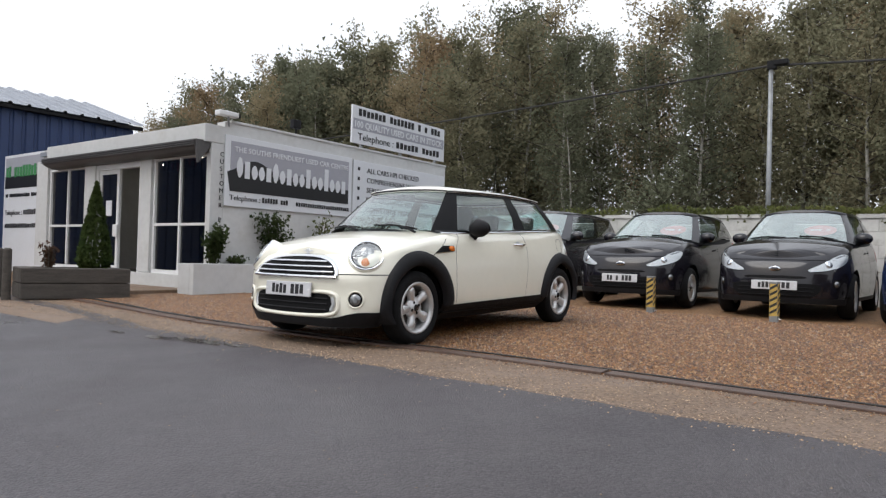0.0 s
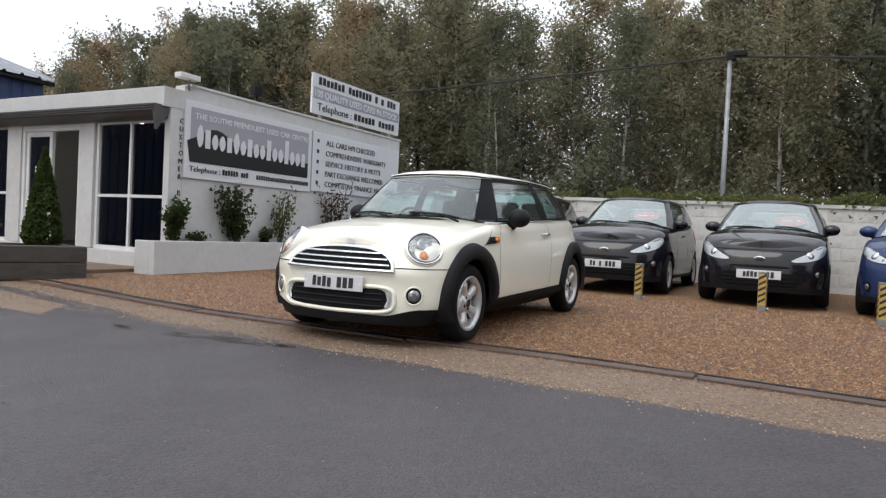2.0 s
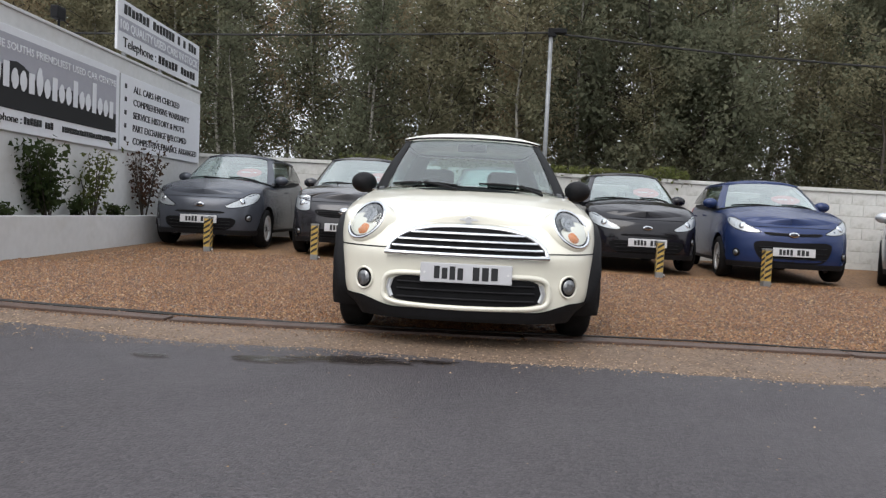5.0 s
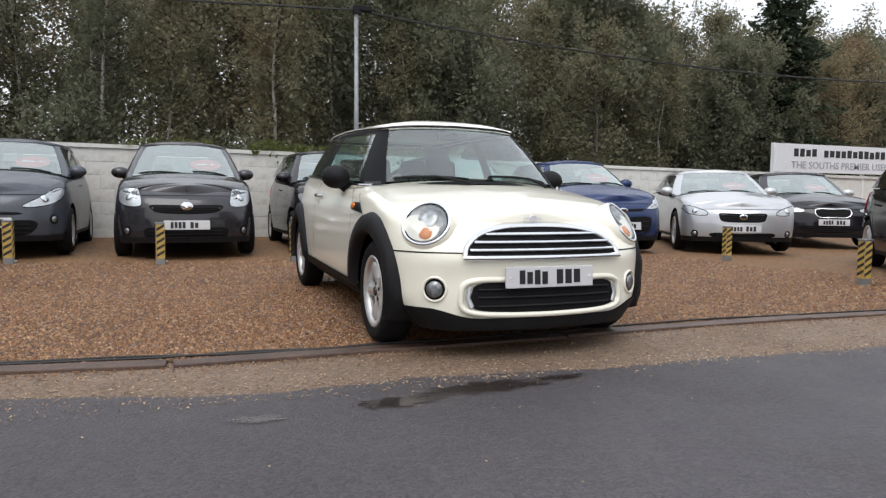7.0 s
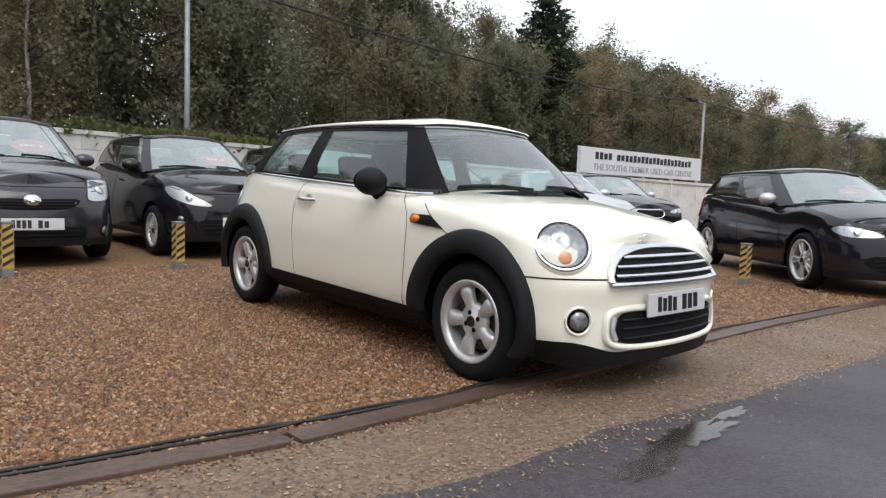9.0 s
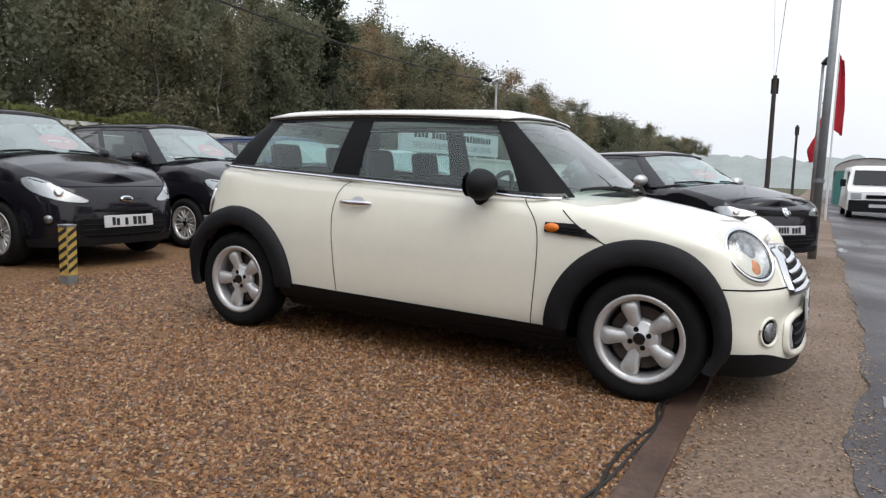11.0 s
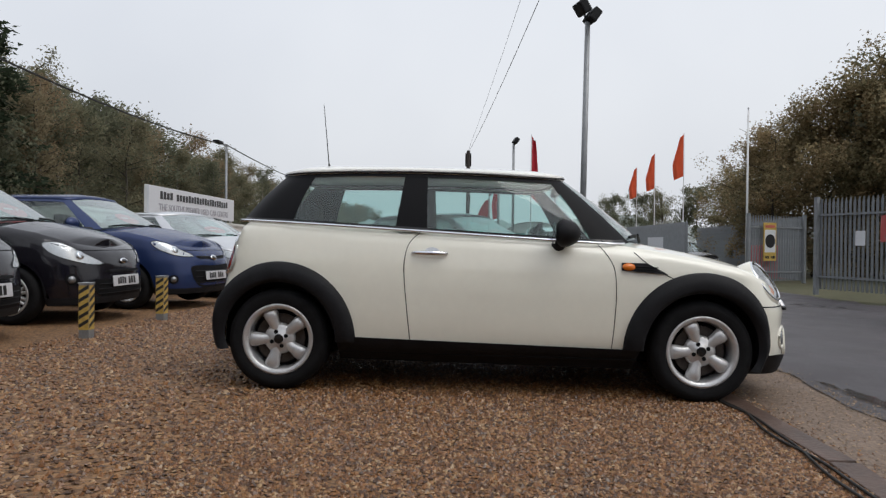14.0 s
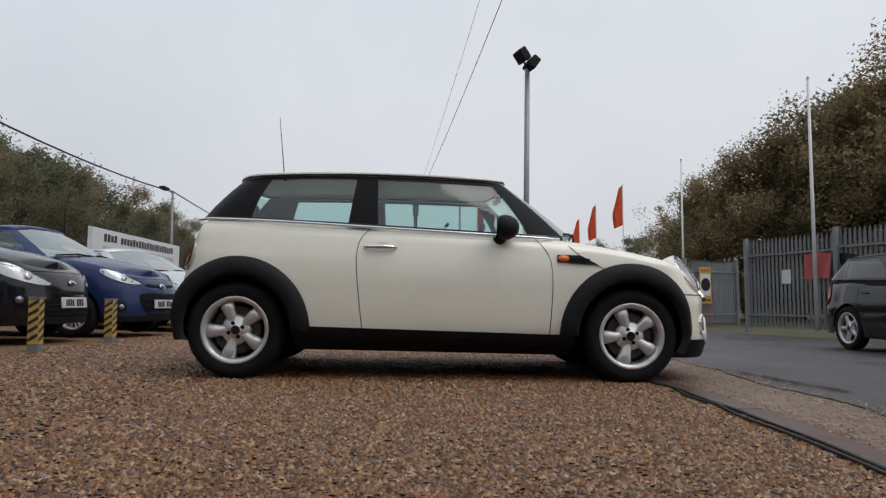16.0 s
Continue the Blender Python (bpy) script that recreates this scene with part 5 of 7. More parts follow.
    # arches
    for y in (0.0, 2.467):
        for sg in (1, -1):
            part("arch_trim", arch_trim(sh, y, 0.345, 0.458, sg, a0=0.0 if y == 0 else -0.18, a1=math.pi + (-0.0 if y else 0.30), out=0.034, flare=0.822 if y else 0.818), M_TRIM, car, "matt black wheel arch moulding", smooth=True)
    # front end
    for sg in (1, -1):
        # round lamp seated on the wing, facing forward and outward
        c = sh.at(sg * sh.front_s(0.608, 0.708), 0.708)
        nrm = Vector((sg * 0.50, -0.66, 0.58)).normalized()
        rise = 0.0
        for ds in np.linspace(-0.2, 0.2, 21):
            for dz in np.linspace(-0.15, 0.06, 12):
                q = sh.at(sg * (sh.front_s(0.608, 0.708) + ds), 0.708 + dz) - c
                k = q.dot(nrm)
                if 0.10 < (q - nrm * k).length < 0.14:
                    rise = max(rise, k)
        m = Matrix.Translation(c + nrm * (rise * 0.08)) @ nrm.to_track_quat("X", "Z").to_matrix().to_4x4() @ Matrix.Diagonal((1, 0.98, 1.0, 1))

        def turned(profile, n=36):
            b = lathe(profile, n)
            bmesh.ops.transform(b, matrix=m, verts=b.verts[:])
            return b

        lamp = part("headlight", turned([(0.0, -0.030), (0.05, -0.026), (0.095, -0.010), (0.118, 0.002)]), M_LAMPIN, car, smooth=True)
        part("wing_cowl", turned([(0.160, -0.085), (0.152, -0.035), (0.144, -0.004), (0.138, 0.002)]), M_CREAM, lamp, smooth=True)
        part("chrome_ring", turned([(0.139, -0.004), (0.137, 0.008), (0.129, 0.012), (0.122, 0.006)]), M_CHROME, lamp, smooth=True)
        part("bezel", turned([(0.122, 0.007), (0.116, 0.006), (0.112, -0.002)]), M_GLOSSBLACK, lamp, smooth=True)
        part("lens", turned([(0.117, 0.006), (0.09, 0.020), (0.05, 0.028), (0.0, 0.031)]), M_LAMPGLASS, lamp, smooth=True)
        bowl = turned([(0.0, -0.012), (0.020, -0.010), (0.050, 0.000), (0.054, -0.004)], 24)
        bmesh.ops.translate(bowl, vec=m.to_3x3() @ Vector((0, 0, 0.034)), verts=bowl.verts[:])
        part("main_beam_bowl", bowl, M_LAMPIN, lamp, smooth=True)
        amber = turned([(0.0, 0.008), (0.030, 0.005), (0.043, -0.008), (0.044, -0.016)], 20)
        bmesh.ops.translate(amber, vec=m.to_3x3() @ Vector((0, 0, -0.058)), verts=amber.verts[:])
        part("indicator", amber, M_ORANGEDIM, lamp, "amber indicator lens", smooth=True)
        f0 = sh.front_s(0.597, 0.374)
        fog = part("fog_light", sh.patch(ellipse(sg * f0, 0.374, 0.055, 0.055), 0.001), M_GRILLE, car)
        part("fog_ring", sh.strip(ellipse(sg * f0, 0.374, 0.062, 0.062), 0.014, 0.001, True, 0.010), M_CREAM, fog, smooth=True)
        part("fog_lens", sh.patch(ellipse(sg * f0, 0.374, 0.043, 0.043), 0.005, 0.006), M_FOG, fog, smooth=True)
    # grille: dark opening, bars, surround
    def gx(x, z):
        return sh.front_s(x, z)
    tops = [(-0.455, 0.552), (-0.430, 0.602), (-0.35, 0.658), (-0.21, 0.694), (0.0, 0.705), (0.21, 0.694), (0.35, 0.658), (0.430, 0.602), (0.455, 0.552)]
    edge = [(gx(x, z), z) for x, z in tops] + [(gx(x, 0.540), 0.540) for x in (0.40, 0.2, 0.0, -0.2, -0.40)]
    gr = part("grille", sh.patch(edge, 0.014), M_GRILLE, car, "black grille with chrome bars")
    fine = curve_through([(a, b, 0) for a, b in edge[:9]], 5)
    part("grille_surround", sh.strip([(v.x, v.y) for v in fine], 0.032, 0.004, False, 0.022), M_CHROME, gr, smooth=True)
    part("grille_lower_bar", sh.strip([(gx(x, 0.540), 0.540) for x in np.linspace(-0.465, 0.465, 25)], 0.030, 0.006, False, 0.022), M_CHROME, gr, smooth=True)
    for k, (z, hw) in enumerate(((0.580, 0.425), (0.619, 0.395), (0.659, 0.325))):
        part("grille_bar", sh.strip([(gx(x, z), z) for x in np.linspace(-hw, hw, 21)], 0.017, 0.016, False, 0.013), M_CHROME, gr, smooth=True)
    bz = sh.at(0, 0.718, 0.0)
    bd = part("badge", tube((0, bz.y - 0.012, 0.734), (0, bz.y + 0.012, 0.742), 0.021, n=20), M_FRAMEW, car, "round bonnet badge")
    for sg in (1, -1):
        part("badge_wing", prism([(sg * 0.019, 0.730), (sg * 0.056, 0.735), (sg * 0.050, 0.743), (sg * 0.019, 0.747)], bz.y - 0.008, bz.y + 0.004), M_FRAMEW, bd)
    part("bumper_seam", sh.strip([(s, 0.563) for s in np.linspace(-sh.s_at(-0.30), sh.s_at(-0.30), 60)], 0.007, 0.0015), M_GRILLE, car)
    low = smooth_poly([(-0.405, 0.275), (-0.43, 0.335), (-0.39, 0.402), (-0.2, 0.410), (0.2, 0.410), (0.39, 0.402), (0.43, 0.335), (0.405, 0.275), (0.2, 0.258), (-0.2, 0.258)], 4)
    it = part("lower_intake", sh.patch([(gx(x, z), z) for x, z in low], 0.010), M_GRILLE, car)
    lip = smooth_poly([(-0.44, 0.262), (-0.475, 0.34), (-0.43, 0.415), (-0.2, 0.426), (0.2, 0.426), (0.43, 0.415), (0.475, 0.34), (0.44, 0.262), (0.2, 0.242), (-0.2, 0.242)], 5)
    part("intake_surround", sh.strip([(gx(x, z), z) for x, z in lip], 0.034, 0.002, True, 0.020), M_CREAM, it, smooth=True)
    for z in (0.290, 0.335, 0.375):
        part("intake_slat", sh.strip([(gx(x, z), z) for x in np.linspace(-0.39, 0.39, 17)], 0.012, 0.012, False, 0.008), M_TRIM, it, smooth=True)
    for sg in (1, -1):
        part("intake_end", sh.strip([(gx(sg * x, z), z) for x, z in ((0.425, 0.285), (0.443, 0.335), (0.428, 0.385))], 0.03, 0.010, False, 0.008), M_REFLECTOR, it, smooth=True)
    plate(car, sh, 0.438, seed=5, lean=4, push=0.020)
    # sides
    for sg in (1, -1):
        S = lambda y: sg * sh.s_at(y)
        gap = [(0.605, 0.90), (0.55, 0.83), (0.515, 0.755), (0.505, 0.62), (0.512, 0.45), (0.523, 0.30)]
        part("door_seam", sh.strip([(S(v.x), v.y) for v in curve_through([(a, b, 0) for a, b in gap], 5)], 0.0045, 0.0012), M_GRILLE, car)
        gap = [(1.648, 0.945), (1.70, 0.895), (1.727, 0.83), (1.735, 0.72), (1.715, 0.52), (1.69, 0.315)]
        part("door_seam", sh.strip([(S(v.x), v.y) for v in curve_through([(a, b, 0) for a, b in gap], 5)], 0.0045, 0.0012), M_GRILLE, car)
        part("wing_seam", sh.strip([(S(v.x), v.y) for v in curve_through([(0.40, 0.86, 0), (0.33, 0.80, 0), (0.22, 0.735, 0), (0.155, 0.705, 0)], 5)], 0.005, 0.0012), M_GRILLE, car)
        sc = part("side_scuttle", sh.patch([(S(y), z) for y, z in ((0.475, 0.80), (0.475, 0.755), (0.27, 0.742), (0.21, 0.738), (0.33, 0.80))], 0.003, 0.008), M_TRIM, car, "black side scuttle vent")
        part("side_repeater", sh.patch(ellipse(S(0.438), 0.777, 0.036, 0.021, 20), 0.008, 0.012), M_ORANGE, sc, "bright amber side repeater", smooth=True)
        for z in (0.752, 0.766, 0.780):
            part("vent_rib", sh.strip([(S(0.40), z), (S(0.30 - (z - 0.75)), z - 0.004)], 0.006, 0.012, False, 0.005), M_GRILLE, sc)
        hc = part("handle_cup", sh.patch(ellipse(S(1.585), 0.832, 0.062, 0.034, 20), 0.0015), M_CREAM, car, smooth=True)
        # flat grey oval paints the shade inside the handle cup
        part("handle_cup_shade", sh.patch(ellipse(S(1.575), 0.838, 0.040, 0.022, 20), 0.0022), M_REFLECTOR, car, smooth=True)
        pts = [sh.at(S(1.485 + 0.205 * k / 12), 0.826, 0.004 + 0.030 * math.sin(math.pi * k / 12) ** 0.6) for k in range(13)]
        part("door_handle", rope(pts, lambda t: 0.007 + 0.007 * math.sin(math.pi * t) ** 0.5, 8), M_CHROME, car, "chrome door handle", smooth=True)
        # tail lamps
        tl = part("tail_lamp", sh.strip(smooth_poly([(S(2.80), 0.70), (S(2.80), 0.86), (S(2.90), 0.88), (S(2.92), 0.69)], 5), 0.02, 0.004, True, 0.014), M_CHROME, car, smooth=True)
        part("tail_lens", sh.patch(smooth_poly([(S(2.81), 0.71), (S(2.81), 0.85), (S(2.89), 0.87), (S(2.91), 0.70)], 5), 0.004, 0.008), M_REDLENS, tl, smooth=True)
    part("fuel_flap", sh.strip(ellipse(sh.s_at(2.48), 0.83, 0.075, 0.075), 0.005, 0.0012, True), M_GRILLE, car)
    mirror(car, 0.722, 0.82, 0.942, M_TRIM, 1.0, (0.098, 0.098, 0.052, 0.080))
    # roof aerial
    part("aerial", tube((0, 2.34, 1.37), (0, 2.39, 1.83), 0.004, 0.0018, 6), M_TRIM, car)
    part("aerial_base", tube((0, 2.33, 1.36), (0, 2.345, 1.415), 0.014, 0.006, 10), M_TRIM, car, smooth=True)
    underside(car, sh, 0.79, 0.296, 2.467, -0.50, 2.8, 0.21)
    part("exhaust", tube((0.35, 2.5, 0.24), (0.35, 3.0, 0.24), 0.03, n=12), M_STEEL, car)
    for x in (-0.703, 0.703):
        for y in (0.0, 2.467):
            wheel(car, x, y, 0.296, 0.203, 0.172, 5, "petal", "black wheel centre cap")
    return car


mini()


def hatch(name, label, at, paint, L=3.62, W=1.66, H=1.505, wb=2.30, fo=0.74, cowl=0.28, hood=0.80, cowl_z=1.0, belt=0.98, belt_r=1.06, roof_y=(1.0, 2.6), r=0.285, rim=0.19, lights=(), grille=None, intake=None, fogs=None, badge=None, plate_z=0.44, spokes=8, style="twin", price=True, saloon=False, mirror_mat=None, group="parked cars", nose_drop=0.0, plate_on=True, mirror_y=None, extra=None, body_trim=False, doors=4, fogr=0.045):
    car = thing(name, label, "car", group, at)
    h = W / 2 - 0.012
    yr = L - fo
    sh = Shell(
        plan=[(0, -fo), (0.28, -fo + 0.02), (0.50, -fo + 0.085), (h - 0.15, -fo + 0.20), (h - 0.05, -fo + 0.40), (h - 0.015, -0.1), (h - 0.005, 0.3), (h, 0.9), (h, wb * 0.6), (h, wb - 0.1), (h - 0.03, wb + 0.25), (h - 0.10, yr - 0.18), (h - 0.30, yr - 0.05), (0.3, yr - 0.01), (0, yr)],
        side=[(0.1, 0.06), (0.2, 0.03), (0.4, 0.0), (0.6, 0.0), (0.75, 0.02), (0.9, 0.05), (1.1, 0.10)],
        front=[(0.1, 0.08), (0.2, 0.02), (0.3, 0.0), (0.45, 0.005), (0.6, 0.03), (0.7, 0.08), (0.8, 0.17), (0.9, 0.30)],
        rear=[(0.1, 0.09), (0.25, 0.02), (0.4, 0.0), (0.6, 0.02), (0.9, 0.07), (1.1, 0.14)],
        top=[(-fo, hood - 0.08), (-fo + 0.25, hood - 0.03), (-0.2, hood + 0.05), (0.1, (hood + belt) / 2 + 0.03), (cowl + 0.25, belt - 0.05), (0.9, belt - 0.02), (wb, belt_r - 0.02), (yr, belt_r - (0.10 if saloon else 0.0))],
        wheelbase=wb, radius=r, arch=r + 0.05, low=[(-fo, 0.19), (-0.4, 0.18), (0.4, 0.21), (wb - 0.4, 0.21), (yr, 0.26)],
        crown=[(-fo + 0.02, hood - 0.075), (-fo + 0.2, hood + 0.0), (-0.2, hood + 0.10), (0.1, (hood + cowl_z) / 2 + 0.08), (cowl + 0.1, cowl_z)], shoulder=0.06)
    part("body", sh.band(lambda s: 0.255, sh.z_top, rows=11, step=0.04), paint, car, smooth=True)
    part("lower_trim", sh.band(sh.z_low, 0.257, rows=2, out=0.004, step=0.05), M_TRIM, car, smooth=True)
    part("bonnet", sh.lid(cowl + 0.2), paint, car, smooth=True)
    r0, r1 = roof_y
    tr = h - 0.25
    b1, b2 = belt, belt_r
    tail = yr - (0.75 if saloon else 0.10)
    cab = Cabin(
        belt=[(0, cowl - 0.05, cowl_z), (0.30, cowl - 0.02, cowl_z - 0.008), (0.52, cowl + 0.07, cowl_z - 0.03), (h - 0.12, cowl + 0.24, b1 - 0.02), (h - 0.075, cowl + 0.45, b1 - 0.01), (h - 0.065, 1.15, b1 + 0.01), (h - 0.06, wb * 0.68, (b1 + b2) / 2 + 0.02), (h - 0.07, wb * 0.92, b2), (h - 0.11, wb + 0.16, b2 + 0.01), (h - 0.2, tail - 0.10, b2 + 0.01), (0.4, tail - 0.02, b2 + 0.01), (0, tail, b2 + 0.01)],
        roof=[(0, r0, H - 0.06), (0.26, r0 + 0.015, H - 0.065), (0.40, r0 + 0.05, H - 0.08), (tr - 0.06, r0 + 0.12, H - 0.095), (tr - 0.02, r0 + 0.25, H - 0.09), (tr, (r0 * 2 + r1) / 3, H - 0.085), (tr, (r0 + r1 * 1.4) / 2.4, H - 0.085), (tr - 0.01, r1 - 0.3, H - 0.10), (tr - 0.03, r1 - 0.15, H - 0.11), (tr - 0.08, r1 - 0.05, H - 0.12), (0.3, r1 - 0.01, H - 0.12), (0, r1, H - 0.12)])
    rows = []
    for sgn in (1, -1):
        rr = []
        for s in sh.stations(sh.s_at(cowl + 0.1), sh.total, 0.06):
            e = sh.at(sgn * s, sh.z_top(s))
            rr.append([e, Vector((e.x * 0.78, min(e.y, yr - 0.3), e.z + 0.03))])
        rows.append(rr)
    sf = sheet(rows[0])
    sheet(rows[1], bm=sf)
    if saloon:
        sheet([[(x, y, belt_r - 0.015 - 0.05 * ((y - wb) / (yr - wb)) ** 2) for x in np.linspace(-h + 0.12, h - 0.12, 9)] for y in np.linspace(wb - 0.2, yr - 0.12, 8)], bm=sf)
    part("shoulder_panel", sf, paint, car, smooth=True)
    part("windscreen", cab.piece(-2.6, 2.6, 0.03, 0.96, 0.004, nu=24), M_SCREENPARKED, car, smooth=True).visible_shadow = False
    for sg in (1, -1):
        mid = 5.6
        part("front_door_glass", cab.piece(sg * 3.4, sg * mid, 0.06, 0.92, 0.004, nu=10), M_GLASS, car, smooth=True).visible_shadow = False
        part("rear_door_glass", cab.piece(sg * (mid + 0.25), sg * 7.9, 0.07, 0.90, 0.004, nu=10, slant1=-sg * 0.3), M_GLASSDK, car, smooth=True).visible_shadow = False
        part("front_pillar", cab.piece(sg * 2.6, sg * 3.4, 0, 1.0, 0.008, nu=5), paint, car, smooth=True)
        part("middle_pillar", cab.piece(sg * mid, sg * (mid + 0.25), 0, 1, 0.008), M_GLOSSBLACK, car)
        part("rear_pillar", cab.piece(sg * 7.9, sg * 9.6, 0, 1, 0.008, slant0=-sg * 0.3), paint, car, smooth=True)
        part("window_rail", cab.piece(sg * 2.7, sg * 9.4, 0.91, 1.01, 0.010, nu=30, nv=2), paint, car, smooth=True)
        part("window_seal", cab.piece(sg * 3.0, sg * 8.2, -0.02, 0.07, 0.010, nu=30, nv=2), M_GLOSSBLACK, car, smooth=True)
        part("tail_glass", cab.piece(sg * 9.6, sg * 11.0, 0.1, 0.92, 0.004, nu=8), M_GLASSDK, car, smooth=True).visible_shadow = False
        part("tail_frame", cab.piece(sg * 9.6, sg * 11.0, -0.02, 0.1, 0.008, nu=8, nv=2), paint, car, smooth=True)
    part("roof", cab.roof(H, 0.014, 0.02), paint, car, smooth=True)
    part("scuttle", sheet([[(x, cowl - 0.02 + 0.3 * (x / 0.7) ** 2, cowl_z - 0.03 - 0.05 * (x / 0.7) ** 2) for x in np.linspace(-0.68, 0.68, 13)], [(x, cowl + 0.10 + 0.3 * (x / 0.7) ** 2, cowl_z + 0.01 - 0.05 * (x / 0.7) ** 2) for x in np.linspace(-0.68, 0.68, 13)]]), M_TRIM, car)
    wiper(car, cab, -0.2, -2.2)
    wiper(car, cab, 2.0, 0.3)
    cabin_fit(car, cab, cowl_z - 0.03, 0.55, cowl + 0.05, tail - 0.1, 0.36)
    if price:
        p = thing("price_card", "round red price card behind the windscreen", "card", "price cards", at=(at or Matrix.Identity(4)) @ Matrix.Translation((0.27, 0.10, -0.03)))
        a, c = cab.at(0.0, 0.14, -0.06), cab.at(0.0, 0.64, -0.06)
        ct = (a + c) / 2
        ang = math.degrees(math.atan2(c.y - a.y, c.z - a.z))
        b = bmesh.new()
        bmesh.ops.create_cone(b, cap_ends=True, segments=24, radius1=1, radius2=1, depth=0.02, matrix=pose(0, ct.y + 0.06, ct.z, -ang) @ pose(0, 0, 0, 90) @ Matrix.Diagonal((0.20, 0.15, 0.3, 1)))
        part("disc", b, M_PRICE, p)
        bb = bars(bmesh.new(), -0.12, 0.12, 0.0, 0.03, 5, pose(0, ct.y + 0.045, ct.z, -ang), 3, 0.003)
        pieces("print_bar", bb, M_SIGNW, p)
    fs = sh.front_s
    for sg in (1, -1):
        for spec in lights:
            poly = smooth_poly([(sg * fs(x, z) if x < 5 else 0, z) for x, z in spec], 4)
            la = part("headlight", sh.patch(poly, 0.002), M_REFLECTOR, car, smooth=True)
            part("lens", sh.patch(poly, 0.014), M_LAMPGLASS, la, smooth=True)
            part("bezel", sh.strip(poly, 0.010, 0.004, True), M_GLOSSBLACK, la)
            cx, cz = sum(x for x, z in spec) / len(spec), sum(z for x, z in spec) / len(spec)
            part("lamp_bowl", sh.patch(ellipse(sg * fs(cx, cz), cz, 0.045, 0.042), 0.004, 0.006), M_CHROME, la, smooth=True)
        if fogs:
            f = part("fog_light", sh.patch(ellipse(sg * fs(*fogs), fogs[1], fogr + 0.015, fogr + 0.012), 0.002), M_GRILLE, car)
            part("fog_lens", sh.patch(ellipse(sg * fs(*fogs), fogs[1], fogr * 0.8, fogr * 0.8), 0.004, 0.006), M_FOG, f, smooth=True)
        S = lambda y: sg * sh.s_at(y)
        for ys in ((0.50, 0.52, 0.48), (wb * 0.60, wb * 0.62, wb * 0.60)) + (((wb * 0.92, wb * 0.90, wb * 0.80),) if doors == 4 else ()):
            part("door_seam", sh.strip([(S(v.x), v.y) for v in curve_through([(ys[0], belt - 0.06, 0), (ys[1], 0.65, 0), (ys[2], 0.27, 0)], 5)], 0.007, 0.0015), M_GRILLE, car)
        hd = bmesh.new()
        for yy in (wb * 0.54,) + ((wb * 0.86,) if doors == 4 else ()):
            tube(sh.at(S(yy - 0.08), belt - 0.13, 0.02), sh.at(S(yy + 0.08), belt - 0.12, 0.02), 0.012, n=8, bm=hd)
        part("door_handle", hd, paint, car)
        part("tail_lamp", sh.patch(smooth_poly([(S(yr - 0.30), 0.75), (S(yr - 0.24), belt_r - 0.06), (S(yr - 0.04), belt_r - 0.08), (S(yr - 0.03), 0.72)], 4), 0.004, 0.01), M_REDLENS, car, smooth=True)
    for opening in (grille, intake):
        if opening:
            poly = smooth_poly([(fs(x, z), z) for x, z in opening] + [(-fs(x, z), z) for x, z in reversed(opening) if x > 0.01], 4)
            gg = part("grille" if opening is grille else "lower_intake", sh.patch(poly, 0.003), M_GRILLE, car)
            zs = [z for x, z in opening]
            hw = max(x for x, z in opening) * 0.86
            for k in range(1, 4):
                z = min(zs) + (max(zs) - min(zs)) * k / 4
                part("grille_slat", sh.strip([(fs(x, z), z) for x in np.linspace(-hw, hw, 13)], 0.010, 0.005, False, 0.006), M_TRIM, gg)
            if extra == "chrome_frame" and opening is grille:
                part("grille_frame", sh.strip(poly, 0.022, 0.004, True, 0.010), M_CHROME, gg, smooth=True)
    if badge:
        part("badge", sh.patch(ellipse(0, badge[0], badge[1], badge[2], 20), 0.004, 0.012), M_CHROME, car, "chrome oval badge", smooth=True)
        part("badge_core", sh.patch(ellipse(0, badge[0], badge[1] * 0.75, badge[2] * 0.62, 20), 0.0165, 0.001), M_DKGREY if badge[3] else M_CHROME, car, smooth=True)
    part("bumper_seam", sh.strip([(s, hood - 0.12) for s in np.linspace(-sh.s_at(-0.33), sh.s_at(-0.33), 40)], 0.006, 0.0015), M_GRILLE, car)
    if plate_on:
        plate(car, sh, plate_z, seed=len(bpy.data.objects), lean=5)
    mirror(car, h - 0.12, mirror_y or cowl + 0.48, belt + 0.035, mirror_mat or paint, 0.95)
    underside(car, sh, h, r, wb, -fo + 0.25, yr - 0.25, 0.19)
    for x in (-h + 0.10, h - 0.10):
        for y in (0.0, wb):
            wheel(car, x, y, r, rim, 0.18, spokes, style, "wheel centre cap")
    return car


KA_LIGHT = [(0.36, 0.60), (0.49, 0.675), (0.655, 0.795), (0.735, 0.785), (0.72, 0.68), (0.59, 0.60), (0.42, 0.575)]
KA = dict(L=3.62, W=1.635, H=1.48, wb=2.30, fo=0.74, lights=[KA_LIGHT], grille=[(0.0, 0.525), (0.30, 0.52), (0.33, 0.495), (0.0, 0.49)], intake=[(0.0, 0.42), (0.42, 0.43), (0.50, 0.37), (0.38, 0.26), (0.0, 0.24)], fogs=(0.655, 0.435), badge=(0.61, 0.066, 0.028, True), plate_z=0.405, doors=2, hood=0.84, cowl_z=1.02, belt=0.98, belt_r=1.08, roof_y=(0.92, 2.65))


def place(x, y, turn=0.0, fo=0.74):
    """A car whose nose stands at x, y and points to the road."""
    t = radians(turn)
    return pose(x - fo * math.sin(t), y + fo * math.cos(t), g(x, y + 1.5) + 0.016, 0, 0, turn)


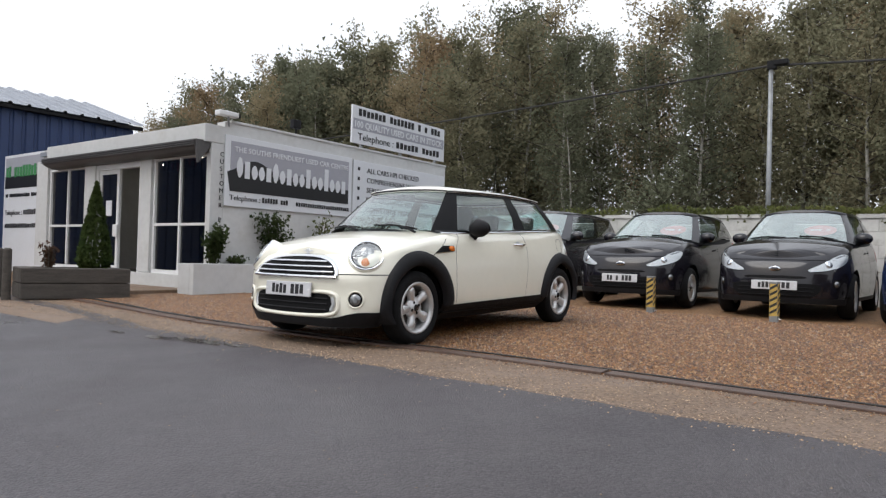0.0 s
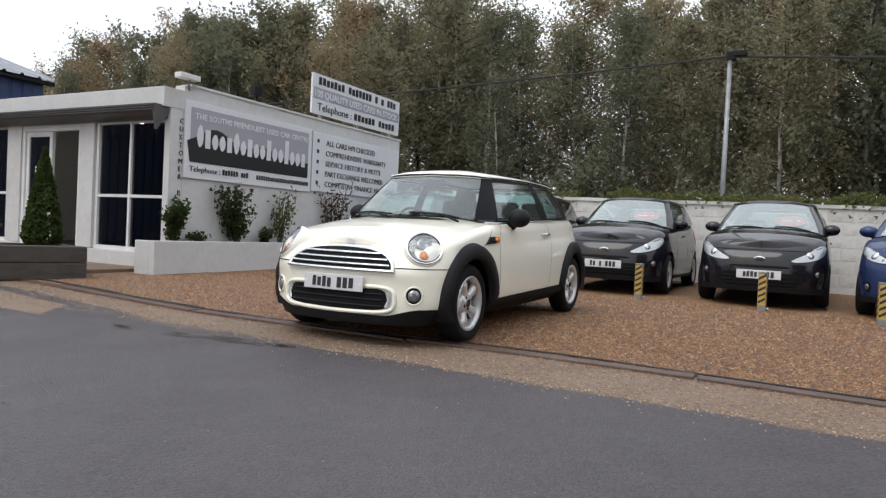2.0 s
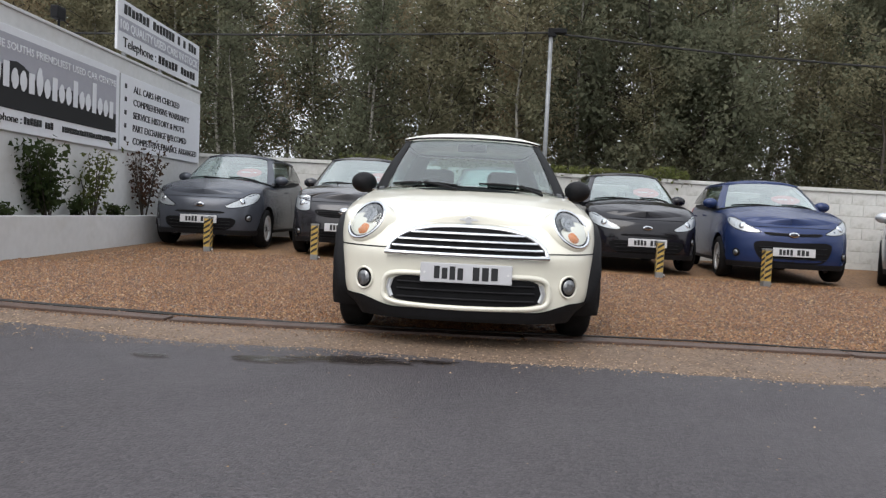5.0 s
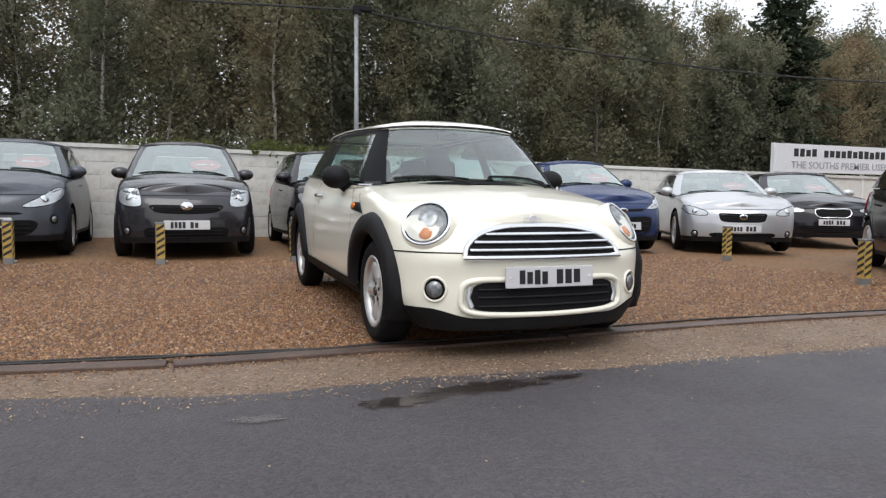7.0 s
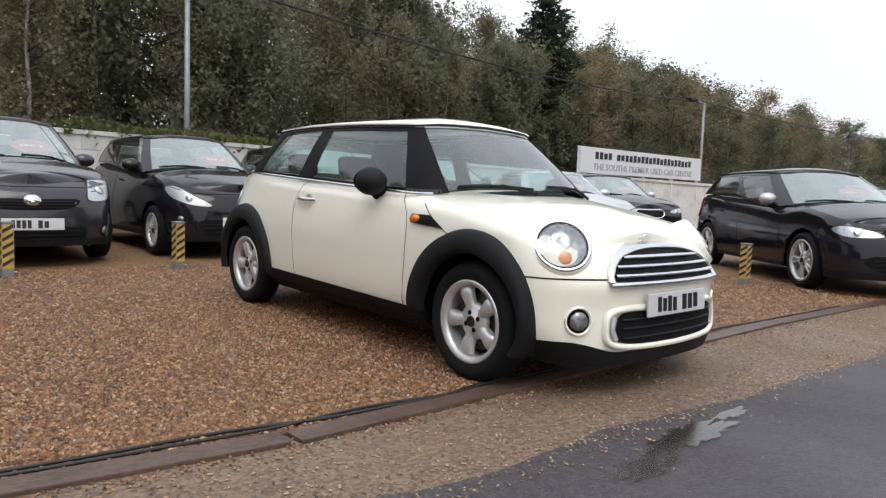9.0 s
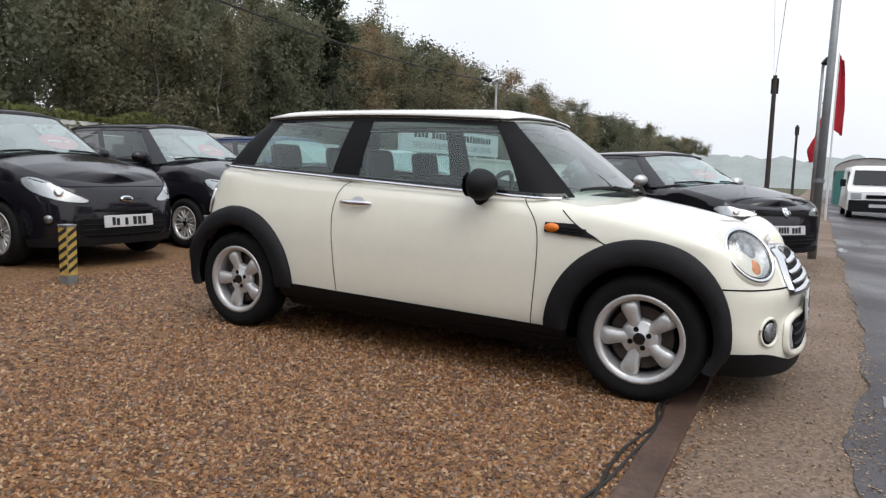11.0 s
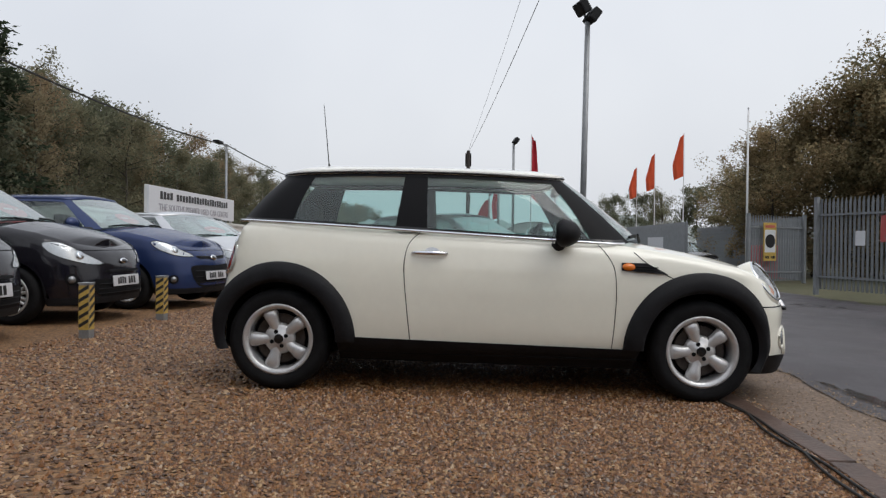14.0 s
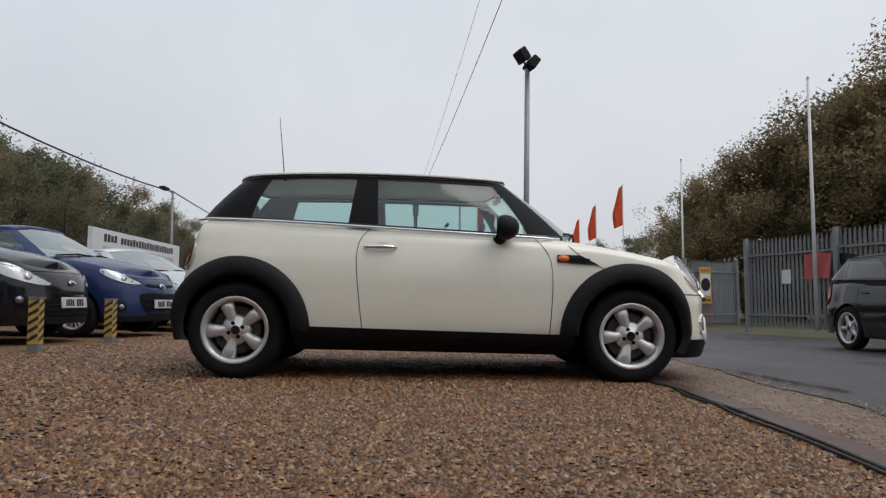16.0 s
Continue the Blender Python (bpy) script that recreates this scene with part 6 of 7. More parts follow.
hatch("small_hatchback", "blue-grey small hatchback parked beside the planter", place(-3.82, 5.12, 1), M_MIDGREY, **KA)
hatch("small_hatchback", "dark grey five-door hatchback with tall bonnet", place(-1.72, 4.92, 0, 0.75), M_DKGREY, L=3.75, W=1.695, H=1.53, wb=2.46, fo=0.75, lights=[[(0.50, 0.64), (0.52, 0.80), (0.62, 0.84), (0.74, 0.80), (0.745, 0.68), (0.64, 0.62)]], grille=[(0.0, 0.635), (0.37, 0.64), (0.41, 0.60), (0.30, 0.545), (0.0, 0.53)], intake=[(0.0, 0.36), (0.42, 0.37), (0.47, 0.29), (0.38, 0.225), (0.0, 0.215)], fogs=(0.66, 0.33), badge=(0.625, 0.074, 0.052, False), plate_z=0.40, hood=0.87, cowl_z=1.04, belt=1.0, belt_r=1.08, roof_y=(0.95, 2.8), style="thin", spokes=9)
hatch("small_hatchback", "black small hatchback with clear headlights", place(0.42, 5.02, 0), M_BLACKPAINT, **KA)
hatch("small_hatchback", "black small hatchback behind a striped bollard", place(2.44, 4.95, -1), M_BLACKPAINT, **KA)
hatch("small_hatchback", "metallic blue five-door hatchback", place(4.26, 4.64, -8, 0.76), M_BLUE, L=3.665, W=1.66, H=1.46, wb=2.385, fo=0.76, lights=[[(0.40, 0.655), (0.50, 0.72), (0.66, 0.83), (0.74, 0.83), (0.73, 0.74), (0.60, 0.66)]], grille=[(0.0, 0.65), (0.30, 0.66), (0.36, 0.65), (0.30, 0.625), (0.0, 0.615)], intake=[(0.0, 0.53), (0.40, 0.54), (0.48, 0.47), (0.36, 0.28), (0.0, 0.25)], fogs=(0.67, 0.37), badge=(0.635, 0.066, 0.034, True), plate_z=0.405, hood=0.85, cowl_z=1.03, belt=1.0, belt_r=1.08, roof_y=(0.95, 2.7))
hatch("silver_saloon", "silver executive saloon with dark grille", place(6.2, 4.35, -30, 0.87), M_SILVER, L=4.58, W=1.80, H=1.39, wb=2.73, fo=0.87, cowl=0.42, hood=0.80, cowl_z=0.96, belt=0.92, belt_r=1.0, roof_y=(1.25, 2.85), r=0.32, rim=0.22, lights=[[(0.50, 0.60), (0.56, 0.67), (0.78, 0.74), (0.82, 0.70), (0.78, 0.62), (0.62, 0.585)]], grille=[(0.0, 0.615), (0.32, 0.62), (0.34, 0.56), (0.28, 0.49), (0.0, 0.48)], intake=[(0.0, 0.31), (0.42, 0.32), (0.44, 0.26), (0.0, 0.23)], fogs=(0.68, 0.30), badge=(0.565, 0.06, 0.045, True), plate_z=0.385, saloon=True, spokes=7)
hatch("black_saloon", "black executive saloon with chrome-framed grille", place(9.1, 5.2, -30, 0.85), M_BLACKPAINT, L=4.7, W=1.84, H=1.46, wb=2.9, fo=0.85, cowl=0.45, hood=0.82, cowl_z=0.98, belt=0.95, belt_r=1.03, roof_y=(1.3, 3.0), r=0.33, rim=0.23, lights=[[(0.46, 0.66), (0.52, 0.71), (0.78, 0.75), (0.83, 0.71), (0.76, 0.655), (0.56, 0.64)]], grille=[(0.04, 0.70), (0.26, 0.70), (0.30, 0.62), (0.22, 0.55), (0.04, 0.55)], intake=[(0.0, 0.38), (0.5, 0.40), (0.55, 0.33), (0.0, 0.27)], plate_z=0.46, saloon=True, extra="chrome_frame", mirror_mat=M_SILVER, spokes=5)
hatch("dark_hatchback", "black five-door hatchback with silver mirrors and five-spoke wheels", pose(5.90, 0.26, g(5.90, 1.2) + 0.016, 0, 0, -39.2), M_BLACKPAINT, L=4.26, W=1.80, H=1.45, wb=2.63, fo=0.86, cowl=0.40, hood=0.83, cowl_z=1.0, belt=0.96, belt_r=1.06, roof_y=(1.2, 3.0), r=0.32, rim=0.235, lights=[[(0.44, 0.64), (0.50, 0.70), (0.76, 0.75), (0.82, 0.70), (0.74, 0.63)]], grille=[(0.0, 0.70), (0.42, 0.70), (0.40, 0.645), (0.0, 0.635)], intake=[(0.0, 0.42), (0.5, 0.44), (0.6, 0.36), (0.4, 0.27), (0.0, 0.26)], badge=(0.68, 0.06, 0.06, True), plate_z=0.47, mirror_mat=M_SILVER, spokes=5, style="twin")


# ---- yard furniture ----
def bollard(x, y):
    b = thing("striped_bollard", "square galvanised bollard with black and yellow hazard tape", "bollard", "yard bollards", at=pose(x, y, g(x, y), 0, 0, 8 * math.sin(x * 9)))
    w, h = 0.045, 0.48
    part("shaft", box(-w, w, -w, w, -0.05, h, 0.005), M_STEEL, b)
    part("cap", box(-w - 0.006, w + 0.006, -w - 0.006, w + 0.006, h, h + 0.012, 0.004), M_STEEL, b)
    part("padlock", box(w, w + 0.035, -0.015, 0.015, 0.02, 0.06, 0.006), M_CHROME, b)
    for k in range(4):
        m = pose(0, 0, 0, 0, 0, 90 * k)
        t = box(-w * 0.93, w * 0.93, -w - 0.002, -w + 0.002, 0.09, h - 0.012)
        bmesh.ops.transform(t, matrix=m, verts=t.verts[:])
        tape = part("hazard_tape", t, M_YELLOW, b)
        for j in range(5):
            z = 0.105 + 0.072 * j
            s = prism([(-w * 0.92, z), (w * 0.92, z + 0.05), (w * 0.92, z + 0.082), (-w * 0.92, z + 0.032)], -w - 0.0035, -w - 0.001, m)
            part("stripe", s, M_BLACKTAPE, tape)
    return b


for bx, by in ((4.78, 1.24), (-3.52, 4.72), (-2.01, 4.48), (-0.52, 4.53), (1.03, 4.6), (2.52, 4.6), (3.74, 4.22), (5.32, 3.74), (7.6, -0.3)):
    bollard(bx, by)


def utility_pole(name, label, x, y, z1, r, lean=0.0, arm=0.0):
    o = thing(name, label, "pole", at=pose(x, y, 0, 0, lean))
    part("shaft", tube((0, 0, -0.2), (0, 0, z1), r, r * 0.75, 12), M_STEEL, o, smooth=True)
    if arm:
        part("arm", tube((0, 0, z1 - 0.03), (arm, 0, z1 + 0.02), r * 0.6, r * 0.5, 8), M_STEEL, o)
        part("lantern", box(min(arm, arm * 1.9), max(arm, arm * 1.9), -0.1, 0.1, z1 - 0.04, z1 + 0.06, 0.03), M_TRIM, o)
    return o


pl = utility_pole("lamp_pole", "slim grey pole behind the boundary wall", 1.45, 9.45, 4.42, 0.052)
part("bracket", box(-0.06, 0.10, -0.06, 0.06, 4.34, 4.50, 0.01), M_TRIM, pl)
part("lantern", box(0.05, 0.30, -0.08, 0.08, 4.40, 4.50, 0.02), M_TRIM, pl)
utility_pole("street_lamp", "grey street lamp with short arm", 18.7, 9.5, 4.15, 0.05, 0, -0.55)


def flood_pole(x, y, h, heads=2, lean=0.0):
    o = thing("floodlight_pole", "tall galvanised pole with black floodlights", "lamp", "roadside floodlights", at=pose(x, y, 0, lean))
    part("shaft", tube((0, 0, -0.2), (0, 0, h), 0.06, 0.045, 14), M_STEEL, o, smooth=True)
    part("collar", tube((0, 0, 1.0), (0, 0, 1.06), 0.07, n=14), M_STEEL, o)
    for k in range(heads):
        sg = 1 if k else -1
        hd = box(-0.16, 0.16, -0.07, 0.09, -0.12, 0.12, 0.03)
        bmesh.ops.transform(hd, matrix=pose(0.02, sg * 0.09, h + 0.10 + 0.16 * k, -35 * sg, 0, 15), verts=hd.verts[:])
        hh = part("lamp_head", hd, M_TRIM, o)
        part("lamp_bracket", tube((0, 0, h - 0.05), (0.02, sg * 0.09, h + 0.10 + 0.16 * k), 0.02, n=6), M_TRIM, hh)
    return o


flood_pole(7.3, -0.66, 4.75, 2, 0.8)
for fx, fy in ((21.9, -0.5), (34.9, -0.57), (50.9, -0.62), (68, -0.7)):
    flood_pole(fx, fy, 4.75, 1)


def flag(x, y, h, cloth, label, seed, pole_mat, length=2.2, wide=0.55, turn=-75):
    o = thing("feather_flag", label, "flag", at=pose(x, y, 0, 0, 0, turn))
    part("pole", tube((0, 0, -0.1), (0, 0, h), 0.035, 0.012, 8), pole_mat, o)
    rnd = random.Random(seed)
    rows = []
    for j in range(15):
        t = j / 14
        w = wide * (0.25 + 0.75 * min(1, t * 1.6)) * (1 - 0.25 * t)
        rows.append([(0.02 + w * k / 5 * (0.9 - 0.2 * t), 0.10 * math.sin(2.2 * k + 5 * t + seed) * k / 5, h - 0.05 - length * t - 0.18 * k / 5) for k in range(6)])
    c = part("cloth", sheet(rows), cloth, o, smooth=True)
    return o


for fx, fy, fw, ft in ((19.0, -0.9, 0.42, -75), (37.0, -0.75, 0.75, 100), (52.0, -0.75, 1.6, 80)):
    flag(fx, fy, 4.65, M_FLAGRED, "red feather flag on a white pole", int(fx), M_FRAMEW, 2.1, fw, ft)
for fx, fy in ((27.0, -8.55), (33.8, -9.1), (40.6, -9.8)):
    q = flag(fx, fy, 6.0, M_FLAGORANGE, "orange and grey flag on a white pole", int(fx), M_FRAMEW, 1.9, 0.75, 95)


def wood_pole(x, y, h, r=0.13):
    o = thing("telegraph_pole", "dark wooden telegraph pole", "pole", at=Matrix.Translation((x, y, 0)))
    part("shaft", tube((0, 0, -0.2), (0, 0, h), r, r * 0.8, 12), M_POLEWOOD, o)
    part("transformer", box(0.1, 0.34, -0.14, 0.14, h - 0.7, h - 0.1, 0.03), M_TRIM, o)
    return o


wood_pole(27.4, 1.2, 5.2, 0.10)
wood_pole(52, 1.0, 4.95, 0.10)
wood_pole(75, -9, 8.0)


def cable(name, label, pts, r=0.012, sag=0.25):
    line = [Vector(pts[0])]
    for p, q in zip(pts, pts[1:]):
        p, q = Vector(p), Vector(q)
        line += [p.lerp(q, k / 12) - Vector((0, 0, sag * 4 * k / 12 * (1 - k / 12))) for k in range(1, 13)]
    return tagged(part(name, rope(line, r, 5), M_CABLE), label, "cable")


cable("overhead_cable", "black overhead cable along the trees", [(-30, 11.5, 4.7), (1.45, 9.45, 4.42), (18.7, 9.5, 4.18), (60, 14, 6)], 0.022, 0.35)
cable("overhead_wire", "thin overhead wire above the road", [(27.4, 1.2, 5.1), (7.0, -0.22, 5.9), (-14, -1.7, 6.2)], 0.008, 0.15)
cable("overhead_wire", "second thin overhead wire above the road", [(27.4, 1.25, 5.1), (7.0, 0.18, 5.9), (-14, -0.8, 6.2)], 0.004, 0.10)
def edging():
    """Flat boards end to end along the edge of the gravel."""
    x, k = -13.0, 0
    rnd = random.Random(5)
    while x < 30:
        L = rnd.uniform(1.9, 2.5)
        o = thing("edging_board", "flat wet brown board edging the gravel", "board", "gravel edging", at=pose(x, edge_y(x) + rnd.uniform(-0.010, 0.010), g(x, 0) + 0.004, 0, math.degrees(math.atan2(g(x, 0) - g(x + L, 0), L)), math.degrees(math.atan2(edge_y(x + L) - edge_y(x), L))))
        part("plank", box(0.01, L - 0.01, -0.062, 0.062, -0.03, 0.020 + rnd.uniform(0, 0.006), 0.006), M_EDGING, o)
        x += L


edging()
def ground_cable(label, pts, r, wave, seed):
    """A cable that lies slack on the ground, winding a little from side to side."""
    path = curve_through([(x, edge_y(x) + y, 0) for x, y in pts], 14)
    line = []
    for k, v in enumerate(path):
        y = v.y + wave * math.sin(k * 0.16 + seed) * noise.noise((v.x * 1.3, seed, 0.5))
        line.append(Vector((v.x, y, g(v.x, y) + 0.022 + r)))
    return tagged(part("ground_cable", rope(line, r, 6), M_CABLE, smooth=True), label, "cable")


ground_cable("black cable lying along the gravel edge", [(-9.0, 0.10), (-5.0, 0.12), (-3.4, 0.10), (-2.2, 0.09), (-1.6, 0.11), (-1.05, 0.08), (-0.65, 0.10), (0.2, 0.09), (1.5, 0.075), (4.0, 0.08)], 0.0065, 0.035, 1)
ground_cable("second black cable lying along the gravel edge", [(-9.0, 0.16), (-5.0, 0.17), (-3.0, 0.13), (-2.0, 0.14), (-1.5, 0.08), (-1.1, 0.075), (-0.8, 0.115), (-0.4, 0.11), (0.8, 0.09)], 0.0065, 0.03, 4)


def puddle(x, y, a, b, seed):
    vs = []
    for k in range(120):
        t = 2 * math.pi * k / 120
        w = 1 + 0.55 * noise.noise((math.cos(t) * 1.6 + seed, math.sin(t) * 1.6, seed)) + 0.45 * noise.noise((math.cos(t) * 5, math.sin(t) * 5, seed)) + 0.25 * noise.noise((math.cos(t) * 14, math.sin(t) * 14, seed))
        px, py = x + a * w * math.cos(t), y + b * w * math.sin(t)
        vs.append((px, py, g(px, py) + 0.0155))
    ob = raw("puddle", vs, [list(range(120))], M_PUDDLE)
    return tagged(ob, "shallow rain puddle at the road edge", "puddle", kind="structure")


for k, (px, py, pa, pb) in enumerate(((-0.55, -1.09, 0.30, 0.060), (-1.00, -1.16, 0.18, 0.055), (-0.15, -1.05, 0.14, 0.03), (-1.55, -1.20, 0.12, 0.03), (9.3, -1.1, 0.5, 0.06), (12.0, -1.6, 0.9, 0.12))):
    puddle(px, py, pa, pb, k + 1)


# ---- palisade fence across the road ----
def palisade(x0, y0, x1, y1, zb, h, name="palisade_fence"):
    n = int(math.hypot(x1 - x0, y1 - y0) / 0.125)
    ang = math.degrees(math.atan2(y1 - y0, x1 - x0))
    o = thing(name, "galvanised steel palisade security fence", "fence", at=pose(x0, y0, zb, 0, 0, ang))
    L = math.hypot(x1 - x0, y1 - y0)
    for z in (0.35, h - 0.45):
        part("rail", box(0, L, 0.02, 0.06, z, z + 0.05), M_FENCE, o)
    for x in (0, L):
        part("fence_post", box(x - 0.05, x + 0.05, 0.03, 0.13, -0.1, h + 0.05), M_FENCE, o)
    me = None
    for k in range(n):
        x = (k + 0.5) * L / n
        if me is None:
            b = bmesh.new()
            prof = [(-0.042, 0.0), (-0.024, 0.018), (-0.007, 0.004), (0.007, 0.004), (0.024, 0.018), (0.042, 0.0)]
            rows = [[(px, -py, z) for px, py in prof] for z in (0.05, h - 0.12)]
            rows.append([(px * 0.25, -py, h) for px, py in prof])
            sheet(rows, bm=b)
            pa = part("pale", b, M_FENCE, o)
            me = pa.data
        else:
            pa = new("pale", me)
            pa.parent = o
        pa.location = (x, 0, 0)
    return o


palisade(10.94, -8.77, 13.67, -7.93, -0.24, 2.4)
palisade(7.4, -9.87, 10.94, -8.77, -0.18, 2.4)
palisade(21.1, -11.05, 19.9, -8.55, -0.38, 2.4)
palisade(40, -13.5, 21.1, -11.05, -0.38, 2.4)


def flagpole(x, y, h):
    o = thing("flagpole", "tall bare white flagpole", "flagpole", "bare flagpoles", at=Matrix.Translation((x, y, 0)))
    part("shaft", tube((0, 0, -0.2), (0, 0, h), 0.05, 0.03, 12), M_FRAMEW, o, smooth=True)
    part("finial", tube((0, 0, h), (0, 0, h + 0.06), 0.04, 0.02, 10), M_STEEL, o)
    part("halyard", tube((0.07, 0, 1.2), (0.06, 0, h - 0.1), 0.006, n=5), M_STEEL, o)


flagpole(22.1, -9.44, 6.15)
flagpole(11.2, -8.33, 5.95)


def fence_signs():
    o = thing("fence_sign", "yellow framed sign with a dark round emblem", "sign", at=pose(20.14, -9.45, 0.40, 0, 0, -64))
    part("panel", box(-0.31, 0.31, -0.03, 0, 0, 1.35, 0.005), M_YELLOW, o)
    part("white_print", box(-0.26, 0.26, -0.034, -0.028, 0.30, 1.10), M_SIGNW, o)
    b = bmesh.new()
    bmesh.ops.create_cone(b, cap_ends=True, segments=28, radius1=0.24, radius2=0.24, depth=0.01, matrix=pose(0, -0.037, 0.70, 90))
    part("round_emblem", b, M_SIGNB, o)
    pieces("print_bar", bars(bmesh.new(), -0.25, 0.25, 1.17, 1.27, 9, pose(0, -0.03, 0), 4), M_PRICE, o)
    pieces("print_bar", bars(bmesh.new(), -0.25, 0.25, 0.08, 0.18, 9, pose(0, -0.03, 0), 5), M_SIGNB, o)
    ban = thing("fence_banner", "creased red and black fabric banner tied to the fence", "banner", at=pose(11.86, -8.40, 1.04, 0, 0, 197))

    def drape(x, z):
        return 0.05 + 0.025 * math.sin(7 * x + 3 * z) + 0.02 * math.sin(15 * x - 5 * z), z + 0.04 * math.sin(2.6 * x) - 0.03 * x

    def cloth(x0, x1, z0, z1, push):
        return sheet([[(x, drape(x, z)[0] + push, drape(x, z)[1]) for x in np.linspace(x0, x1, 22)] for z in np.linspace(z0, z1, 7)])

    part("red_cloth", cloth(0, 0.78, 0, 0.62, 0), M_PRICE, ban, smooth=True)
    part("black_cloth", cloth(0.78, 1.5, 0, 0.62, 0), M_SIGNB, ban, smooth=True)
    for z, a, c in ((0.10, 0.10, 0.62), (0.24, 0.06, 0.70), (0.42, 0.12, 0.55)):
        part("print_bar", cloth(a, c, z, z + 0.05, 0.004), M_SIGNW, ban, smooth=True)
    part("print_bar", cloth(1.05, 1.3, 0.22, 0.45, 0.004), M_SIGNG, ban, smooth=True)
    for x, z in ((0.02, 0.02), (0.02, 0.60), (1.48, -0.02), (1.48, 0.56)):
        part("tie", tube((x, 0.04, z), (x, -0.03, z + 0.03), 0.006, n=6), M_SIGNW, ban)
    no = thing("fence_notice", "small white notice on the fence", "sign", at=pose(12.45, -8.34, 0.95, 0, 0, 17))
    part("panel", box(-0.14, 0.14, 0.035, 0.05, 0, 0.36), M_SIGNW, no)
    hd = thing("hoarding", "grey sheet metal roadside hoarding with white print", "fence", at=pose(24.6, -7.9, -0.4, 0, 0, 0.5))
    part("panel", box(0, 10, -0.03, 0.03, 0.0, 2.3), M_FENCE, hd)
    for k in range(11):
        part("post", box(k - 0.04, k + 0.04, -0.1, -0.03, 0, 2.32), M_FENCE, hd)
    part("white_print", box(3.0, 5.6, 0.032, 0.036, 0.9, 1.7), M_SIGNW, hd)
    rd = thing("red_skip", "red container behind the fence", "container", at=pose(23.8, -11.5, -0.4, 0, 0, -70))
    part("body", box(-0.85, 0.85, 0, 0.9, 0, 1.35, 0.03), M_PRICE, rd)


fence_signs()

# ---- vehicles on the road ----
hatch("dark_hatchback", "black five-door hatchback parked across the road", pose(2.85, -6.52, g(4, -6.3) + 0.011, 0, 0, -90), M_BLACKPAINT, L=4.6, W=1.9, H=1.56, wb=2.92, fo=0.80, cowl=0.5, hood=0.90, cowl_z=1.06, belt=1.03, belt_r=1.12, roof_y=(1.35, 3.35), r=0.345, rim=0.245, lights=[[(0.44, 0.64), (0.50, 0.70), (0.76, 0.75), (0.82, 0.70), (0.74, 0.63)]], grille=[(0.0, 0.70), (0.3, 0.70), (0.28, 0.58), (0.0, 0.57)], plate_z=0.45, spokes=5, style="fat", price=False, group="road cars")
hatch("parked_hatchback", "dark grey hatchback parked beyond the hoarding", pose(29.0, -9.9, -0.4, 0, 0, -80), M_DKGREY, L=4.3, W=1.78, H=1.5, wb=2.6, fo=0.85, cowl=0.42, hood=0.86, cowl_z=1.02, belt=0.98, belt_r=1.06, roof_y=(1.2, 3.0), r=0.31, rim=0.22, lights=[[(0.44, 0.64), (0.50, 0.70), (0.76, 0.75), (0.82, 0.70), (0.74, 0.63)]], grille=[(0.0, 0.70), (0.42, 0.70), (0.40, 0.62), (0.0, 0.61)], plate_z=0.47, price=False, spokes=5, group="road cars")
# further stock along the road
for k, (x, y, t, paint) in enumerate(((13.0, 1.6, -24, M_DKGREY), (16.0, 1.7, -22, M_SILVER), (19.0, 1.6, -24, M_BLACKPAINT), (22.5, 1.7, -22, M_MIDGREY))):
    hatch("parked_hatchback", ("dark grey", "silver", "black", "blue-grey")[k] + " hatchback in the far stock row", pose(x, y, g(x, y) + 0.01, 0, 0, t), paint, L=4.2, W=1.78, H=1.48, wb=2.6, fo=0.85, cowl=0.42, hood=0.83, cowl_z=1.0, belt=0.96, belt_r=1.06, roof_y=(1.2, 3.0), r=0.31, rim=0.22, lights=[[(0.44, 0.64), (0.50, 0.70), (0.76, 0.75), (0.82, 0.70), (0.74, 0.63)]], grille=[(0.0, 0.70), (0.42, 0.70), (0.40, 0.62), (0.0, 0.61)], plate_z=0.47, spokes=5)


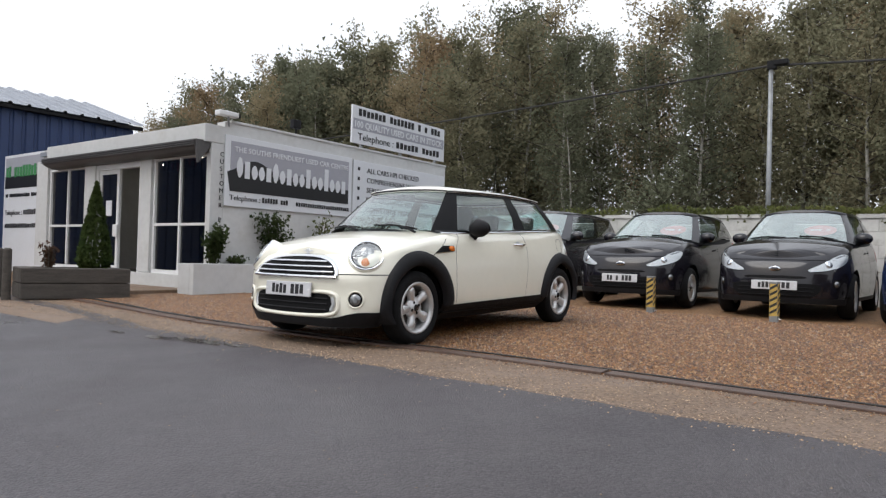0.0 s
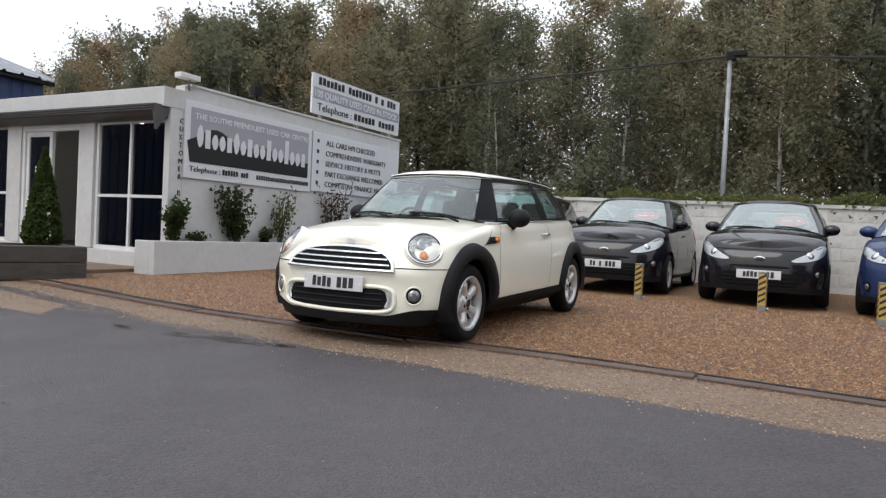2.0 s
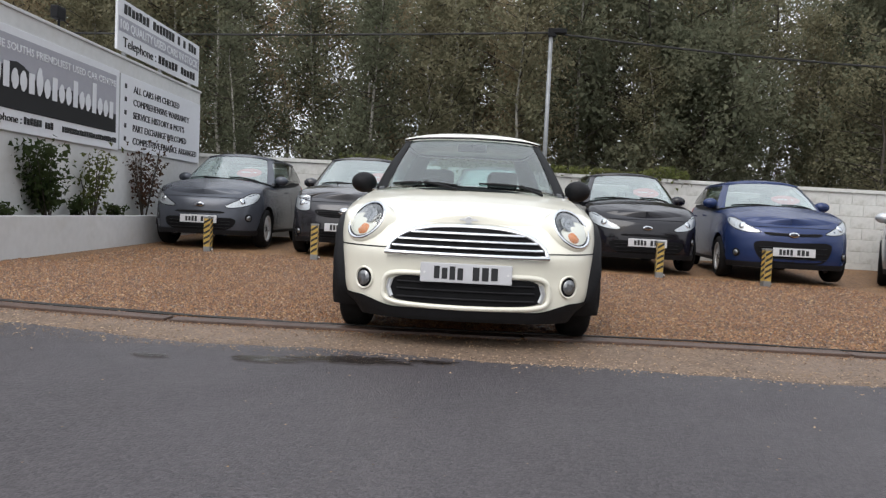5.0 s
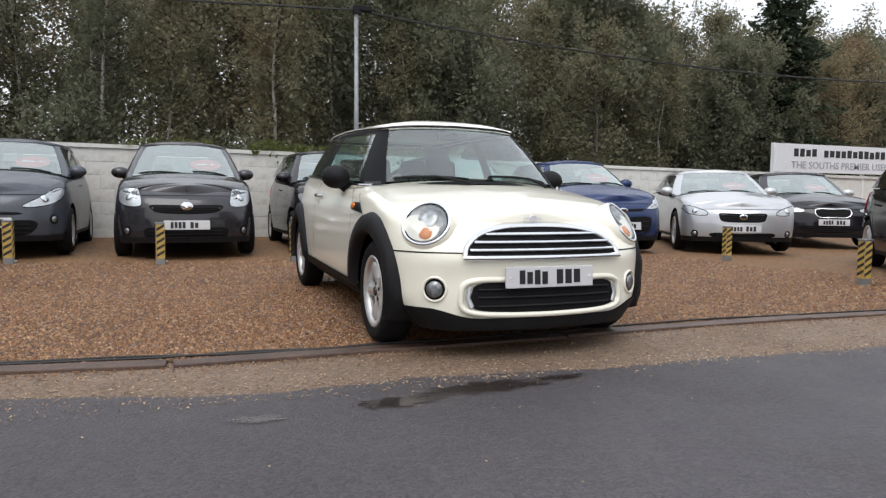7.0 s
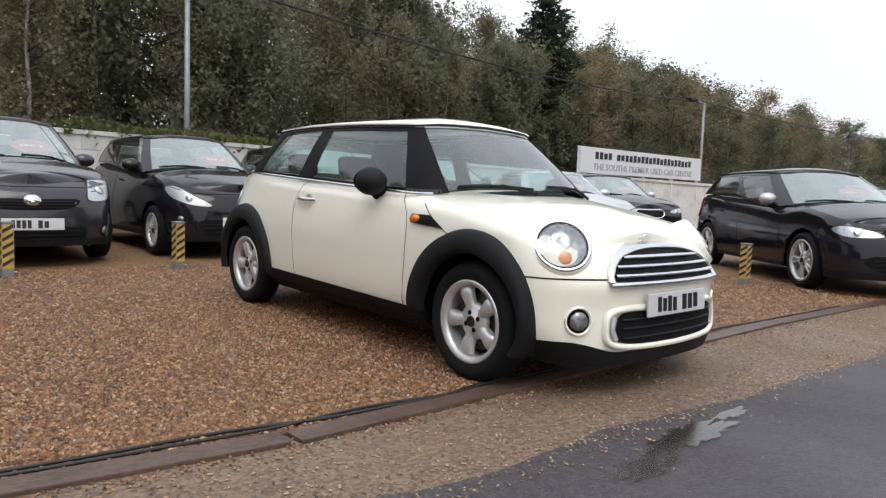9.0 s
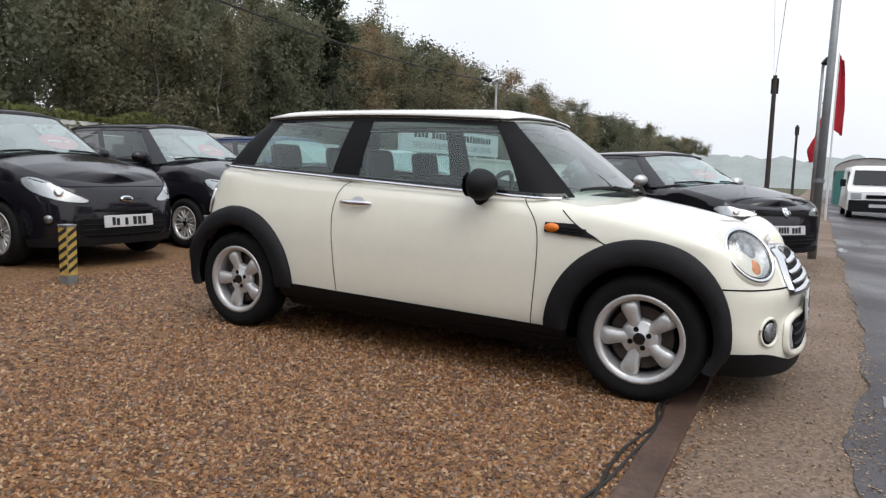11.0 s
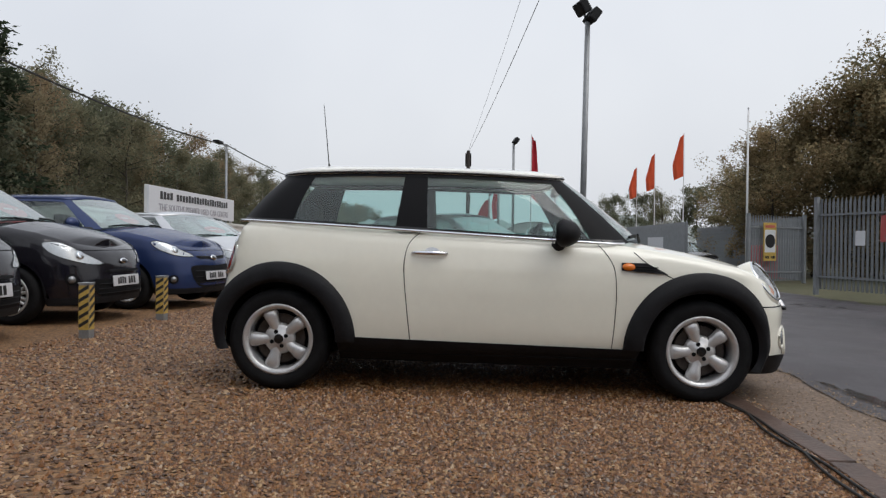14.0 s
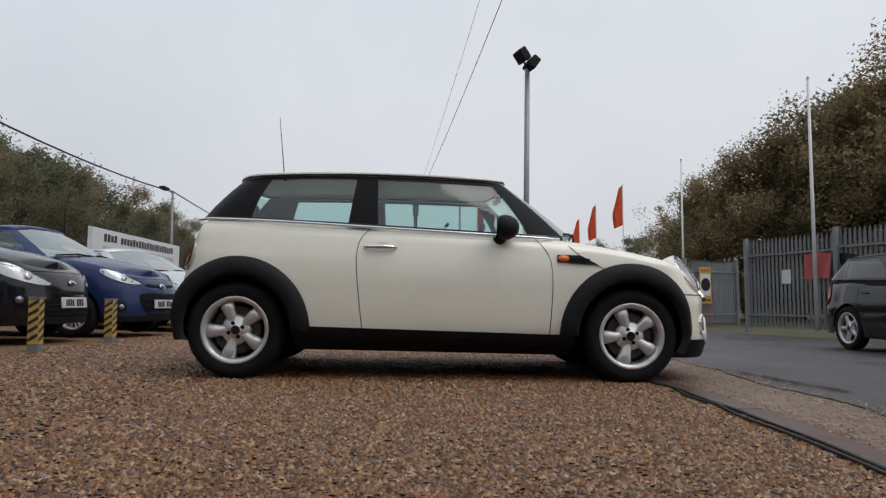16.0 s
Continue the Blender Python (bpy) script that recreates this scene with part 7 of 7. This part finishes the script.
# ---- white van ----
def van(at):
    v = thing("white_van", "white panel van with black bumper facing along the road", "van", at=at)
    prof = [(-0.75, 0.30), (-0.80, 0.55), (-0.72, 0.95), (-0.25, 1.12), (0.35, 1.72), (0.65, 1.84), (3.4, 1.86), (3.55, 1.75), (3.6, 0.35)]
    rows = []
    for x, k in ((-0.90, 0.90), (-0.86, 0.97), (-0.70, 1.0), (0.0, 1.01), (0.70, 1.0), (0.86, 0.97), (0.90, 0.90)):
        rows.append([(x * (0.88 if z > 1.3 else 1.0), y * (1 if k > 0.95 else 0.97), 0.3 + (z - 0.3) * (k if z > 1.2 else 1)) for y, z in prof])
    b = sheet(rows)
    for r in (rows[0], rows[-1]):
        b.faces.new([b.verts.new(p) for p in r])
    part("body", b, M_WHITEPAINT, v)
    part("windscreen", sheet([[(x * (0.95 if z > 1.4 else 1.05), y - 0.05, z + 0.02) for x in (-0.70, 0.0, 0.70)] for y, z in ((-0.20, 1.17), (0.31, 1.66))]), M_GLOSSBLACK, v)
    part("bumper", box(-0.86, 0.86, -0.86, -0.6, 0.26, 0.66, 0.04), M_TRIM, v)
    part("grille", box(-0.35, 0.35, -0.80, -0.70, 0.72, 0.84, 0.01), M_GRILLE, v)
    for sg in (1, -1):
        part("headlight", box(min(sg * 0.48, sg * 0.80), max(sg * 0.48, sg * 0.80), -0.80, -0.66, 0.70, 0.92, 0.03), M_REFLECTOR, v)
        part("side_window", box(min(sg * 0.82, sg * 0.862), max(sg * 0.82, sg * 0.862), 0.35, 0.95, 1.2, 1.62, 0.01), M_GLOSSBLACK, v)
        part("door_mirror", box(min(sg * 0.92, sg * 1.1), max(sg * 0.92, sg * 1.1), 0.15, 0.28, 1.1, 1.36, 0.03), M_TRIM, v)
    part("number_plate", box(-0.26, 0.26, -0.875, -0.861, 0.42, 0.53), M_PLATE, v)
    for x in (-0.78, 0.78):
        for y in (0.0, 2.7):
            wheel(v, x, y, 0.31, 0.2, 0.18, 8, "thin", "wheel centre cap")
    return v


van(pose(24.4, -2.43, g(24.4, -2.4) + 0.011, 0, 0, -88))


# ---- woods ----
def birch(name, seed, h, crown_r, leaf, bark, n_leaf, size=0.115, low=0.2, label="", category="tree"):
    rnd = random.Random(seed)
    o = thing(name, label or "tall birch tree with thin trunk and open drooping crown", category, "woodland trees")
    p, r = Vector((0, 0, -0.3)), 0.04 + h * 0.007
    spine, segs = [p.copy()], []
    for k in range(7):
        q = Vector((p.x + rnd.uniform(-0.18, 0.18), p.y + rnd.uniform(-0.18, 0.18), p.z + (h * 0.93 + 0.3) / 7))
        r2 = r * (0.80 if k < 6 else 0.4)
        segs.append((p, q, r, r2))
        p, r = q, r2
        spine.append(p.copy())
    pts = []
    nb = 52
    for k in range(nb):
        t = low + (1 - low) * (k + rnd.random()) / nb
        i = min(6, int(t * 7))
        c = spine[i].lerp(spine[i + 1], t * 7 - i)
        a = rnd.uniform(0, 6.28)
        v = (t - low) / (1 - low)
        L = crown_r * (0.30 + 0.85 * math.sin(math.pi * min(1, v * 0.80 + 0.14))) * rnd.uniform(0.45, 1.2)
        e = c + Vector((math.cos(a) * L, math.sin(a) * L, L * rnd.uniform(0.1, 0.7)))
        segs.append((c, e, 0.022, 0.006))
        for clump in range(6):
            d = c.lerp(e, rnd.uniform(0.25, 1.05)) + Vector((rnd.gauss(0, 0.14 * L), rnd.gauss(0, 0.14 * L), rnd.gauss(0, 0.16 * L)))
            w = rnd.uniform(0.10, 0.22)
            for j in range(int(n_leaf / nb / 6 * rnd.uniform(0.5, 1.5))):
                pts.append((d.x + rnd.gauss(0, w), d.y + rnd.gauss(0, w), d.z + rnd.gauss(0, w * 1.3) - 0.25 * rnd.random() ** 2))
    raw("trunk", *sticks(segs[:7], 8), bark, o, True)
    tagged(raw("branching", *sticks(segs[7:], 4), M_BARKDK, o), kind="stuff")
    raw("crown", *flakes(pts, size, seed), leaf, o)
    return o


def pine(name, seed, h, rad):
    rnd = random.Random(seed)
    o = thing(name, "tall dark pine tree with layered branches", "tree", "woodland trees")
    segs, pts = [((0, 0, -0.3), (0, 0, h), 0.2, 0.03)], []
    for k in range(60):
        t = 0.25 + 0.75 * k / 60
        a = rnd.uniform(0, 6.28)
        L = rad * (1.08 - t) ** 0.7 * rnd.uniform(0.7, 1.2)
        c, e = Vector((0, 0, h * t)), Vector((math.cos(a) * L, math.sin(a) * L, h * t - 0.1 * L))
        segs.append((c, e, 0.03, 0.01))
        for j in range(90):
            d = c.lerp(e, rnd.uniform(0.15, 1.08))
            pts.append((d.x + rnd.gauss(0, 0.2), d.y + rnd.gauss(0, 0.2), d.z + rnd.gauss(0, 0.12)))
    raw("trunk", *sticks(segs, 6), M_BARKDK, o)
    raw("crown", *flakes(pts, 0.18, seed, 0.5), M_PINE, o)
    return o


PROTO = [birch("birch_tree", 1, 8.6, 1.35, M_LEAF[0], M_BARK, 8800, 0.092, 0.30), birch("birch_tree", 2, 9.2, 1.5, M_LEAF[1], M_BARKDK, 8000, 0.092, 0.28), birch("birch_tree", 3, 8.0, 1.5, M_LEAF[0], M_BARKDK, 8800, 0.092, 0.18), birch("birch_tree", 4, 9.0, 1.3, M_LEAF[3], M_BARK, 6600, 0.090, 0.36), birch("broadleaf_tree", 5, 7.6, 2.2, M_LEAF[2], M_BARKDK, 15000, 0.115, 0.06, "broad dark green tree with dense rounded crown"), birch("birch_tree", 6, 9.4, 1.45, M_LEAF[2], M_BARK, 8000, 0.092, 0.26), birch("broadleaf_tree", 11, 7.6, 2.3, M_OAK, M_BARKDK, 30000, 0.085, 0.05, "broad oak with dense crown turning brown")]
TOPS = (8.6, 9.2, 8.0, 9.0, 7.6, 9.4, 7.6)
PINE = pine("pine_tree", 9, 9.5, 2.2)
BUSH = birch("understorey_bush", 7, 2.4, 1.4, M_LEAF[2], M_BARKDK, 4000, 0.090, 0.02, "dense dark green understorey bush behind the wall", "bush")


# the wood is set back from the yard: places and sizes below grow by this about the middle of the yard
FAR = Matrix.Translation((-0.8, -1.5, 0.8)) @ Matrix.Scale(1.75, 4) @ Matrix.Translation((0.8, 1.5, -0.8))


def wood():
    rnd = random.Random(77)
    used = set()

    def plant(k, m):
        if k not in used:
            used.add(k)
            PROTO[k].matrix_basis = m
        else:
            copy_thing(PROTO[k], Matrix.Identity(4)).matrix_basis = m

    def crest(x, y):
        """Height of the tree line along the wood; it rises towards the back."""
        h = lerp_table([(-32, 9.1), (-24, 9.3), (-16, 9.6), (-4, 9.3), (6, 9.0), (12, 8.8), (20, 8.0), (26, 7.7), (36, 7.4), (60, 7.0), (125, 6.6)], x)
        return 0.8 + (h - 0.8) * (y + 3) / 21

    for row, (y, step) in enumerate(((13.4, 2.4), (15.2, 1.9), (17.4, 1.8), (19.8, 2.0), (22.5, 2.4))):
        x = -30.0
        while x < 125:
            k = rnd.choice((0, 0, 1, 1, 2, 3, 4, 5, 5))
            s = crest(x, y) / TOPS[k] * rnd.uniform(0.84, 1.07) * (0.86 if row == 0 else 1.0)
            if not (row == 0 and x > 40):
                plant(k, FAR @ pose(x + rnd.uniform(-0.7, 0.7), y + rnd.uniform(-0.8, 0.8), 0, rnd.uniform(-3, 3), rnd.uniform(-3, 3), rnd.uniform(0, 360)) @ Matrix.Diagonal((s * (1.0 if x < 26 else 1.35), s * (1.0 if x < 26 else 1.35), s, 1)))
            x += step * (1 if x < 26 else 1.8 if x < 50 else 3.4)
    first = True
    for x in np.arange(-28, 60, 1.7):
        m = FAR @ pose(x + rnd.uniform(-0.5, 0.5), rnd.choice((12.2, 14.5, 18.5, 21.0)) + rnd.uniform(-0.5, 1.0), 0, 0, 0, rnd.uniform(0, 360)) @ Matrix.Scale(rnd.uniform(0.75, 1.2), 4)
        if first:
            BUSH.matrix_basis, first = m, False
        else:
            copy_thing(BUSH, Matrix.Identity(4)).matrix_basis = m
    PINE.matrix_basis = Matrix.Translation((29.6, 25.9, -0.6)) @ Matrix.Diagonal((1.65, 1.65, 1.40, 1))
    # trees across the road, behind the palisade, and at the end of the road
    for x, y, k, s in ((28.4, -12.6, 6, 0.95), (27.6, -14.2, 6, 1.08), (30.5, -13.6, 6, 0.9), (26.3, -15.4, 6, 1.15), (25.0, -16.6, 6, 1.28), (28.5, -17.5, 4, 1.2), (23.5, -17.8, 6, 1.4), (26.0, -19.5, 4, 1.5), (21.5, -19, 6, 1.5), (23.5, -21.5, 4, 1.35), (32.5, -13.2, 2, 0.75), (36, -14, 6, 0.75), (42, -14, 4, 0.72), (50, -13.5, 2, 0.72), (58, -14, 4, 0.8), (66, -13, 4, 0.85), (18, -21, 6, 1.6)):
        plant(k, pose(x, y - 0.5, -0.4, 0, 0, rnd.uniform(0, 360)) @ Matrix.Diagonal((s * 1.18, s * 1.18, s * 1.0, 1)))


wood()


# ---- far end of the road ----
def far_end():
    """A low wooded ridge, paled by haze put into its colour, and a cabin at the end of the road."""
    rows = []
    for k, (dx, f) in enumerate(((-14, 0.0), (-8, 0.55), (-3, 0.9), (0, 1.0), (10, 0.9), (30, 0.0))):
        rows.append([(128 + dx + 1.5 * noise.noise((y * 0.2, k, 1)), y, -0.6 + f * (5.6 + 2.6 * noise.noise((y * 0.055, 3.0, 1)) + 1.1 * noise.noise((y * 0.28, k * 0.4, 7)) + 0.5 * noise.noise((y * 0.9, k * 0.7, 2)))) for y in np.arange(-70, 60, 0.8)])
    tagged(part("backdrop", sheet(rows), M_FARWOOD, smooth=True), "wooded ridge beyond the road, distance haze in its pale colour", "ridge", kind="structure")
    c = thing("site_cabin", "teal cabin with pale rounded roof at the road end", "cabin", at=pose(43, -3.1, g(43, -3.1)))
    part("wall", box(-3, 3, -1.7, 1.7, 0, 1.92, 0.03), M_TEAL, c)
    part("roof", outward(sheet([[(x, 1.85 * math.sin(a), 1.91 + 0.72 * math.cos(a)) for a in np.linspace(-1.571, 1.571, 13)] for x in (-3.1, 3.1)]), (0, 0, 0)), M_ROOFPALE, c, smooth=True)
    part("gable", prism([(1.80 * math.sin(a), 1.91 + 0.68 * math.cos(a)) for a in np.linspace(-1.571, 1.571, 13)], -0.02, 0.02, pose(-3.0, 0, 0, 0, 0, 90)), M_ROOFPALE, c)


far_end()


# ---- ivy along the wall ----
def ivy():
    rnd = random.Random(3)
    for x0, x1, n in ((-2.6, -1.2, 200), (-0.6, 4.2, 1300)):
        o = thing("ivy", "trailing green ivy over the wall top", "plant", at=Matrix.Translation(((x0 + x1) / 2, WY, 0)))
        w = (x1 - x0) / 2
        pts, segs = [], []
        for k in range(n):
            x = rnd.uniform(-w, w)
            top = wall_top(x + (x0 + x1) / 2) + 0.05
            c = noise.noise((x * 1.3, 2, 5)) * 0.5 + 0.5
            if rnd.random() < 0.10 * c:
                pts.append((x, -0.05 - 0.03 * rnd.random(), top - 0.32 * rnd.random() * c))
            else:
                pts.append((x, rnd.uniform(-0.1, 0.3), top + 0.28 * c * rnd.random() ** 1.3))
        for k in range(14):
            x = rnd.uniform(-w, w)
            segs.append(((x, 0.1, wall_top(x) + 0.03), (x + rnd.uniform(-0.3, 0.3), rnd.uniform(-0.08, 0.1), wall_top(x) + rnd.uniform(0.05, 0.35)), 0.006, 0.003))
        raw("woody_stem", *sticks(segs, 4), M_BARKDK, o)
        raw("foliage", *flakes(pts, 0.075, 8), M_IVY, o)


ivy()


# ---- loose stones ----
board_y = np.vectorize(edge_y)
asphalt_y = np.vectorize(road_edge)


def stones(name, label, x0, x1, y0, y1, per_m2, size, seed, fall=None, material=M_STONE):
    rng = np.random.default_rng(seed)
    n = int((x1 - x0) * (y1 - y0) * per_m2)
    x, y = rng.uniform(x0, x1, n), rng.uniform(y0, y1, n)
    if fall:
        keep = rng.random(n) < np.exp(-np.abs(y - fall[0](x)) / fall[1])
        x, y = x[keep], y[keep]
    if y1 > 2:
        keep = y > board_y(x) + 0.06
        x, y = x[keep], y[keep]
    n = len(x)
    z = np.array([g(a, b) for a, b in zip(x, y)]) + (0.014 if y1 > 2 else 0.008)
    base = np.array([(-1, 0, 0), (0, -0.72, 0), (1, 0, 0), (0, 0.72, 0), (0.1, 0.05, 0.62)])
    s = size * rng.uniform(0.55, 1.35, n)
    v = np.repeat(base[None], n, 0) * s[:, None, None] * rng.uniform(0.75, 1.25, (n, 5, 3))
    a = rng.uniform(0, 6.283, n)
    ca, sa = np.cos(a)[:, None], np.sin(a)[:, None]
    vx, vy = v[..., 0] * ca - v[..., 1] * sa, v[..., 0] * sa + v[..., 1] * ca
    tilt = rng.uniform(-0.5, 0.5, (n, 1))
    out = np.stack([vx + x[:, None], vy + y[:, None], v[..., 2] + vx * tilt + z[:, None] + 0.3 * s[:, None]], -1).reshape(-1, 3)
    k = 5 * np.arange(n)[:, None]
    f = np.concatenate([k + np.array(t) for t in ((0, 1, 4), (1, 2, 4), (2, 3, 4), (3, 0, 4))], 1).reshape(-1, 3)
    return tagged(raw(name, out.tolist(), f.tolist(), material), label, "gravel", kind="stuff")


stones("loose_gravel", "wet brown shingle stones on the yard", -5.2, 0.8, -0.2, 2.6, 5600, 0.0115, 1)
stones("loose_gravel", "wet brown shingle stones on the yard", -4.4, 5.0, 2.6, 4.8, 1300, 0.014, 2)
stones("loose_gravel", "wet brown shingle stones on the yard", 0.8, 5.5, -0.2, 2.6, 2200, 0.012, 3)
stones("stray_gravel", "stray stones washed over the concrete strip", -6, 8, -1.0, -0.14, 620, 0.0065, 4, None, M_STRAY)
stones("stray_gravel", "line of stray stones along the asphalt edge", -6, 8, -1.35, -0.15, 1500, 0.007, 5, (asphalt_y, 0.06), M_STRAY)
stones("stray_gravel", "scatter of stones fallen over the edging board", -6, 8, -0.6, 0.3, 2600, 0.0075, 7, (lambda x: board_y(x) - 0.05, 0.07), M_STONE)
stones("stray_gravel", "few stray stones on the wet asphalt", -5, 6, -4.0, -1.2, 14, 0.006, 6, None, M_STRAY)
